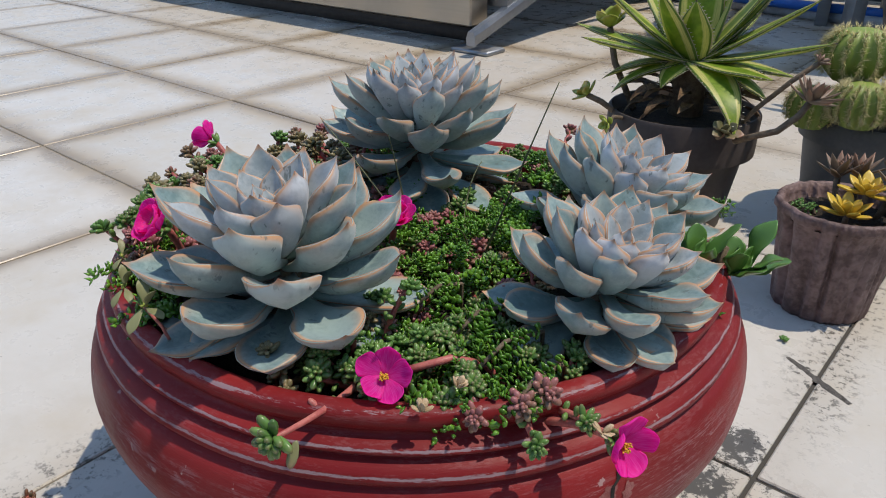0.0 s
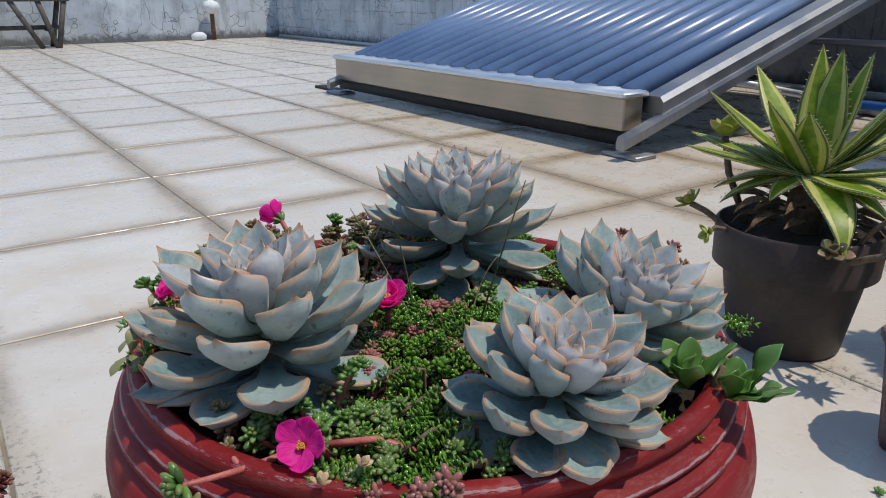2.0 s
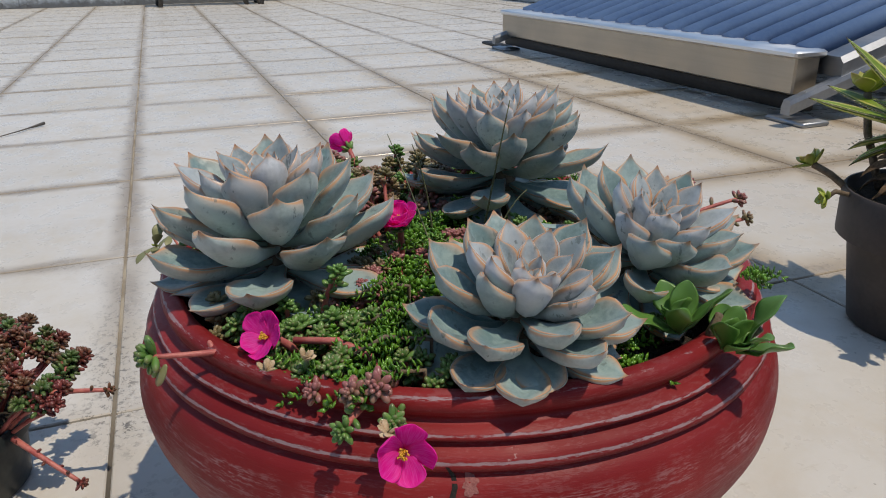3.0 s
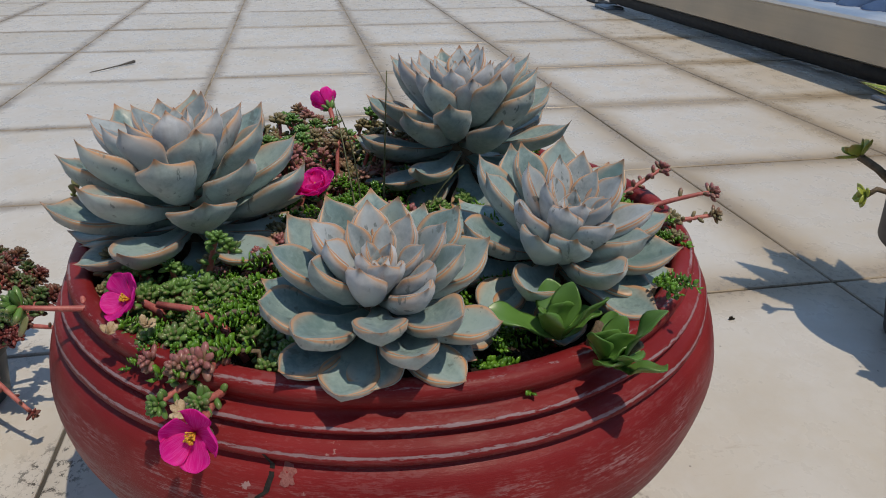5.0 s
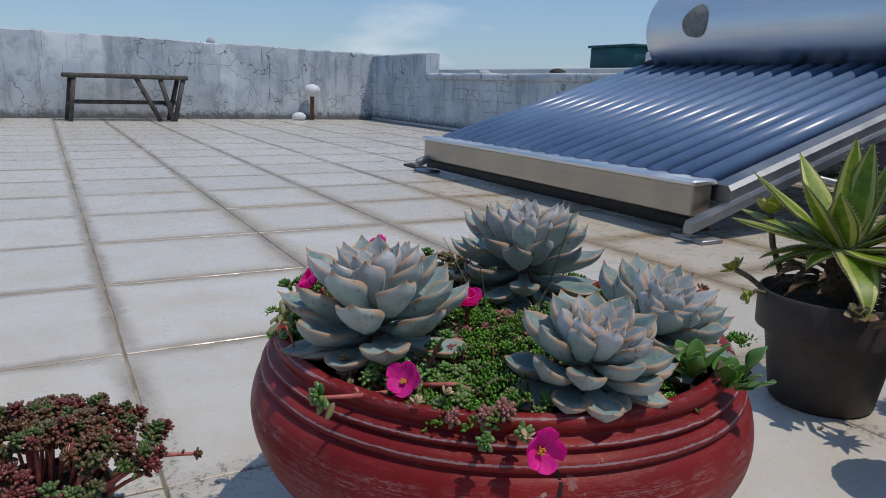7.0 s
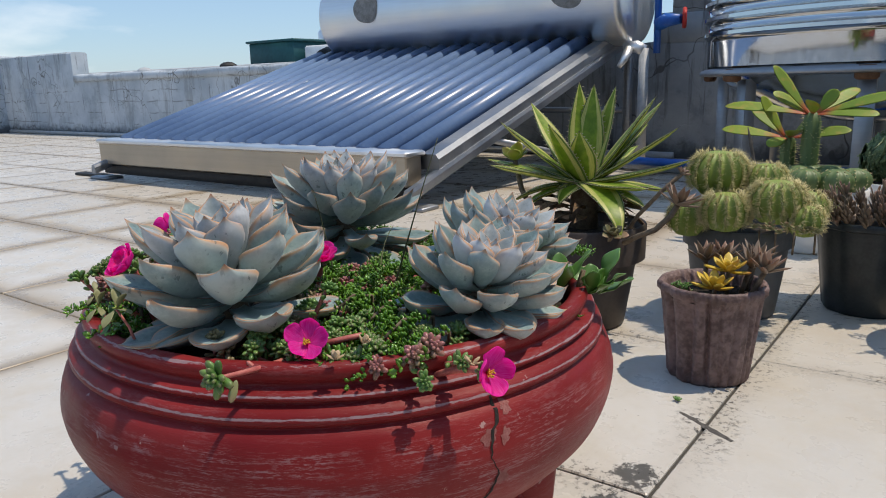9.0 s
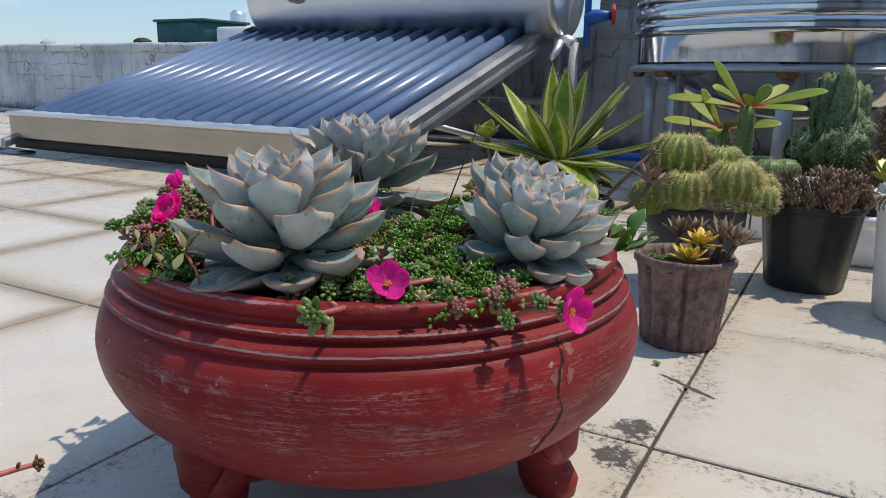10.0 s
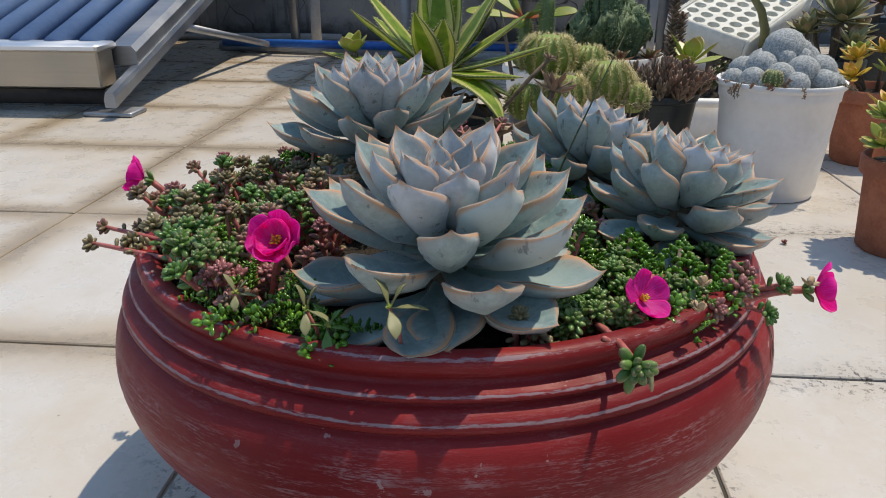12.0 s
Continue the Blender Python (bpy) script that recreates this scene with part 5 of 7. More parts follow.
for zone, count, leaf, label, gap, size, tall in (
        (lambda x, y: x < -0.262 and y < -0.09, 40, PURS_RED, "moss rose tuft with reddish plump leaves", 0.014, 0.0096, 0.045),
        (lambda x, y: x > -0.20 and y < -0.20, 26, PURS, "moss rose tuft with plump green leaves", 0.013, 0.0088, 0.024),
        (lambda x, y: -0.21 < x < -0.09 and -0.23 < y < -0.06, 24, PURS_RED, "moss rose tuft with green and wine-red leaves", 0.013, 0.0084, 0.025),
        (lambda x, y: y > -0.09, 22, PURS, "moss rose tuft with dark plump leaves by the back rim", 0.015, 0.0082, 0.027)):
    for k in range(count):
        s = free_spot(q, zone, gap)
        if not s:
            continue
        o, r = outward(*s)
        shoots = []
        for j in range(3):
            w = Vector((q.uniform(-0.5, 0.5), q.uniform(-0.5, 0.5), 1.0)) + o * 0.7
            shoots.append(((q.uniform(-0.005, 0.005), q.uniform(-0.005, 0.005), 0.0), w, tall * q.uniform(0.55, 1.15), 0.0))
        moss_rose(label, (*s, 0.182), shoots, 100 + len(SPOTS), leaf if k % (2 if tall == 0.025 else 4) else (PURS if leaf is PURS_RED else PURS_RED), None, size)

# fine bright-leaved mats
q = random.Random(31)
fine = Build()


def frond(b, p, way, length, q, size=0.0034):
    p, way = Vector(p), Vector(way).normalized()
    x = way.cross(Vector((0, 0, 1)))
    x = (x if x.length > 0.1 else Vector((1, 0, 0))).normalized()
    y = way.cross(x)
    n = max(5, int(length / (size * 0.26)))
    for k in range(n):
        f = (k + 0.6) / n
        c = p + way * length * f - Vector((0, 0, length * 0.3 * f * f))
        a = k * 2.4 + q.uniform(-0.5, 0.5)
        d = x * math.cos(a) + y * math.sin(a) + way * q.uniform(0.1, 0.7) + Vector((0, 0, q.uniform(0.0, 0.5)))
        b.blob(c, d, size * q.uniform(0.75, 1.2), size * q.uniform(0.6, 0.8), size * 0.22, (0.3, 0.72), 5, way, (0.9, 0.9))
    b.blob(p + way * length - Vector((0, 0, length * 0.35)), way, size, size * 0.6, size * 0.3, (0.4,), 5, None, (1.0,))


MATS = [(-0.165, -0.205, 0.018, 0.201), (-0.150, -0.150, 0.030, 0.205), (-0.185, -0.150, 0.028, 0.206), (-0.125, -0.232, 0.014, 0.195), (-0.095, -0.235, 0.017, 0.199), (-0.075, -0.255, 0.020, 0.200),
        (-0.165, -0.105, 0.030, 0.205), (-0.205, -0.215, 0.014, 0.200), (-0.305, -0.110, 0.019, 0.200), (-0.325, -0.150, 0.015, 0.200), (-0.322, -0.232, 0.022, 0.203), (-0.283, -0.283, 0.024, 0.205), (-0.252, -0.300, 0.017, 0.202),
        (-0.275, -0.030, 0.030, 0.208), (-0.205, -0.010, 0.028, 0.205), (-0.145, -0.018, 0.028, 0.207), (-0.330, -0.070, 0.026, 0.205), (-0.225, -0.150, 0.026, 0.207), (-0.105, -0.120, 0.022, 0.2), (-0.170, -0.178, 0.026, 0.212), (-0.140, -0.185, 0.018, 0.204), (-0.150, -0.125, 0.026, 0.210), (-0.050, -0.118, 0.012, 0.194)]
for mx, my, mr, mz in MATS:
    mz += q.uniform(-0.012, 0.000)
    mr *= q.uniform(0.78, 1.0)
    for k in range(int(mr * 1500)):
        a, r = q.uniform(0, 6.283), mr * math.sqrt(q.uniform(0, 1))
        x, y = mx + r * math.cos(a), my + r * math.sin(a)
        if any((x - u) ** 2 + (y - v) ** 2 < w * w for u, v, w in ROS):
            continue
        z = 0.182 + (mz + 0.006 - 0.182) * (1 - 0.55 * (r / mr) ** 2) + q.uniform(-0.006, 0.004)
        o, rr = outward(x, y)
        w = Vector((math.cos(a) * r / mr, math.sin(a) * r / mr, 0.55)) + Vector((q.uniform(-0.6, 0.6), q.uniform(-0.6, 0.6), q.uniform(-0.2, 0.5))) + o * 0.3
        frond(fine, (x, y, z), w, q.uniform(0.007, 0.015), q, q.uniform(0.0028, 0.0040))
    for k in range(8):
        a = q.uniform(0, 6.283)
        o, rr = outward(mx, my)
        frond(fine, (mx + mr * 0.5 * math.cos(a), my + mr * 0.5 * math.sin(a), mz), Vector((math.cos(a), math.sin(a), q.uniform(0.25, 0.9))) + o * 0.3, q.uniform(0.018, 0.032), q, 0.0052)
tagged(part("ground_cover", fine, MATGREEN), "mat of tiny bright green leaves between the rosettes", "ground cover", kind="stuff")

# ferny sprays that stick out past the rim
for label, p, w in (("ferny green spray hanging over the rim", (-0.075, -0.262, 0.196), (0.5, -0.8, 0.0)), ("ferny green spray over the back rim", (-0.065, -0.028, 0.212), (0.8, 0.5, 0.25)), ("ferny green spray over the rim", (-0.298, -0.274, 0.200), (-0.7, -0.6, 0.3))):
    b = Build()
    q = random.Random(len(label))
    for k in range(7):
        frond(b, p, Vector(w) + Vector((q.uniform(-0.5, 0.5), q.uniform(-0.5, 0.5), q.uniform(-0.1, 0.4))), q.uniform(0.012, 0.024), q, 0.0042)
    tagged(part("fern_spray", b, MATGREEN), label, "plant")

for p0, p1, sz in (((-0.064, -0.212, 0.211), (-0.077, -0.254, 0.212), 0.0056), ((-0.045, -0.222, 0.207), (-0.049, -0.266, 0.208), 0.0056), ((-0.090, -0.205, 0.212), (-0.100, -0.240, 0.213), 0.0052),
                   ((-0.252, -0.292, 0.206), (-0.288, -0.316, 0.210), 0.0050), ((-0.285, -0.050, 0.215), (-0.318, -0.020, 0.222), 0.0048), ((-0.300, -0.085, 0.215), (-0.335, -0.062, 0.224), 0.0046), ((-0.120, -0.205, 0.214), (-0.128, -0.232, 0.216), 0.0050)):
    q = random.Random(int(-p0[0] * 1e4))
    w = Vector(p1) - Vector(p0)
    side = w.cross(Vector((0, 0, 1))).normalized()
    ob = thing("trailing_frond", "thick trailing green shoot closely set with tiny leaves", "plant", p0)
    b = Build()
    b.tube([Vector((0, 0, 0.18 - p0[2])), (0, 0, -0.002), w * 0.5, w * 0.9 - Vector((0, 0, w.length * 0.25))], 0.0012, 6)
    part("stem", b, STEM_BROWN, ob)
    b = Build()
    frond(b, (0, 0, 0), w, w.length, q, sz)
    for sgn in (-1, 1):
        frond(b, w * 0.25, w + side * sgn * 0.02, w.length * 0.55, q, sz * 0.85)
    tagged(part("foliage", b, MATGREEN, ob), "", "", "", "stuff")
shoots_at("upright moss rose shoot beside the large rosette", (-0.133, -0.252, 0.178), [((-0.133, -0.252, 0.185), (0.05, 0.0, 1.0), 0.040, 0.0), ((-0.140, -0.244, 0.185), (-0.1, 0.1, 1.0), 0.028, 0.0)], 36, PURS, 0.0090)

# glossy green seedling by the leaning rosette
jade = thing("green_seedling", "glossy green leafy seedling with broad smooth leaves", "plant", (-0.036, -0.074, 0.190))
OVAL = [(0.0, 0.14), (0.2, 0.38), (0.42, 0.82), (0.6, 1.0), (0.76, 0.88), (0.89, 0.5), (1.0, 0.04)]
b = Build()
b.tube([(0, 0, -0.016), (0.004, 0, 0.012), (0.006, 0.002, 0.022)], [0.0028, 0.0025, 0.002], 8)
b.tube([(0.002, 0, 0.004), (0.016, 0.012, 0.012), (0.02, 0.016, 0.018)], [0.0022, 0.002, 0.0018], 8)
part("stem", b, STEM_BROWN, jade)
q = random.Random(8)
STRAP = [(0.0, 0.22), (0.2, 0.42), (0.42, 0.80), (0.6, 1.0), (0.76, 0.92), (0.89, 0.62), (0.96, 0.34), (1.0, 0.06)]
for cx, cy, cz, n, ln, out in ((-0.006, -0.012, 0.008, 8, 0.036, (0.1, 0.0)), (0.010, 0.004, 0.004, 7, 0.032, (0.7, 0.3)), (0.016, 0.008, 0.004, 4, 0.036, (2.6, 0.9))):
    for k in range(n):
        a = k * 137.5 + q.uniform(-15, 15)
        el = 84 - 70 * k / n + q.uniform(-8, 8)
        o = Vector((math.cos(radians(a)), math.sin(radians(a)), 0)) + Vector((*out, 0)) * (0.3 + k / n)
        way = o.normalized() * math.cos(radians(el)) + Vector((0, 0, math.sin(radians(el))))
        b = Build()
        b.blade(Matrix.Translation((cx, cy, cz)) @ frame_of(way, Vector((0, 0, 1)) - o * 0.3), ln * q.uniform(0.55, 1.05), 0.0150 * q.uniform(0.8, 1.15), 0.0020, STRAP, 0, q.uniform(-35, 15), 0.30, 14, 10, 0.28, q.uniform(0, 6), 0.2, q.uniform(-25, 25))
        part("leaf", b, JADE, jade)

# small weeds at the rim: two raised and two drooping leaves round a bud cluster
for at, sz, leaf in (((-0.209, -0.333, 0.222), 0.0150, PALE), ((-0.247, -0.324, 0.215), 0.0115, PALE), ((-0.239, -0.320, 0.205), 0.0120, JADE), ((-0.285, -0.305, 0.212), 0.010, PALE)):
    ob = thing("rim_weed", "small olive weed with narrow leaves at the rim" if leaf is PALE else "small green weed sprout at the rim", "weed", at)
    q = random.Random(int(-at[0] * 1e4))
    b = Build()
    b.tube([(0.004, 0.014, 0.176 - at[2]), (0.003, 0.005, -0.012), (0, 0, 0)], [0.0010, 0.0009, 0.0008], 6)
    part("stem", b, STEM_RED if leaf is PALE else STEM_BROWN, ob)
    for k, (az, el) in enumerate(((150, 62), (40, 55), (275, -30), (350, -8), (200, 5))):
        if leaf is PALE and k == 4:
            continue
        az, el = radians(az + q.uniform(-18, 18)), radians(el + q.uniform(-10, 10))
        o = Vector((math.cos(az) * math.cos(el), math.sin(az) * math.cos(el), math.sin(el)))
        b = Build()
        b.blade(Matrix.Translation(o * 0.001) @ frame_of(o, (0, 0.2, 1)), sz * q.uniform(0.75, 1.1), sz * 0.42, 0.0009, OVAL, 6, q.uniform(-45, -15), 0.30, 10, 10, 0.12, k)
        part("leaf", b, leaf, ob)
    b = Build()
    for k in range(9):
        b.blob((0, 0, 0), (q.uniform(-1, 1), q.uniform(-1, 1), q.uniform(0.2, 1)), 0.0026, 0.0015, None, (0.5,), 5, None, (1.0,))
    part("bud_cluster", b, YGREEN, ob)

# thin grass blades
for pts in (((-0.188, -0.165, 0.18), (-0.205, -0.160, 0.235), (-0.200, -0.175, 0.270)), ((-0.150, -0.156, 0.18), (-0.122, -0.157, 0.255), (-0.098, -0.157, 0.313)),
            ((-0.170, -0.165, 0.18), (-0.210, -0.168, 0.225), (-0.255, -0.175, 0.265)), ((-0.165, -0.145, 0.18), (-0.150, -0.158, 0.215), (-0.148, -0.175, 0.225)), ((-0.17, -0.14, 0.18), (-0.19, -0.12, 0.22), (-0.188, -0.10, 0.235))):
    p0, p1, p2 = (Vector(p) for p in pts)
    b = Build()
    b.tube([p0 * (1 - t) ** 2 + p1 * 2 * t * (1 - t) + p2 * t * t for t in (i / 10 for i in range(11))], [0.0008 * (1.1 - 0.75 * i / 10) for i in range(11)], 5)
    tagged(part("grass_blade", b, GRASS), "thin wiry grass blade standing among the succulents", "grass")

# withered blooms on the front rim
for at in ((-0.073, -0.289, 0.204), (-0.068, -0.272, 0.209), (-0.010, -0.250, 0.202)):
    ob = thing("withered_bloom", "dried brown withered flower on the rim", "withered flower", at)
    q = random.Random(int(-at[0] * 1e4))
    for k in range(7):
        b = Build()
        b.blob((0, 0, 0), (q.uniform(-1, 1), q.uniform(-1, 1), q.uniform(0.1, 1)), 0.006, 0.0035, 0.001)
        part("petal", b, DRY, ob)
# ---- other potted plants ----
def clay_profile(r0, r1, h, lip=0.006, wall=0.004, lip_h=0.02):
    """Outside and inside of a tapered pot with a lip."""
    k = lambda z: r0 + (r1 - lip - r0) * z / h
    return [(r0 * 0.5, 0.003), (r0 - 0.004, 0.0), (r0, 0.004), (k(h * 0.5), h * 0.5), (k(h - lip_h), h - lip_h), (r1 - 0.001, h - lip_h + 0.002), (r1, h - 0.003), (r1 - 0.002, h), (r1 - wall, h), (r1 - wall - 0.002, h - 0.004), (k(h * 0.75) - wall, h * 0.72), (k(h * 0.7) - wall - 0.002, h * 0.68)]


def potted(name, label, at, r0, r1, h, material, segs=48, wob=None, lip=0.006, lip_h=0.02, soil_at=0.86, turn=0.0):
    ob = thing(name, label, "plant pot", at, "potted plants on the terrace", "", turn)
    b = Build()
    b.lathe(clay_profile(r0, r1, h, lip, 0.004, lip_h), segs, wob)
    part("pot", b, material, ob, "", True, 50)
    b = Build()
    b.lathe([(0.004, h * soil_at + 0.006), (r1 * 0.5, h * soil_at + 0.004), (r1 - lip * 0.4 - 0.006, h * soil_at)], segs, wob, True, False)
    part("soil", b, SOIL, ob)
    return ob


def leaves_of(ob, material, m0, count, L, W, T, prof, elev0, elev1, bend, seed, name="leaf", cup=0.2, wave=0.0, rise=0.0, order=GOLDEN, start=0.0, grow=0.5, keel=0.3):
    """A rosette of leaves as parts of ob about the pose m0."""
    q = random.Random(seed)
    for i in range(count):
        t = i / max(1, count - 1)
        az, el = start + order * i + q.uniform(-8, 8), elev0 + (elev1 - elev0) * t + q.uniform(-5, 5)
        o = Vector((math.cos(radians(az)), math.sin(radians(az)), 0))
        way = o * math.cos(radians(el)) + Vector((0, 0, math.sin(radians(el))))
        k = grow + (1 - grow) * min(1.0, 2.2 * t)
        b = Build()
        b.blade(m0 @ frame_of(way, Vector((0, 0, 1)) * math.cos(radians(el)) - o * math.sin(radians(el))), L * k * q.uniform(0.9, 1.08), W * q.uniform(0.9, 1.1), T, prof, rise, bend + q.uniform(-8, 8), cup, 10, 10, wave, q.uniform(0, 6), keel)
        part(name, b, material, ob)


# agave in a brown pot
AX, AY = -0.260, 0.408
potted("agave_pot", "dark brown plastic pot with a variegated agave and bare succulent stems", (AX, AY, 0), 0.064, 0.092, 0.150, LEAF_CUT, 64, None, 0.005, 0.052, 0.9)
ag = thing("agave", "variegated green and yellow agave with thorny leaf edges", "agave", (AX + 0.000, AY + 0.006, 0.206))
b = Build()
b.lathe([(0.022, -0.075), (0.020, -0.03), (0.017, 0.0), (0.010, 0.006)], 16)
part("stump", b, STEM_BROWN, ag)
LANCE = [(0.0, 0.80), (0.12, 0.86), (0.28, 0.97), (0.42, 1.0), (0.56, 0.90), (0.70, 0.68), (0.82, 0.43), (0.92, 0.19), (1.0, 0.01)]
q = random.Random(3)
AG = ((130, 77, 0.150, 3), (92, 80, 0.145, 3), (62, 70, 0.148, 4), (285, 62, 0.088, 5), (40, 46, 0.160, 4), (55, 38, 0.150, 4), (15, 31, 0.172, 6), (3, 11, 0.180, 10), (335, 0, 0.142, 4), (318, -4, 0.165, -62), (258, -12, 0.068, -46),
      (184, 9, 0.185, 4), (160, 44, 0.165, 4), (200, 20, 0.100, -6), (192, -8, 0.130, -30), (145, 30, 0.160, 2), (20, -4, 0.135, -6), (110, 40, 0.150, 0), (215, -14, 0.115, -34), (75, 22, 0.150, -4), (350, -10, 0.120, -20), (165, 8, 0.150, -6),
      (206, 36, 0.172, 5), (228, 12, 0.165, 3), (28, 52, 0.155, 4), (250, 52, 0.110, 6))
for az, el, ln, bend in AG:
    ln *= 0.96 if el > 40 else 0.84
    o = Vector((math.cos(radians(az)), math.sin(radians(az)), 0))
    way = o * math.cos(radians(el)) + Vector((0, 0, math.sin(radians(el))))
    m = Matrix.Translation(o * 0.008) @ frame_of(way, Vector((0, 0, 1)) * math.cos(radians(el)) - o * math.sin(radians(el)))
    wd = 0.043 * q.uniform(0.90, 1.10) * (0.8 if ln < 0.06 else 1)
    b = Build()
    b.blade(m, ln, wd, 0.006, LANCE, 0, bend, 0.20, 14, 12, 0.05, az, 0.6)
    lf = part("leaf", b, AGAVE, ag)
    b = Build()
    us = [i / 18 for i in range(19)]
    for u in us[1:18]:
        ang = radians(bend * u * u)
        w = wd / 2 * float(np.interp(u, [a for a, _ in LANCE], [c for _, c in LANCE]))
        x = sum(math.cos(radians(bend * (k / 20 * u) ** 2)) for k in range(20)) / 20 * u * ln
        z = sum(math.sin(radians(bend * (k / 20 * u) ** 2)) for k in range(20)) / 20 * u * ln
        for s in (-1, 1):
            p = m @ (Vector((x, w * s, z)) + Vector((-math.sin(ang), 0, math.cos(ang))) * 0.20 * w * (0.25 + 0.75 * u))
            d = m.to_3x3() @ Vector((0.35, s, 0.2))
            b.blob(p, d, 0.0036 * q.uniform(0.6, 1.3), 0.0022, 0.0012, (0.2,), 4, None, (1.0,))
    tagged(part("thorn_fringe", b, THORN, lf), "", "", "", "stuff")
q = random.Random(35)
for k in range(22):
    az = k * GOLDEN + q.uniform(-20, 20)
    o = Vector((math.cos(radians(az)), math.sin(radians(az)), 0))
    b = Build()
    b.blade(Matrix.Translation(o * q.uniform(0.018, 0.045) + Vector((0, 0, q.uniform(-0.052, -0.030)))) @ frame_of(o + Vector((q.uniform(-0.5, 0.5), q.uniform(-0.5, 0.5), q.uniform(-0.1, 0.5))), (0, 0, 1)), q.uniform(0.04, 0.072), q.uniform(0.008, 0.017), 0.002, LANCE, 0, q.uniform(-110, -30), 0.6, 10, 8, 0.3, k, 0.3, q.uniform(-60, 60))
    part("dry_leaf", b, DRYLEAF, ag, "withered brown leaf")


def stalk_rosette(name, label, pts, radius, leaf_mat_, count, L, W, seed, elev0=70, elev1=5, cat="succulent", prof=OVAL, bend=12, stemmat=STEM_BROWN, group=""):
    ob = thing(name, label, cat, pts[0], group)
    p0 = Vector(pts[0])
    loc = [Vector(p) - p0 for p in pts]
    b = Build()
    b.tube(loc, radius, 8)
    part("stem", b, stemmat, ob)
    d = (loc[-1] - loc[-2]).normalized()
    lean = Vector((0, 0, 1)).rotation_difference((d + Vector((0, 0, 0.6))).normalized()).to_matrix().to_4x4()
    leaves_of(ob, leaf_mat_, Matrix.Translation(loc[-1]) @ lean, count, L, W, 0.003, prof, elev0, elev1, bend, seed)
    return ob


stalk_rosette("kalanchoe", "bare curved kalanchoe stem ending in a brown toothed rosette", [(-0.175, 0.360, 0.135), (-0.150, 0.345, 0.150), (-0.128, 0.345, 0.160), (-0.112, 0.355, 0.178), (-0.106, 0.362, 0.192)], 0.0036, KALAN, 20, 0.034, 0.009, 41, prof=LANCE)
stalk_rosette("kalanchoe", "thin mottled kalanchoe stem with fringed tip leaning out of the pot", [(-0.185, 0.385, 0.14), (-0.165, 0.380, 0.170), (-0.135, 0.385, 0.205), (-0.112, 0.392, 0.228)], 0.0028, KALAN, 12, 0.012, 0.004, 42, prof=LANCE)
stalk_rosette("stonecrop", "upright stem with a cupped orange-green rosette", [(-0.318, 0.390, 0.14), (-0.360, 0.408, 0.190), (-0.375, 0.414, 0.232)], 0.0042, YGREEN, 12, 0.030, 0.022, 43, 85, 25)
stalk_rosette("stonecrop", "leaning succulent stem with grey-green rosette at the pot's edge", [(-0.315, 0.350, 0.14), (-0.335, 0.335, 0.158), (-0.350, 0.325, 0.166)], 0.0038, YGREEN, 10, 0.022, 0.014, 44, 70, 10)
stalk_rosette("stonecrop", "small green rosette hanging at the pot's rim", [(-0.300, 0.330, 0.145), (-0.305, 0.312, 0.150), (-0.308, 0.305, 0.143)], 0.0025, YGREEN, 9, 0.014, 0.010, 45, 70, 0)
stalk_rosette("stonecrop", "green and brown rosette at the brown pot's edge", [(-0.190, 0.345, 0.14), (-0.178, 0.330, 0.152)], 0.003, REDROS, 10, 0.02, 0.013, 46, 70, 0)

# bark-textured pot
LX, LY = -0.040, 0.300
lp = thing("bark_pot", "clay pot moulded like a bark-covered stump, with small succulents", "plant pot", (LX, LY, 0), "potted plants on the terrace")
b = Build()


def furrow(a, z):
    a += 0.10 * math.sin(2 * a + 1.3) + 0.055 * math.sin(5 * a + 0.4) + 0.03 * math.sin(30 * z + 7 * a)
    f = 0.5 + 0.5 * math.cos(17 * a)
    deep = float(np.interp(z, [0.0, 0.006, 0.100, 0.108], [0.3, 1.0, 1.0, 0.15]))
    return 1 - deep * (0.10 + 0.06 * math.sin(3 * a + 1.0) + 0.03 * math.sin(8 * a)) * f ** 3 + 0.010 * math.sin(37 * a + 20 * z) + 0.035 * noise.noise(Vector((math.cos(a) * 7, math.sin(a) * 7, z * 22)))


b.lathe([(0.03, 0.002), (0.044, 0.0), (0.047, 0.004), (0.049, 0.03), (0.052, 0.06), (0.055, 0.09), (0.057, 0.102), (0.061, 0.106), (0.0615, 0.113), (0.059, 0.116), (0.055, 0.115), (0.053, 0.108), (0.051, 0.095)], 252, furrow)
part("pot", b, BARK, lp)
b = Build()
b.lathe([(0.003, 0.103), (0.03, 0.103), (0.0525, 0.100)], 40, None, True, False)
part("soil", b, SOIL, lp)
for dx, dy, dz, sd in ((0.010, -0.028, 0.114, 51), (0.018, -0.004, 0.130, 52)):
    gs = thing("golden_succulent", "golden yellow star-shaped succulent rosette", "succulent", (LX + dx, LY + dy, dz))
    leaves_of(gs, GOLD, Matrix.Identity(4), 15, 0.027, 0.0115, 0.0035, OVAL, 70, 0, 14, sd)
    b = Build()
    b.tube([(0, 0, 0.1 - dz), (0, 0, 0.001)], 0.003, 6)
    part("stem", b, STEM_BROWN, gs)
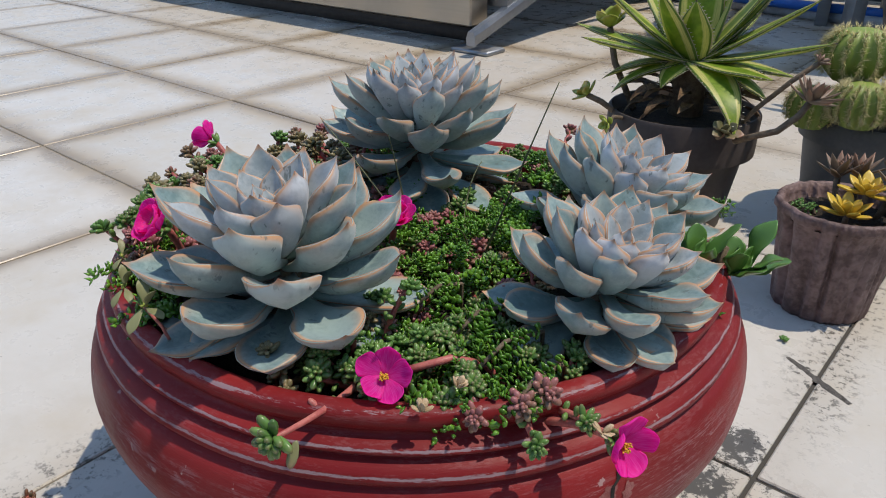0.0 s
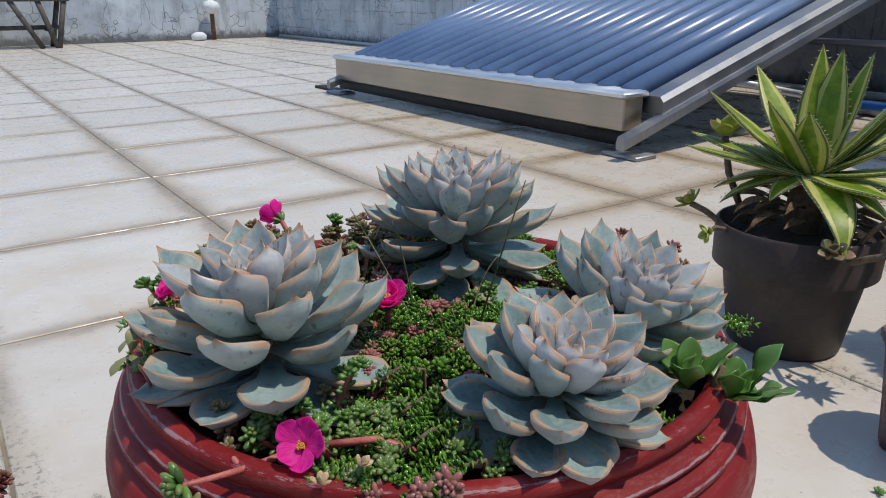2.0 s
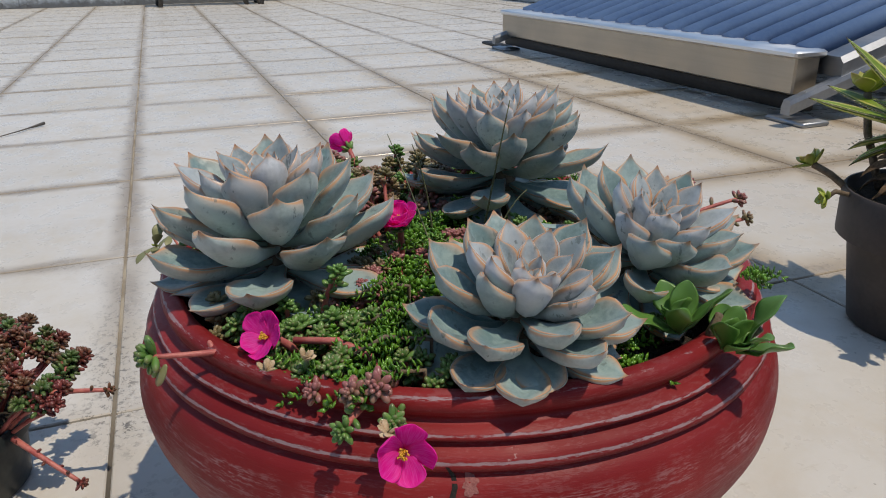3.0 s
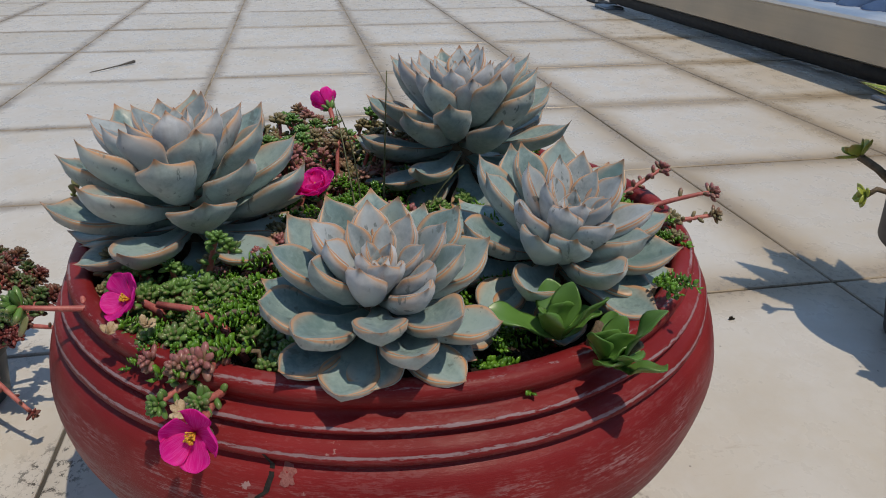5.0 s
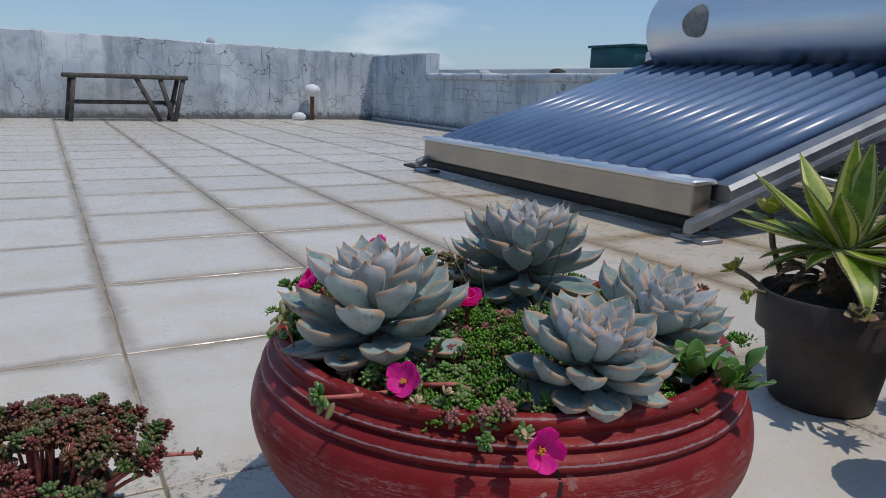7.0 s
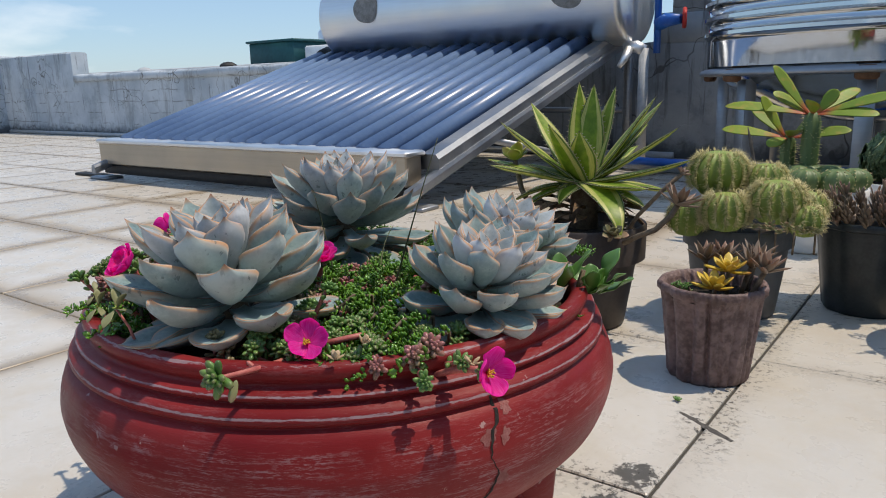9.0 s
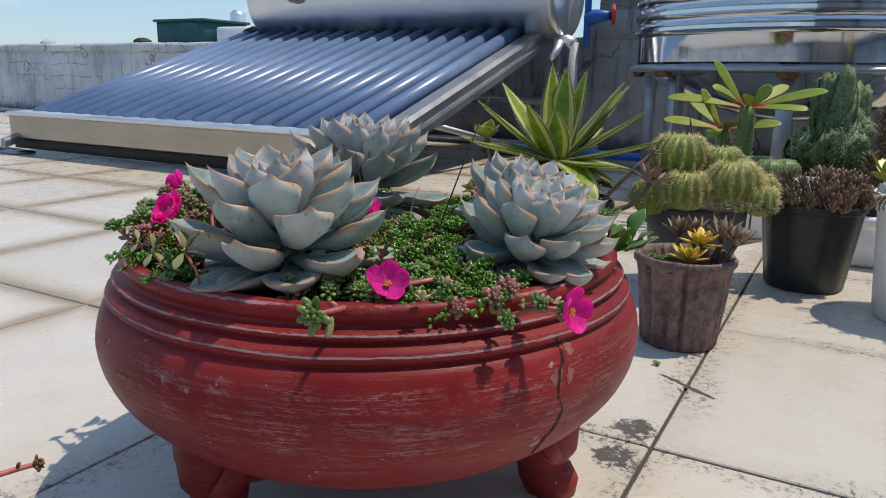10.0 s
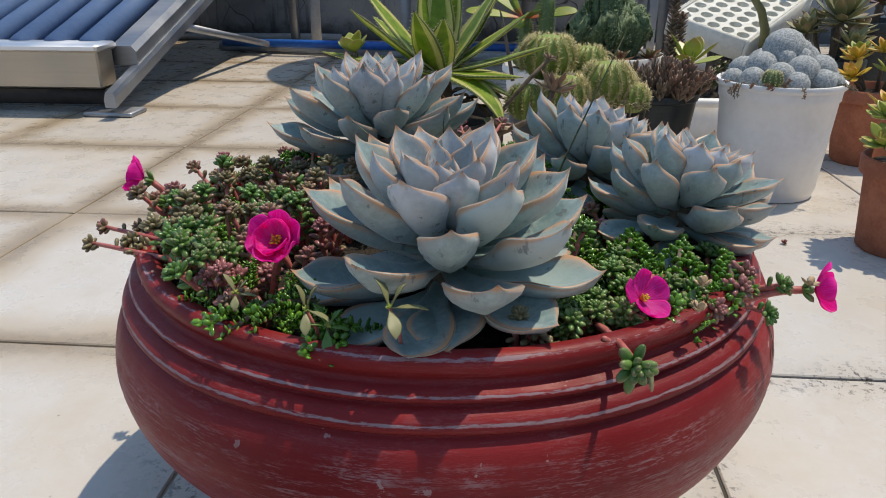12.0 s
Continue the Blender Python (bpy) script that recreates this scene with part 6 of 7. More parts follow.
for p, w in (((0.028, 0.010), (0.5, 0.1)), ((0.005, 0.022), (-0.1, 0.3)), ((0.040, -0.004), (0.8, -0.1)), ((-0.010, 0.012), (-0.2, 0.2)), ((0.03, 0.03), (0.3, 0.4))):
    stalk_rosette("kalanchoe", "brown mottled kalanchoe shoot with fringed leaves in the bark pot", [(LX + p[0], LY + p[1], 0.098), (LX + p[0] + w[0] * 0.012, LY + p[1] + w[1] * 0.012, 0.118), (LX + p[0] + w[0] * 0.022, LY + p[1] + w[1] * 0.022, 0.135)], 0.003, KALAN, 16, 0.030, 0.009, 60 + int(p[0] * 1000), 80, 25, "succulent", LANCE, 6)
b = Build()
st = Build()
q = random.Random(9)
for k in range(12):
    sprig(b, st, (q.uniform(-0.012, 0.012), q.uniform(-0.012, 0.012), 0), (q.uniform(-0.4, 0.4), q.uniform(-0.4, 0.4), 1), 0.010, 0.0048, q, 0, 7)
cl = thing("stonecrop_cushion", "low green stonecrop cushion in the bark pot", "succulent", (LX - 0.030, LY - 0.018, 0.103))
tagged(part("foliage", b, JADE, cl), "", "", "", "stuff")
tagged(part("stem_mat", st, STEM_BROWN, cl), "", "", "", "stuff")


# barrel cacti in a grey pot
def barrel(at, r, ribs, squash, material, seed, label, spine=0.0095, count=11, name="barrel_cactus"):
    q = random.Random(seed)
    ob = thing(name, label, "cactus", at)
    b = Build()
    prof = [(0.02 * r, -r * squash), (0.55 * r, -0.85 * r * squash), (0.88 * r, -0.45 * r * squash), (r, 0), (0.93 * r, 0.38 * r * squash), (0.75 * r, 0.68 * r * squash), (0.48 * r, 0.89 * r * squash), (0.2 * r, 0.96 * r * squash), (0.03 * r, 0.93 * r * squash)]
    b.lathe(prof, ribs * 4, lambda a, z: 1 + 0.11 * math.cos(ribs * a))
    part("body", b, material, ob)
    b = Build()
    for k in range(ribs):
        a = 2 * math.pi * k / ribs
        for j in range(count):
            t = -0.5 + 1.45 * j / (count - 1)
            rr, zz = r * 1.08 * math.cos(t), r * squash * math.sin(t)
            p = Vector((rr * math.cos(a), rr * math.sin(a), zz))
            n = Vector((math.cos(a) * math.cos(t), math.sin(a) * math.cos(t), math.sin(t)))
            for s in range(12):
                d = n + Vector((q.uniform(-0.8, 0.8), q.uniform(-0.8, 0.8), q.uniform(-0.8, 0.8)))
                b.blob(p, d, spine * q.uniform(0.6, 1.25), 0.00075, None, (0.3,), 3, None, (1.0,))
    tagged(part("spine_cover", b, SPINE, ob, "straw-coloured spines"), "", "", "", "stuff")
    return ob


GX, GY = -0.083, 0.572
potted("cactus_pot", "grey plastic pot crowded with round barrel cacti", (GX, GY, 0), 0.058, 0.079, 0.135, GREY_POT, 48, None, 0.004, 0.03, 0.92)
barrel((-0.106, 0.535, 0.212), 0.0375, 15, 0.92, CACTUS, 1, "green ribbed barrel cactus with spines along its ribs", 0.0105, 14)
barrel((-0.080, 0.485, 0.166), 0.030, 15, 0.95, CACTUS, 2, "small round spiny barrel cactus", 0.0105, 14)
barrel((-0.020, 0.512, 0.180), 0.0345, 16, 0.92, CACTUS, 3, "plump spiny barrel cactus at the pot's front", 0.0105, 14)
barrel((0.018, 0.505, 0.158), 0.022, 13, 1.0, CACTUS, 4, "small spiny cactus offset", 0.008, 9)
barrel((-0.046, 0.555, 0.205), 0.026, 14, 0.9, CACTUS, 5, "spiny barrel cactus behind the others", 0.008, 9)
barrel((-0.136, 0.505, 0.150), 0.028, 14, 1.0, CACTUS, 6, "spiny cactus offset at the grey pot's edge", 0.007, 9)
barrel((0.005, 0.570, 0.165), 0.028, 14, 0.9, CACTUS, 7, "rounded spiny cactus offset", 0.008, 9)
for k, (x, y) in enumerate(((-0.030, 0.470), (-0.008, 0.462), (0.012, 0.472), (0.035, 0.488))):
    q = random.Random(k)
    ob = thing("ghost_plant", "little pale rosettes spilling between the cacti", "succulent", (x, y, 0.128))
    for j in range(3):
        leaves_of(ob, PALE, Matrix.Translation((q.uniform(-0.012, 0.012), q.uniform(-0.012, 0.006), 0.018 + q.uniform(0, 0.012))), 8, 0.010, 0.006, 0.002, OVAL, 70, 5, 10, k * 7 + j)
    b = Build()
    b.tube([(0, 0, -0.01), (0, 0, 0.02)], 0.0015, 5)
    part("stem", b, STEM_BROWN, ob)

# black pot with a brown kalanchoe clump
BX, BY = 0.080, 0.685
potted("black_pot", "black faceted plastic nursery pot", (BX, BY, 0), 0.059, 0.079, 0.140, BLACK_POT, 80, lambda a, z: 1 + 0.018 * math.cos(10 * a), 0.003, 0.012, 0.93)
clump = thing("kalanchoe_clump", "dense clump of brown mottled kalanchoe shoots", "succulent", (BX + 0.008, BY, 0.128))
q = random.Random(19)
st, lv = Build(), Build()
for k in range(64):
    a, r = q.uniform(0, 6.28), 0.078 * math.sqrt(q.uniform(0, 1))
    x, y = r * math.cos(a), r * math.sin(a)
    h = q.uniform(0.040, 0.062) * (1.15 - r / 0.13)
    w = Vector((x * 8, y * 8, 1)).normalized()
    p = Vector((x, y, 0))
    st.tube([p, p + w * h], [0.002, 0.0015], 5)
    for j in range(15):
        d = w + Vector((math.cos(j * 2.4 + k), math.sin(j * 2.4 + k), 0)) * (0.62 - 0.024 * j)
        lv.blob(p + w * h * (0.15 + 0.85 * j / 15), d, q.uniform(0.018, 0.027), 0.0062, 0.0026)
tagged(part("foliage", lv, KALAN, clump), "", "", "", "stuff")
tagged(part("stem_mat", st, STEM_BROWN, clump), "", "", "", "stuff")
paddle = thing("paddle_plant", "fleshy grey-green paddle leaves at the black pot's edge", "succulent", (BX - 0.060, BY - 0.040, 0.130))
leaves_of(paddle, YGREEN, Matrix.Identity(4), 8, 0.046, 0.026, 0.006, OVAL, 88, 35, 10, 71)

# white bucket of woolly cacti
WX, WY = 0.252, 0.580
WS = 0.765
wb = thing("white_bucket", "white plastic bucket pot with a rolled rim", "plant pot", (WX, WY, 0), "potted plants on the terrace")
b = Build()
b.lathe([(r * WS, z) for r, z in [(0.05, 0.004), (0.086, 0.004), (0.088, 0.0), (0.093, 0.001), (0.094, 0.01), (0.098, 0.013), (0.107, 0.1), (0.112, 0.15), (0.115, 0.152), (0.1155, 0.16), (0.1165, 0.168), (0.122, 0.17), (0.124, 0.174), (0.122, 0.178), (0.115, 0.178), (0.112, 0.172), (0.11, 0.15), (0.108, 0.14)]], 72)
part("pot", b, WHITE_POT, wb, "", True, 50)
b = Build()
b.lathe([(0.004, 0.168), (0.045, 0.165), (0.084, 0.158)], 40, None, True, False)
part("soil", b, SOIL, wb)
q = random.Random(23)
for k, (x, y, z, r) in enumerate(((0.0, 0.01, 0.215, 0.036), (-0.045, -0.015, 0.192, 0.028), (0.02, -0.05, 0.190, 0.028), (-0.025, -0.062, 0.184, 0.025), (0.062, -0.025, 0.190, 0.027), (0.05, 0.035, 0.198, 0.028), (-0.07, 0.02, 0.184, 0.026), (-0.02, 0.062, 0.19, 0.028), (-0.068, -0.042, 0.178, 0.022), (0.055, -0.066, 0.178, 0.022),
                                  (0.09, 0.01, 0.176, 0.023), (-0.005, -0.022, 0.205, 0.017), (0.03, -0.015, 0.206, 0.016), (0.0, -0.085, 0.176, 0.022), (-0.095, -0.005, 0.174, 0.020), (0.08, -0.05, 0.174, 0.020), (-0.048, -0.078, 0.172, 0.019), (0.03, 0.01, 0.212, 0.022))):
    ob = thing("woolly_cactus", "round white woolly cactus head in the white bucket", "cactus", (WX + x * WS, WY + y * WS, 0.168 + (z - 0.166) * 1.08))
    r *= 0.86
    b = Build()
    b.lathe([(0.02 * r, -r), (0.6 * r, -0.8 * r), (0.92 * r, -0.35 * r), (r, 0.05 * r), (0.9 * r, 0.45 * r), (0.65 * r, 0.77 * r), (0.3 * r, 0.96 * r), (0.03 * r, r)], 26, lambda a, zz: 1 + 0.03 * math.sin(11 * a + 700 * zz))
    part("body", b, WOOL, ob)
    b = Build()
    for j in range(70):
        n = Vector((q.gauss(0, 1), q.gauss(0, 1), abs(q.gauss(0, 1)) * 0.9)).normalized()
        b.blob(n * r * 0.96, n + Vector((q.uniform(-0.7, 0.7), q.uniform(-0.7, 0.7), q.uniform(-0.7, 0.7))), 0.0045, 0.0006, None, (0.3,), 3, None, (1.0,))
    tagged(part("spine_cover", b, WOOL, ob), "", "", "", "stuff")
barrel((WX - 0.036, WY - 0.068, 0.186), 0.013, 12, 1.15, CACTUS_BLUE, 31, "tiny green cactus offset among the woolly ones", 0.003, 7)
b, st = Build(), Build()
for k in range(44):
    a = radians(q.uniform(150, 330))
    r = q.uniform(0.078, 0.098)
    p = Vector((r * math.cos(a), r * math.sin(a), 0.176))
    o = Vector((math.cos(a), math.sin(a), 0.3))
    if a < radians(235) or q.random() < 0.35:
        sprig(b, st, p, o + Vector((q.uniform(-0.4, 0.4), q.uniform(-0.4, 0.4), q.uniform(-0.2, 0.5))), q.uniform(0.012, 0.026), 0.0042, q, q.uniform(0, 0.02), 6, 1.0, 0.0008)
tr = thing("trailing_stonecrop", "dry brownish stonecrop trailing over the white rim", "succulent", (WX, WY, 0))
tagged(part("foliage", b, REDROS, tr), "", "", "", "stuff")
tagged(part("stem_mat", st, STEM_BROWN, tr), "", "", "", "stuff")

# terracotta pots at the terrace's side
for k, (x, y, r0, r1, h, lab) in enumerate(((0.345, 0.330, 0.050, 0.064, 0.122, "small terracotta pot with a yellow-green rosette plant"), (0.490, 0.780, 0.055, 0.075, 0.135, "terracotta pot with fleshy orange-tinged leaves"))):
    potted("terracotta_pot", lab, (x, y, 0), r0, r1, h, CLAY, 48, None, 0.006, 0.024, 0.9)
    for j, (dx, dy, dz) in enumerate(((0, 0, 0.06), (0.03, 0.02, 0.04), (-0.034, 0.01, 0.045), (0.0, -0.03, 0.03), (-0.045, -0.018, 0.02), (-0.02, 0.035, 0.05))):
        stalk_rosette("aeonium", "yellow-green succulent rosette on a short stem", [(x + dx * 0.5, y + dy * 0.5, h * 0.88), (x + dx, y + dy, h + dz * 0.5), (x + dx * 1.2, y + dy * 1.2, h + dz)], 0.0035, YGREEN if (j + k) % 2 == 0 else GOLD, 16, 0.034, 0.014, 80 + j + 9 * k, 80, 5)

# spiny-stemmed plant with long leaves behind the cacti
EX, EY = -0.085, 1.10
potted("white_dish", "white shallow plastic pot behind the cacti", (EX + 0.01, EY, 0), 0.085, 0.105, 0.125, WHITE_POT, 48, None, 0.006, 0.016, 0.9)
LONG = [(0, 0.16), (0.15, 0.34), (0.4, 0.74), (0.62, 1.0), (0.8, 0.97), (0.92, 0.70), (0.98, 0.35), (1.0, 0.1)]
TOP = ((184, 6, 0.165, -16), (6, 14, 0.150, -12), (352, 2, 0.115, -22), (205, 48, 0.125, 0), (200, 30, 0.085, -8), (20, 50, 0.060, 0), (60, 20, 0.130, -10), (130, 15, 0.130, -12), (275, 30, 0.055, -10))
LOW = ((182, 6, 0.130, -12), (210, 52, 0.105, 4), (5, 8, 0.110, -14), (150, 30, 0.110, -8), (330, 40, 0.060, -20), (250, -10, 0.065, -25), (290, 20, 0.060, -20))
for (x, y, z0), h, rad, table, lab in (((EX, EY, 0.105), 0.172, 0.0165, TOP, "spiny upright stem with a crown of long yellow-green leaves"), ((EX - 0.045, EY + 0.02, 0.11), 0.118, 0.014, LOW, "shorter spiny stem with long yellow-green leaves, red at their base")):
    eu = thing("crown_of_thorns", lab, "plant", (x, y, z0))
    b = Build()
    b.lathe([(rad * 0.85, 0.0), (rad, 0.03), (rad, h * 0.6), (rad * 0.95, h * 0.88), (rad * 0.6, h * 0.98), (rad * 0.15, h)], 32, lambda a, z: 1 + 0.13 * math.cos(8 * a + 30 * z))
    part("stem", b, CACTUS_BLUE, eu)
    q = random.Random(61)
    b = Build()
    for k in range(190):
        a, z = q.uniform(0, 6.28), q.uniform(0.01, h * 0.96)
        o = Vector((math.cos(a), math.sin(a), q.uniform(-0.3, 0.5)))
        b.blob(o * rad + Vector((0, 0, z)), o, 0.008, 0.0016, None, (0.3,), 3, None, (1.0,))
    tagged(part("spine_cover", b, SPINE, eu), "", "", "", "stuff")
    for az, el, ln, bend in table:
        o = Vector((math.cos(radians(az)), math.sin(radians(az)), 0))
        way = o * math.cos(radians(el)) + Vector((0, 0, math.sin(radians(el))))
        b = Build()
        b.blade(Matrix.Translation(Vector((0, 0, h - 0.006)) + o * 0.006) @ frame_of(way, Vector((0.25, -0.75, 1))), ln, 0.030, 0.0022, LONG, 6, bend, 0.14, 12, 8)
        part("leaf", b, EULEAF, eu)
b = Build()
b.tube([(0, 0, 0), (-0.012, -0.004, 0.06), (-0.026, -0.006, 0.125), (-0.032, -0.006, 0.150)], [0.0045, 0.004, 0.0035, 0.001], 6)
dry = part("dry_stalk", b, OLDWOOD)
dry.location = (EX - 0.070, EY - 0.08, 0.10)
tagged(dry, "grey withered bare stalk among the cacti", "stalk")
for k in range(7):
    a = k * 0.9
    barrel((EX + 0.02 + 0.070 * math.cos(a) * (0.5 if k % 2 else 1), EY - 0.045 + 0.045 * math.sin(a), 0.148), 0.030, 9, 0.8, CACTUS_BLUE, 90 + k, "small ribbed blue-green cactus in a cluster", 0.003, 6)

# crested cactus in a white tray
KX, KY = 0.085, 1.40
potted("white_tray_pot", "round white plastic tray pot with a crested cactus", (KX, KY, 0), 0.12, 0.15, 0.115, WHITE_POT, 56, None, 0.008, 0.02, 0.9)
cr = thing("crested_cactus", "dark green knobbly crested cactus", "cactus", (KX, KY, 0.10))
q = random.Random(14)
for k in range(30):
    a, r = q.uniform(0, 6.28), 0.066 * math.sqrt(k / 30)
    x, y = r * math.cos(a), r * math.sin(a) * 0.75
    h = (0.20 - r * 1.5) * q.uniform(0.8, 1.15) + (0.09 if k in (1, 2, 5) else 0.0)
    half, turn, f = q.uniform(0.030, 0.046), q.uniform(0, 180), q.uniform(0, 6)
    m = Matrix.Translation((x, y, 0)) @ pose(0, 0, 0, -y * 260, x * 260, turn)
    rings = []
    for i in range(15):
        v = i / 14
        ring = []
        for j in range(56):
            t = 2 * math.pi * j / 56
            rib = 1 + 0.13 * math.sin(14 * t + f) + 0.07 * math.sin(9 * v * 6.3 + 5 * t)
            fan = 0.40 + 0.95 * v
            cap = math.sqrt(max(0.0, 1 - max(0.0, (v - 0.80) / 0.2) ** 2)) * 0.96 + 0.04
            px_, py_ = half * fan * math.cos(t) * rib * (0.35 + 0.65 * cap), 0.015 * math.sin(t) * rib * cap
            ring.append(m @ Vector((px_, py_ + 0.010 * math.sin(px_ * 110 + f) * v, h * v * (1 - 0.25 * (px_ / half) ** 2) + 0.007 * math.sin(px_ * 420 + f) * v)))
        rings.append(ring)
    b = Build()
    b.loft(rings, None, True, True, True)
    crest = part("crest", b, CACTUS_CREST, cr)
    b = Build()
    for _ in range(170):
        i = q.choice(range(4, 15))
        p = q.choice(rings[i])
        c = sum(rings[i], Vector()) / len(rings[i])
        b.blob(p, (p - c).normalized() + Vector((0, 0, 0.6)), q.uniform(0.004, 0.0075), 0.0042, None, (0.5,), 5, None, (1.0,))
    tagged(part("tubercle_cover", b, CREST_KNOB, crest, "pale knobbly warts"), "", "", "", "stuff")
for k, (x, y) in enumerate(((-0.10, -0.10), (0.02, -0.125), (0.10, -0.09), (-0.02, -0.11))):
    leaves_of(thing("bronze_rosette", "bronze-red succulent rosette in the white tray", "succulent", (KX + x, KY + y, 0.112)), REDROS, Matrix.Identity(4), 16, 0.036, 0.014, 0.004, OVAL, 75, 5, 12, 120 + k)

# paddle-leaved plant and chenille stems behind the black pot
PXX, PYY = 0.212, 1.06
tb2 = thing("white_box_planter", "low white plastic box planter", "plant pot", (0.19, 0.93, 0))
b = Build()
b.box((-0.075, -0.06, 0.0), (0.105, 0.10, 0.085), 0.008)
part("box", b, WHITE_POT, tb2)
b = Build()
b.box((-0.083, -0.068, 0.078), (0.113, 0.108, 0.094), 0.004)
part("rim", b, WHITE_POT, tb2)
b = Build()
b.box((-0.068, -0.053, 0.09), (0.098, 0.093, 0.098), 0.002)
part("soil", b, SOIL, tb2)
stalk_rosette("paddle_plant", "paddle plant with broad yellow-green leaves edged red", [(0.195, 0.93, 0.09), (0.193, 0.93, 0.125), (0.193, 0.93, 0.150)], 0.006, YGREEN, 9, 0.072, 0.038, 141, 80, 12)
for k, (x, y, h) in enumerate(((0.165, 1.0, 0.185), (0.15, 0.93, 0.11), (0.18, 1.0, 0.15), (0.26, 0.95, 0.06), (0.235, 0.90, 0.055), (0.28, 0.92, 0.05))):
    ob = thing("chenille_plant", "upright stem closely set with dark mottled leaves", "succulent", (x, y, 0.09))
    b, st = Build(), Build()
    q = random.Random(150 + k)
    st.tube([(0, 0, 0), (0.004, 0, h)], 0.003, 6)
    for j in range(int(h * 700)):
        f = j / (h * 700)
        a = j * 2.4
        b.blob((0.004 * f, 0, 0.02 + (h - 0.02) * f), (math.cos(a), math.sin(a), 0.7), 0.018, 0.007, 0.003)
    tagged(part("foliage", b, KALAN if k < 3 else SEDGREEN, ob), "", "", "", "stuff")
    part("stem", st, STEM_BROWN, ob)

# foam tray with holes leaning behind
ft2 = thing("foam_tray", "white foam seedling tray with rows of round holes, leaning", "tray", (0.40, 1.34, 0.0))
tilt = Matrix.Translation((0, 0, 0.240)) @ pose(0, 0, 0, 15, -15, 50)
NX, NY, CELL = 9, 5, 0.037
bmt = bmesh.new()
for sgn, zz in ((1, 0.0), (-1, -0.03)):
    for i in range(NX):
        for j in range(NY):
            cx, cy = (i - NX / 2 + 0.5) * CELL, (j - NY / 2 + 0.5) * CELL
            sq, ci = [], []
            for k in range(16):
                a = 2 * math.pi * k / 16
                c, s = math.cos(a), math.sin(a)
                f = CELL / 2 / max(abs(c), abs(s))
                sq.append(bmt.verts.new(tilt @ Vector((cx + c * f, cy + s * f, zz))))
                ci.append(bmt.verts.new(tilt @ Vector((cx + c * CELL * 0.39, cy + s * CELL * 0.39, zz))))
            for k in range(16):
                l = (k + 1) % 16
                q4 = [sq[k], sq[l], ci[l], ci[k]]
                bmt.faces.new(q4 if sgn > 0 else q4[::-1])
            if sgn > 0:
                lo = [bmt.verts.new(tilt @ Vector((cx + math.cos(2 * math.pi * k / 16) * CELL * 0.33, cy + math.sin(2 * math.pi * k / 16) * CELL * 0.33, -0.03))) for k in range(16)]
                for k in range(16):
                    l = (k + 1) % 16
                    bmt.faces.new([ci[k], ci[l], lo[l], lo[k]])
me = bpy.data.meshes.new("tray")
bmesh.ops.remove_doubles(bmt, verts=bmt.verts, dist=0.0001)
bmt.to_mesh(me)
bmt.free()
part("tray", me, FOAM, ft2)
b = Build()
hx, hy = NX * CELL / 2, NY * CELL / 2
for lo, hi in (((-hx - 0.012, -hy - 0.012, -0.05), (hx + 0.012, -hy - 0.001, 0.004)), ((-hx - 0.012, hy + 0.001, -0.05), (hx + 0.012, hy + 0.012, 0.004)), ((-hx - 0.012, -hy, -0.05), (-hx - 0.001, hy, 0.004)), ((hx + 0.001, -hy, -0.05), (hx + 0.012, hy, 0.004))):
    b.box(lo, hi, 0.003, tilt)
part("edge", b, FOAM, ft2)
b = Build()
b.box((-0.06, -0.05, 0.0), (0.08, 0.05, 0.165), 0.01)
part("support", b, OLDWOOD, ft2, "grey wooden block under the tray")

# wavy pale stem plant
wv = thing("curly_stem_plant", "pale twisting bare succulent stem with yellowing leaves", "plant", (0.40, 1.15, 0))
b = Build()
b.tube([(0.02, 0.05, 0.10), (0.0, 0.0, 0.20), (-0.02, -0.02, 0.24), (-0.045, -0.03, 0.27), (-0.025, -0.03, 0.33), (-0.04, 0.0, 0.39), (-0.09, 0.0, 0.42), (-0.12, 0.02, 0.41)], [0.010, 0.010, 0.009, 0.009, 0.009, 0.008, 0.007, 0.006], 10)
part("stem", b, PALE, wv)
leaves_of(wv, YGREEN, Matrix.Translation((-0.0, -0.02, 0.30)), 10, 0.05, 0.022, 0.003, OVAL, 60, -30, -20, 160)
leaves_of(wv, GOLD, Matrix.Translation((0.05, 0.0, 0.36)), 8, 0.05, 0.022, 0.003, OVAL, 60, -30, -20, 161)
b = Build()
b.lathe(clay_profile(0.06, 0.08, 0.12), 40, None, True, True, Matrix.Translation((0.02, 0.05, 0)))
part("pot", b, BLACK_POT, wv)

# plants crowding the far corner
for x, y, r, h, mat_, n, ln, wd, top, lab in ((0.515, 1.06, 0.07, 0.150, PALE, 34, 0.075, 0.026, 0.225, "grey-green toothed rosette plant in a dark pot"), (0.66, 1.22, 0.09, 0.215, REDROS, 20, 0.06, 0.02, 0.25, "bronze succulent in a tall dark pot"), (0.56, 1.47, 0.08, 0.20, YGREEN, 14, 0.105, 0.045, 0.30, "broad yellow-green paddle plant in a dark pot")):
    potted("black_pot", "dark plastic pot in the crowded corner", (x, y, 0), r * 0.75, r, h, BLACK_POT, 40, None, 0.004, 0.02, 0.92)
    stalk_rosette("rosette_plant", lab, [(x, y, h * 0.9), (x + 0.004, y, (h + top) / 2), (x + 0.006, y - 0.004, top)], 0.008, mat_, n, ln, wd, int(x * 1000), 85, -5)
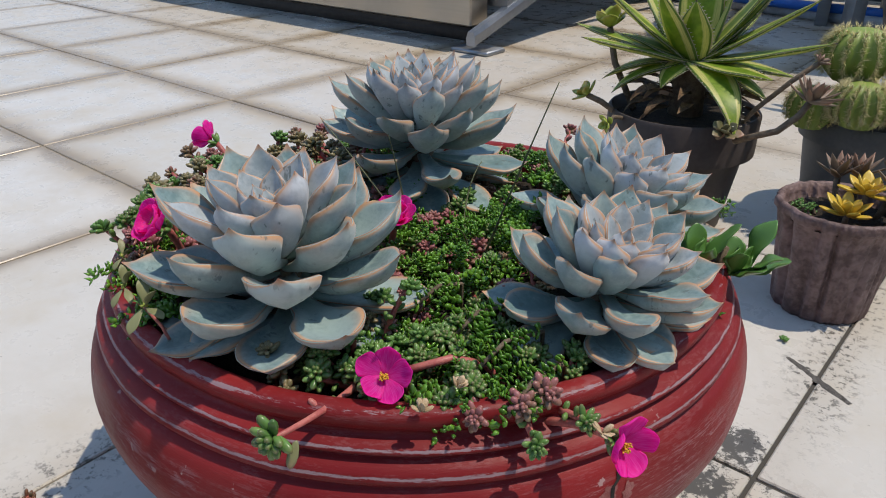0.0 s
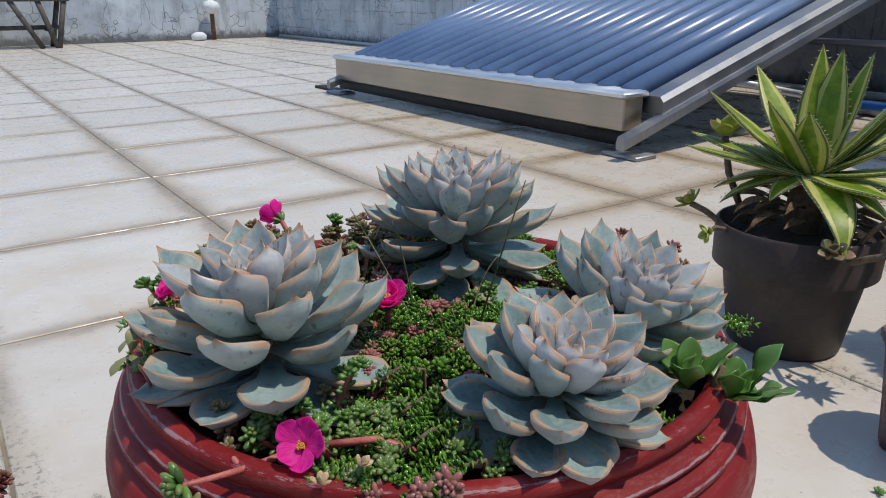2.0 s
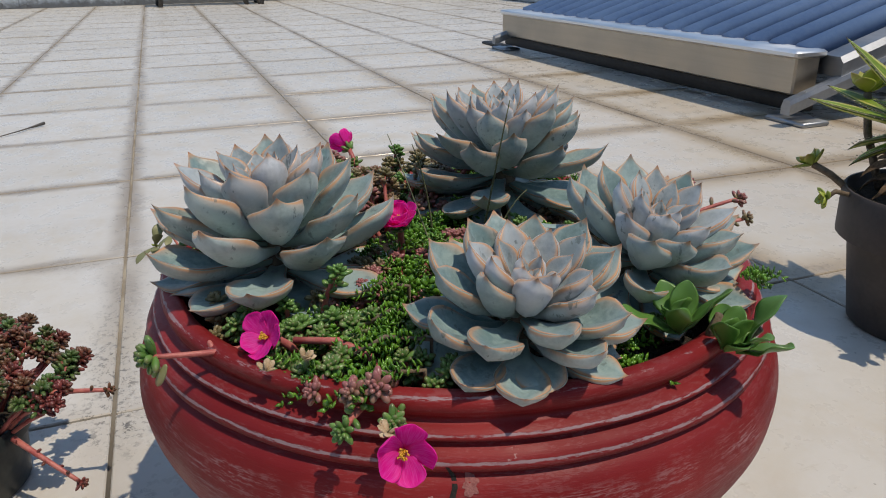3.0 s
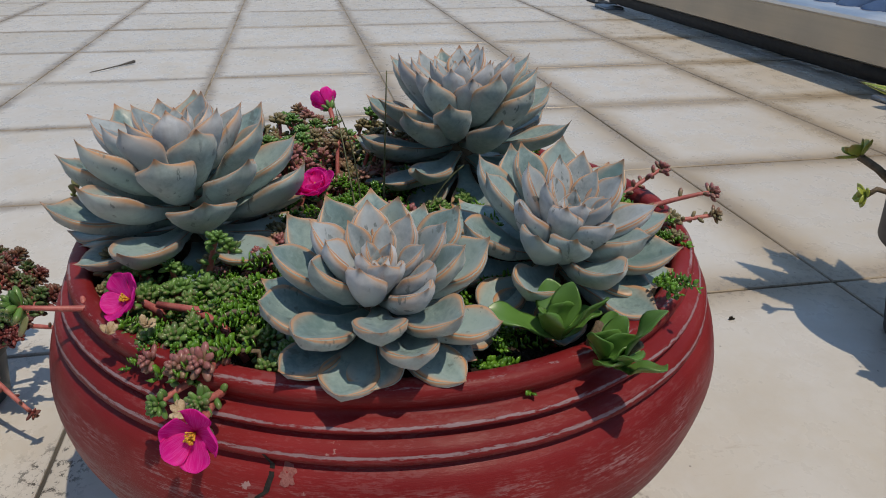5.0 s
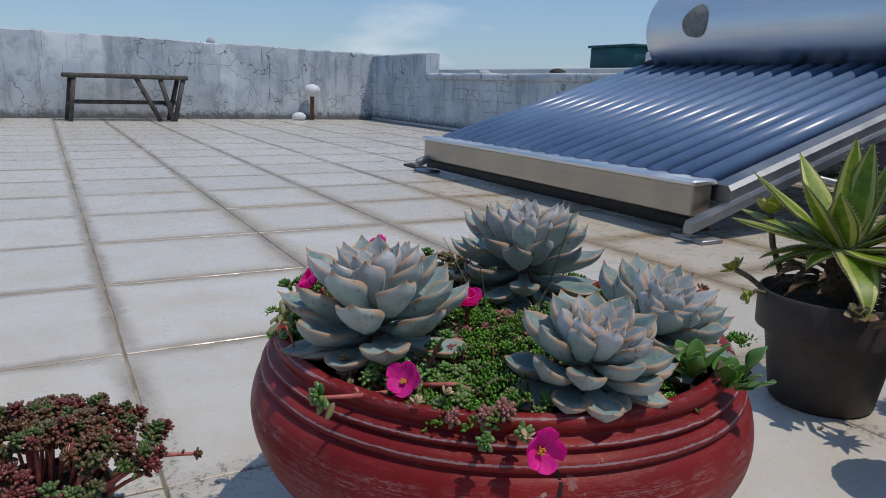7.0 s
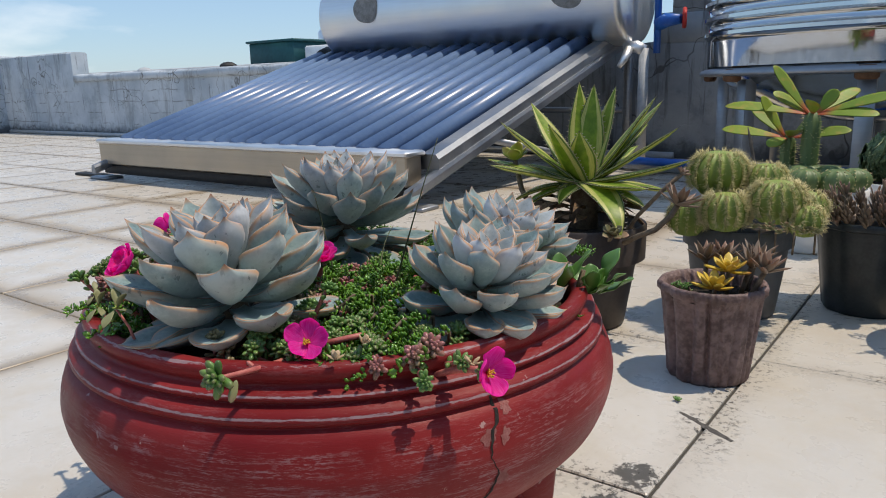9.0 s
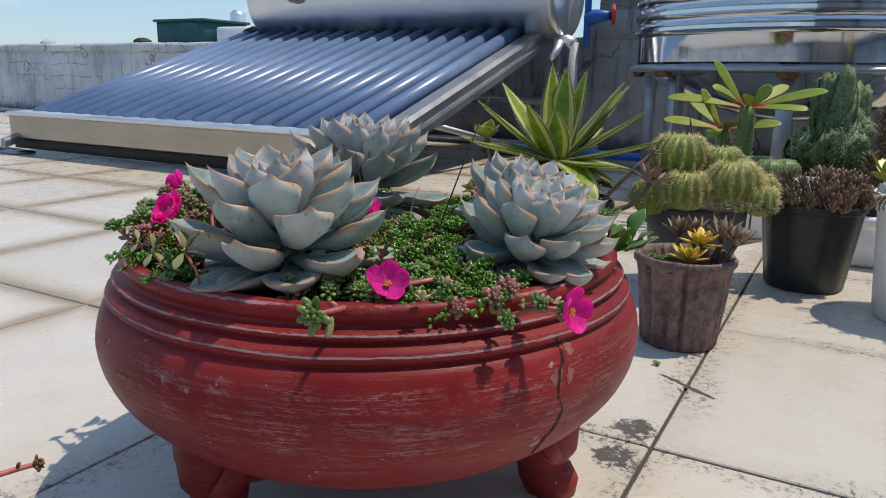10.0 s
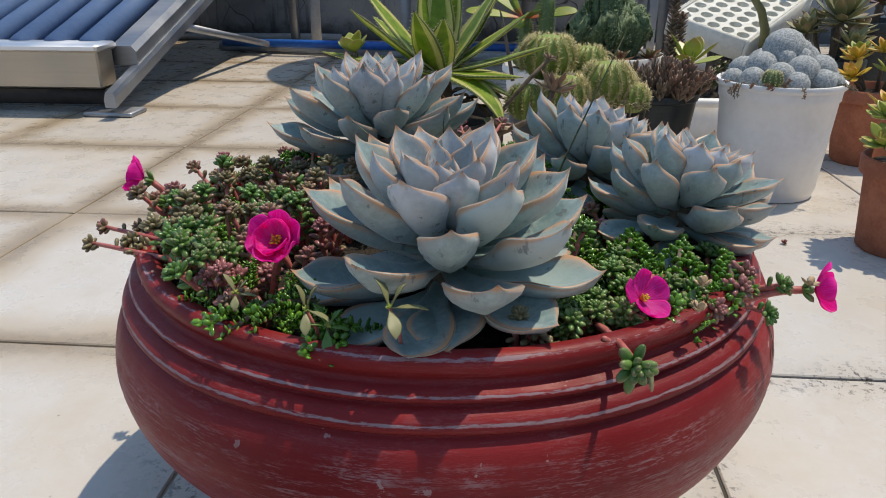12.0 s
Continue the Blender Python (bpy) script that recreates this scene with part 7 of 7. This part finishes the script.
for k, (dx, dy, dz) in enumerate(((0.05, 0.03, 0.045), (-0.055, 0.0, 0.05), (0.01, -0.055, 0.03), (-0.02, 0.05, 0.06))):
    stalk_rosette("rosette_plant", "grey-green toothed offset rosette in the dark pot", [(0.515 + dx * 0.5, 1.06 + dy * 0.5, 0.138), (0.515 + dx, 1.06 + dy, 0.15 + dz * 0.6), (0.515 + dx * 1.1, 1.06 + dy * 1.1, 0.15 + dz)], 0.005, PALE, 22, 0.05, 0.018, 300 + k, 85, 0)

# wine-red stonecrop in a black pot beside the bowl
SX, SY = -0.334, -0.503
potted("black_pot", "round black plastic pot overflowing with wine-red stonecrop", (SX, SY, 0), 0.046, 0.056, 0.060, BLACK_POT, 48, None, 0.004, 0.014, 0.9)
q = random.Random(47)
for k in range(64):
    a, r = q.uniform(0, 6.28), 0.084 * math.sqrt(q.uniform(0, 1))
    x, y = r * math.cos(a), r * math.sin(a)
    z = 0.070 + 0.042 * (1 - (r / 0.1) ** 2)
    ob = thing("red_stonecrop", "wine-red and green stonecrop shoot in the black pot", "succulent", (SX + x * 0.6, SY + y * 0.6, 0.058), "stonecrop shoots in the black pot")
    w = Vector((x * 6, y * 6, 0.9 + q.uniform(-0.2, 0.4)))
    p1 = Vector((x * 0.4, y * 0.4, z - 0.064))
    st = Build()
    st.tube([Vector((0, 0, -0.004)), p1 * 0.6, p1], 0.0018, 5)
    stem = part("stem", st, STEM_RED, ob)
    for j in range(3):
        lv, st = Build(), Build()
        sprig(lv, st, p1, w + Vector((q.uniform(-0.9, 0.9), q.uniform(-0.9, 0.9), q.uniform(-0.5, 0.3))), q.uniform(0.014, 0.026), 0.0092, q, 0.0, 14, 2.2, 0.0012)
        twig = part("branch", st, STEM_RED, stem)
        tagged(part("foliage", lv, SEDRED if q.random() < 0.66 else SEDGREEN, stem), "", "", "", "stuff")
for at, way in (((SX + 0.055, SY + 0.085, 0.085), (0.4, 0.9, 0.15)), ((SX + 0.070, SY + 0.075, 0.060), (0.7, 0.7, -0.3)), ((SX + 0.085, SY + 0.020, 0.080), (0.95, -0.1, 0.05)), ((SX + 0.090, SY + 0.000, 0.072), (1.0, -0.25, 0.1))):
    ob = thing("red_stonecrop", "stonecrop shoot trailing out of the black pot on a pink stem", "succulent", at, "stonecrop shoots in the black pot")
    lv, st = Build(), Build()
    q = random.Random(int(at[2] * 1000))
    t = sprig(lv, st, (-0.03, -0.025, 0), way, 0.062, 0.0068, q, 0.006, 14, 0.35, 0.0020)
    tagged(part("foliage", lv, SEDRED, part("stem", st, STEM_RED, ob)), "", "", "", "stuff")

# crumbs of plants on the tiles
for k, (x, y, s, m) in enumerate(((-0.043, 0.200, 0.006, JADE), (-0.035, -0.185, 0.009, SEDGREEN), (-0.048, -0.155, 0.007, SEDRED), (-0.285, -0.335, 0.010, SEDGREEN), (-0.165, -0.335, 0.010, SEDRED), (0.205, 0.335, 0.006, SEDRED), (-0.20, 0.325, 0.005, PALE), (-0.342, 0.218, 0.004, SOIL), (-0.105, -0.245, 0.010, SEDRED))):
    b = Build()
    q = random.Random(k)
    for j in range(7):
        b.blob((0, 0, s * 0.35), (q.uniform(-1, 1), q.uniform(-1, 1), q.uniform(0.0, 0.9)), s, s * 0.55, s * 0.45)
    o = part("fallen_sprig", b, m)
    o.location = (x, y, 0)
    tagged(o, "small fallen succulent sprig lying on the tiles", "plant debris")

# dark cross mark over a joint
b = Build()
q = random.Random(88)
rows = []
for i in range(15):
    f = i / 14
    w = 0.0050 * (0.5 + 0.5 * math.sin(math.pi * min(1, f * 1.05 + 0.02))) * q.uniform(0.7, 1.25)
    c = Vector((-0.031 + 0.063 * f + q.uniform(-0.0008, 0.0008), 0.176 - 0.037 * f, 0.0012))
    rows.append([c + Vector((-0.5 * w, -0.86 * w, -0.0010)), c, c + Vector((0.5 * w, 0.86 * w, -0.0010))])
b.loft(rows, None, False, False, False)
tagged(part("grime_streak", b, GRIME), "dark crusted grime streak across a tile joint", "grime")
# ---- floor tiles, last ----
def tile_mesh(w, d):
    b = Build()
    b.box((-w / 2, -d / 2, -0.006), (w / 2, d / 2, 0.0), 0.0012)
    me = b.mesh("tile", False)
    me.materials.append(TILE)
    return me


GAP = 0.0036


def joint(j):
    """Where the joint j across y lies; the first row past the bowl is narrower."""
    return j * STEP - (0.022 if j > 0 else 0.0)


tile_data = tile_mesh(STEP - GAP, STEP - GAP)
narrow_data = tile_mesh(STEP - GAP, STEP - 0.022 - GAP)
rest = Build()
ts = random.Random(4)
for i in range(-19, 7):
    for j in range(-6, 7):
        x0, x1, y0, y1 = max(i * STEP, XW), min((i + 1) * STEP, XE), max(joint(j), YS), min(joint(j + 1), YN)
        if x1 - x0 < 0.05 or y1 - y0 < 0.05:
            continue
        whole = x1 - x0 > STEP - 0.001 and y1 - y0 > STEP - 0.023
        dz = ts.uniform(-0.0006, 0.0006)
        if whole and -14 <= i <= 3:
            o = new("tile", narrow_data if j == 0 else tile_data)
            o.parent = floor
            o.matrix_basis = pose((x0 + x1) / 2, (y0 + y1) / 2, dz, ts.uniform(-0.05, 0.05), ts.uniform(-0.05, 0.05), 0)
        else:
            rest.box((x0 + GAP / 2, y0 + GAP / 2, -0.006 + dz), (x1 - GAP / 2, y1 - GAP / 2, dz), 0.0012)
o = part("outer_tiles", rest, TILE, floor, "", False)
tagged(o, "", "", "", "stuff")
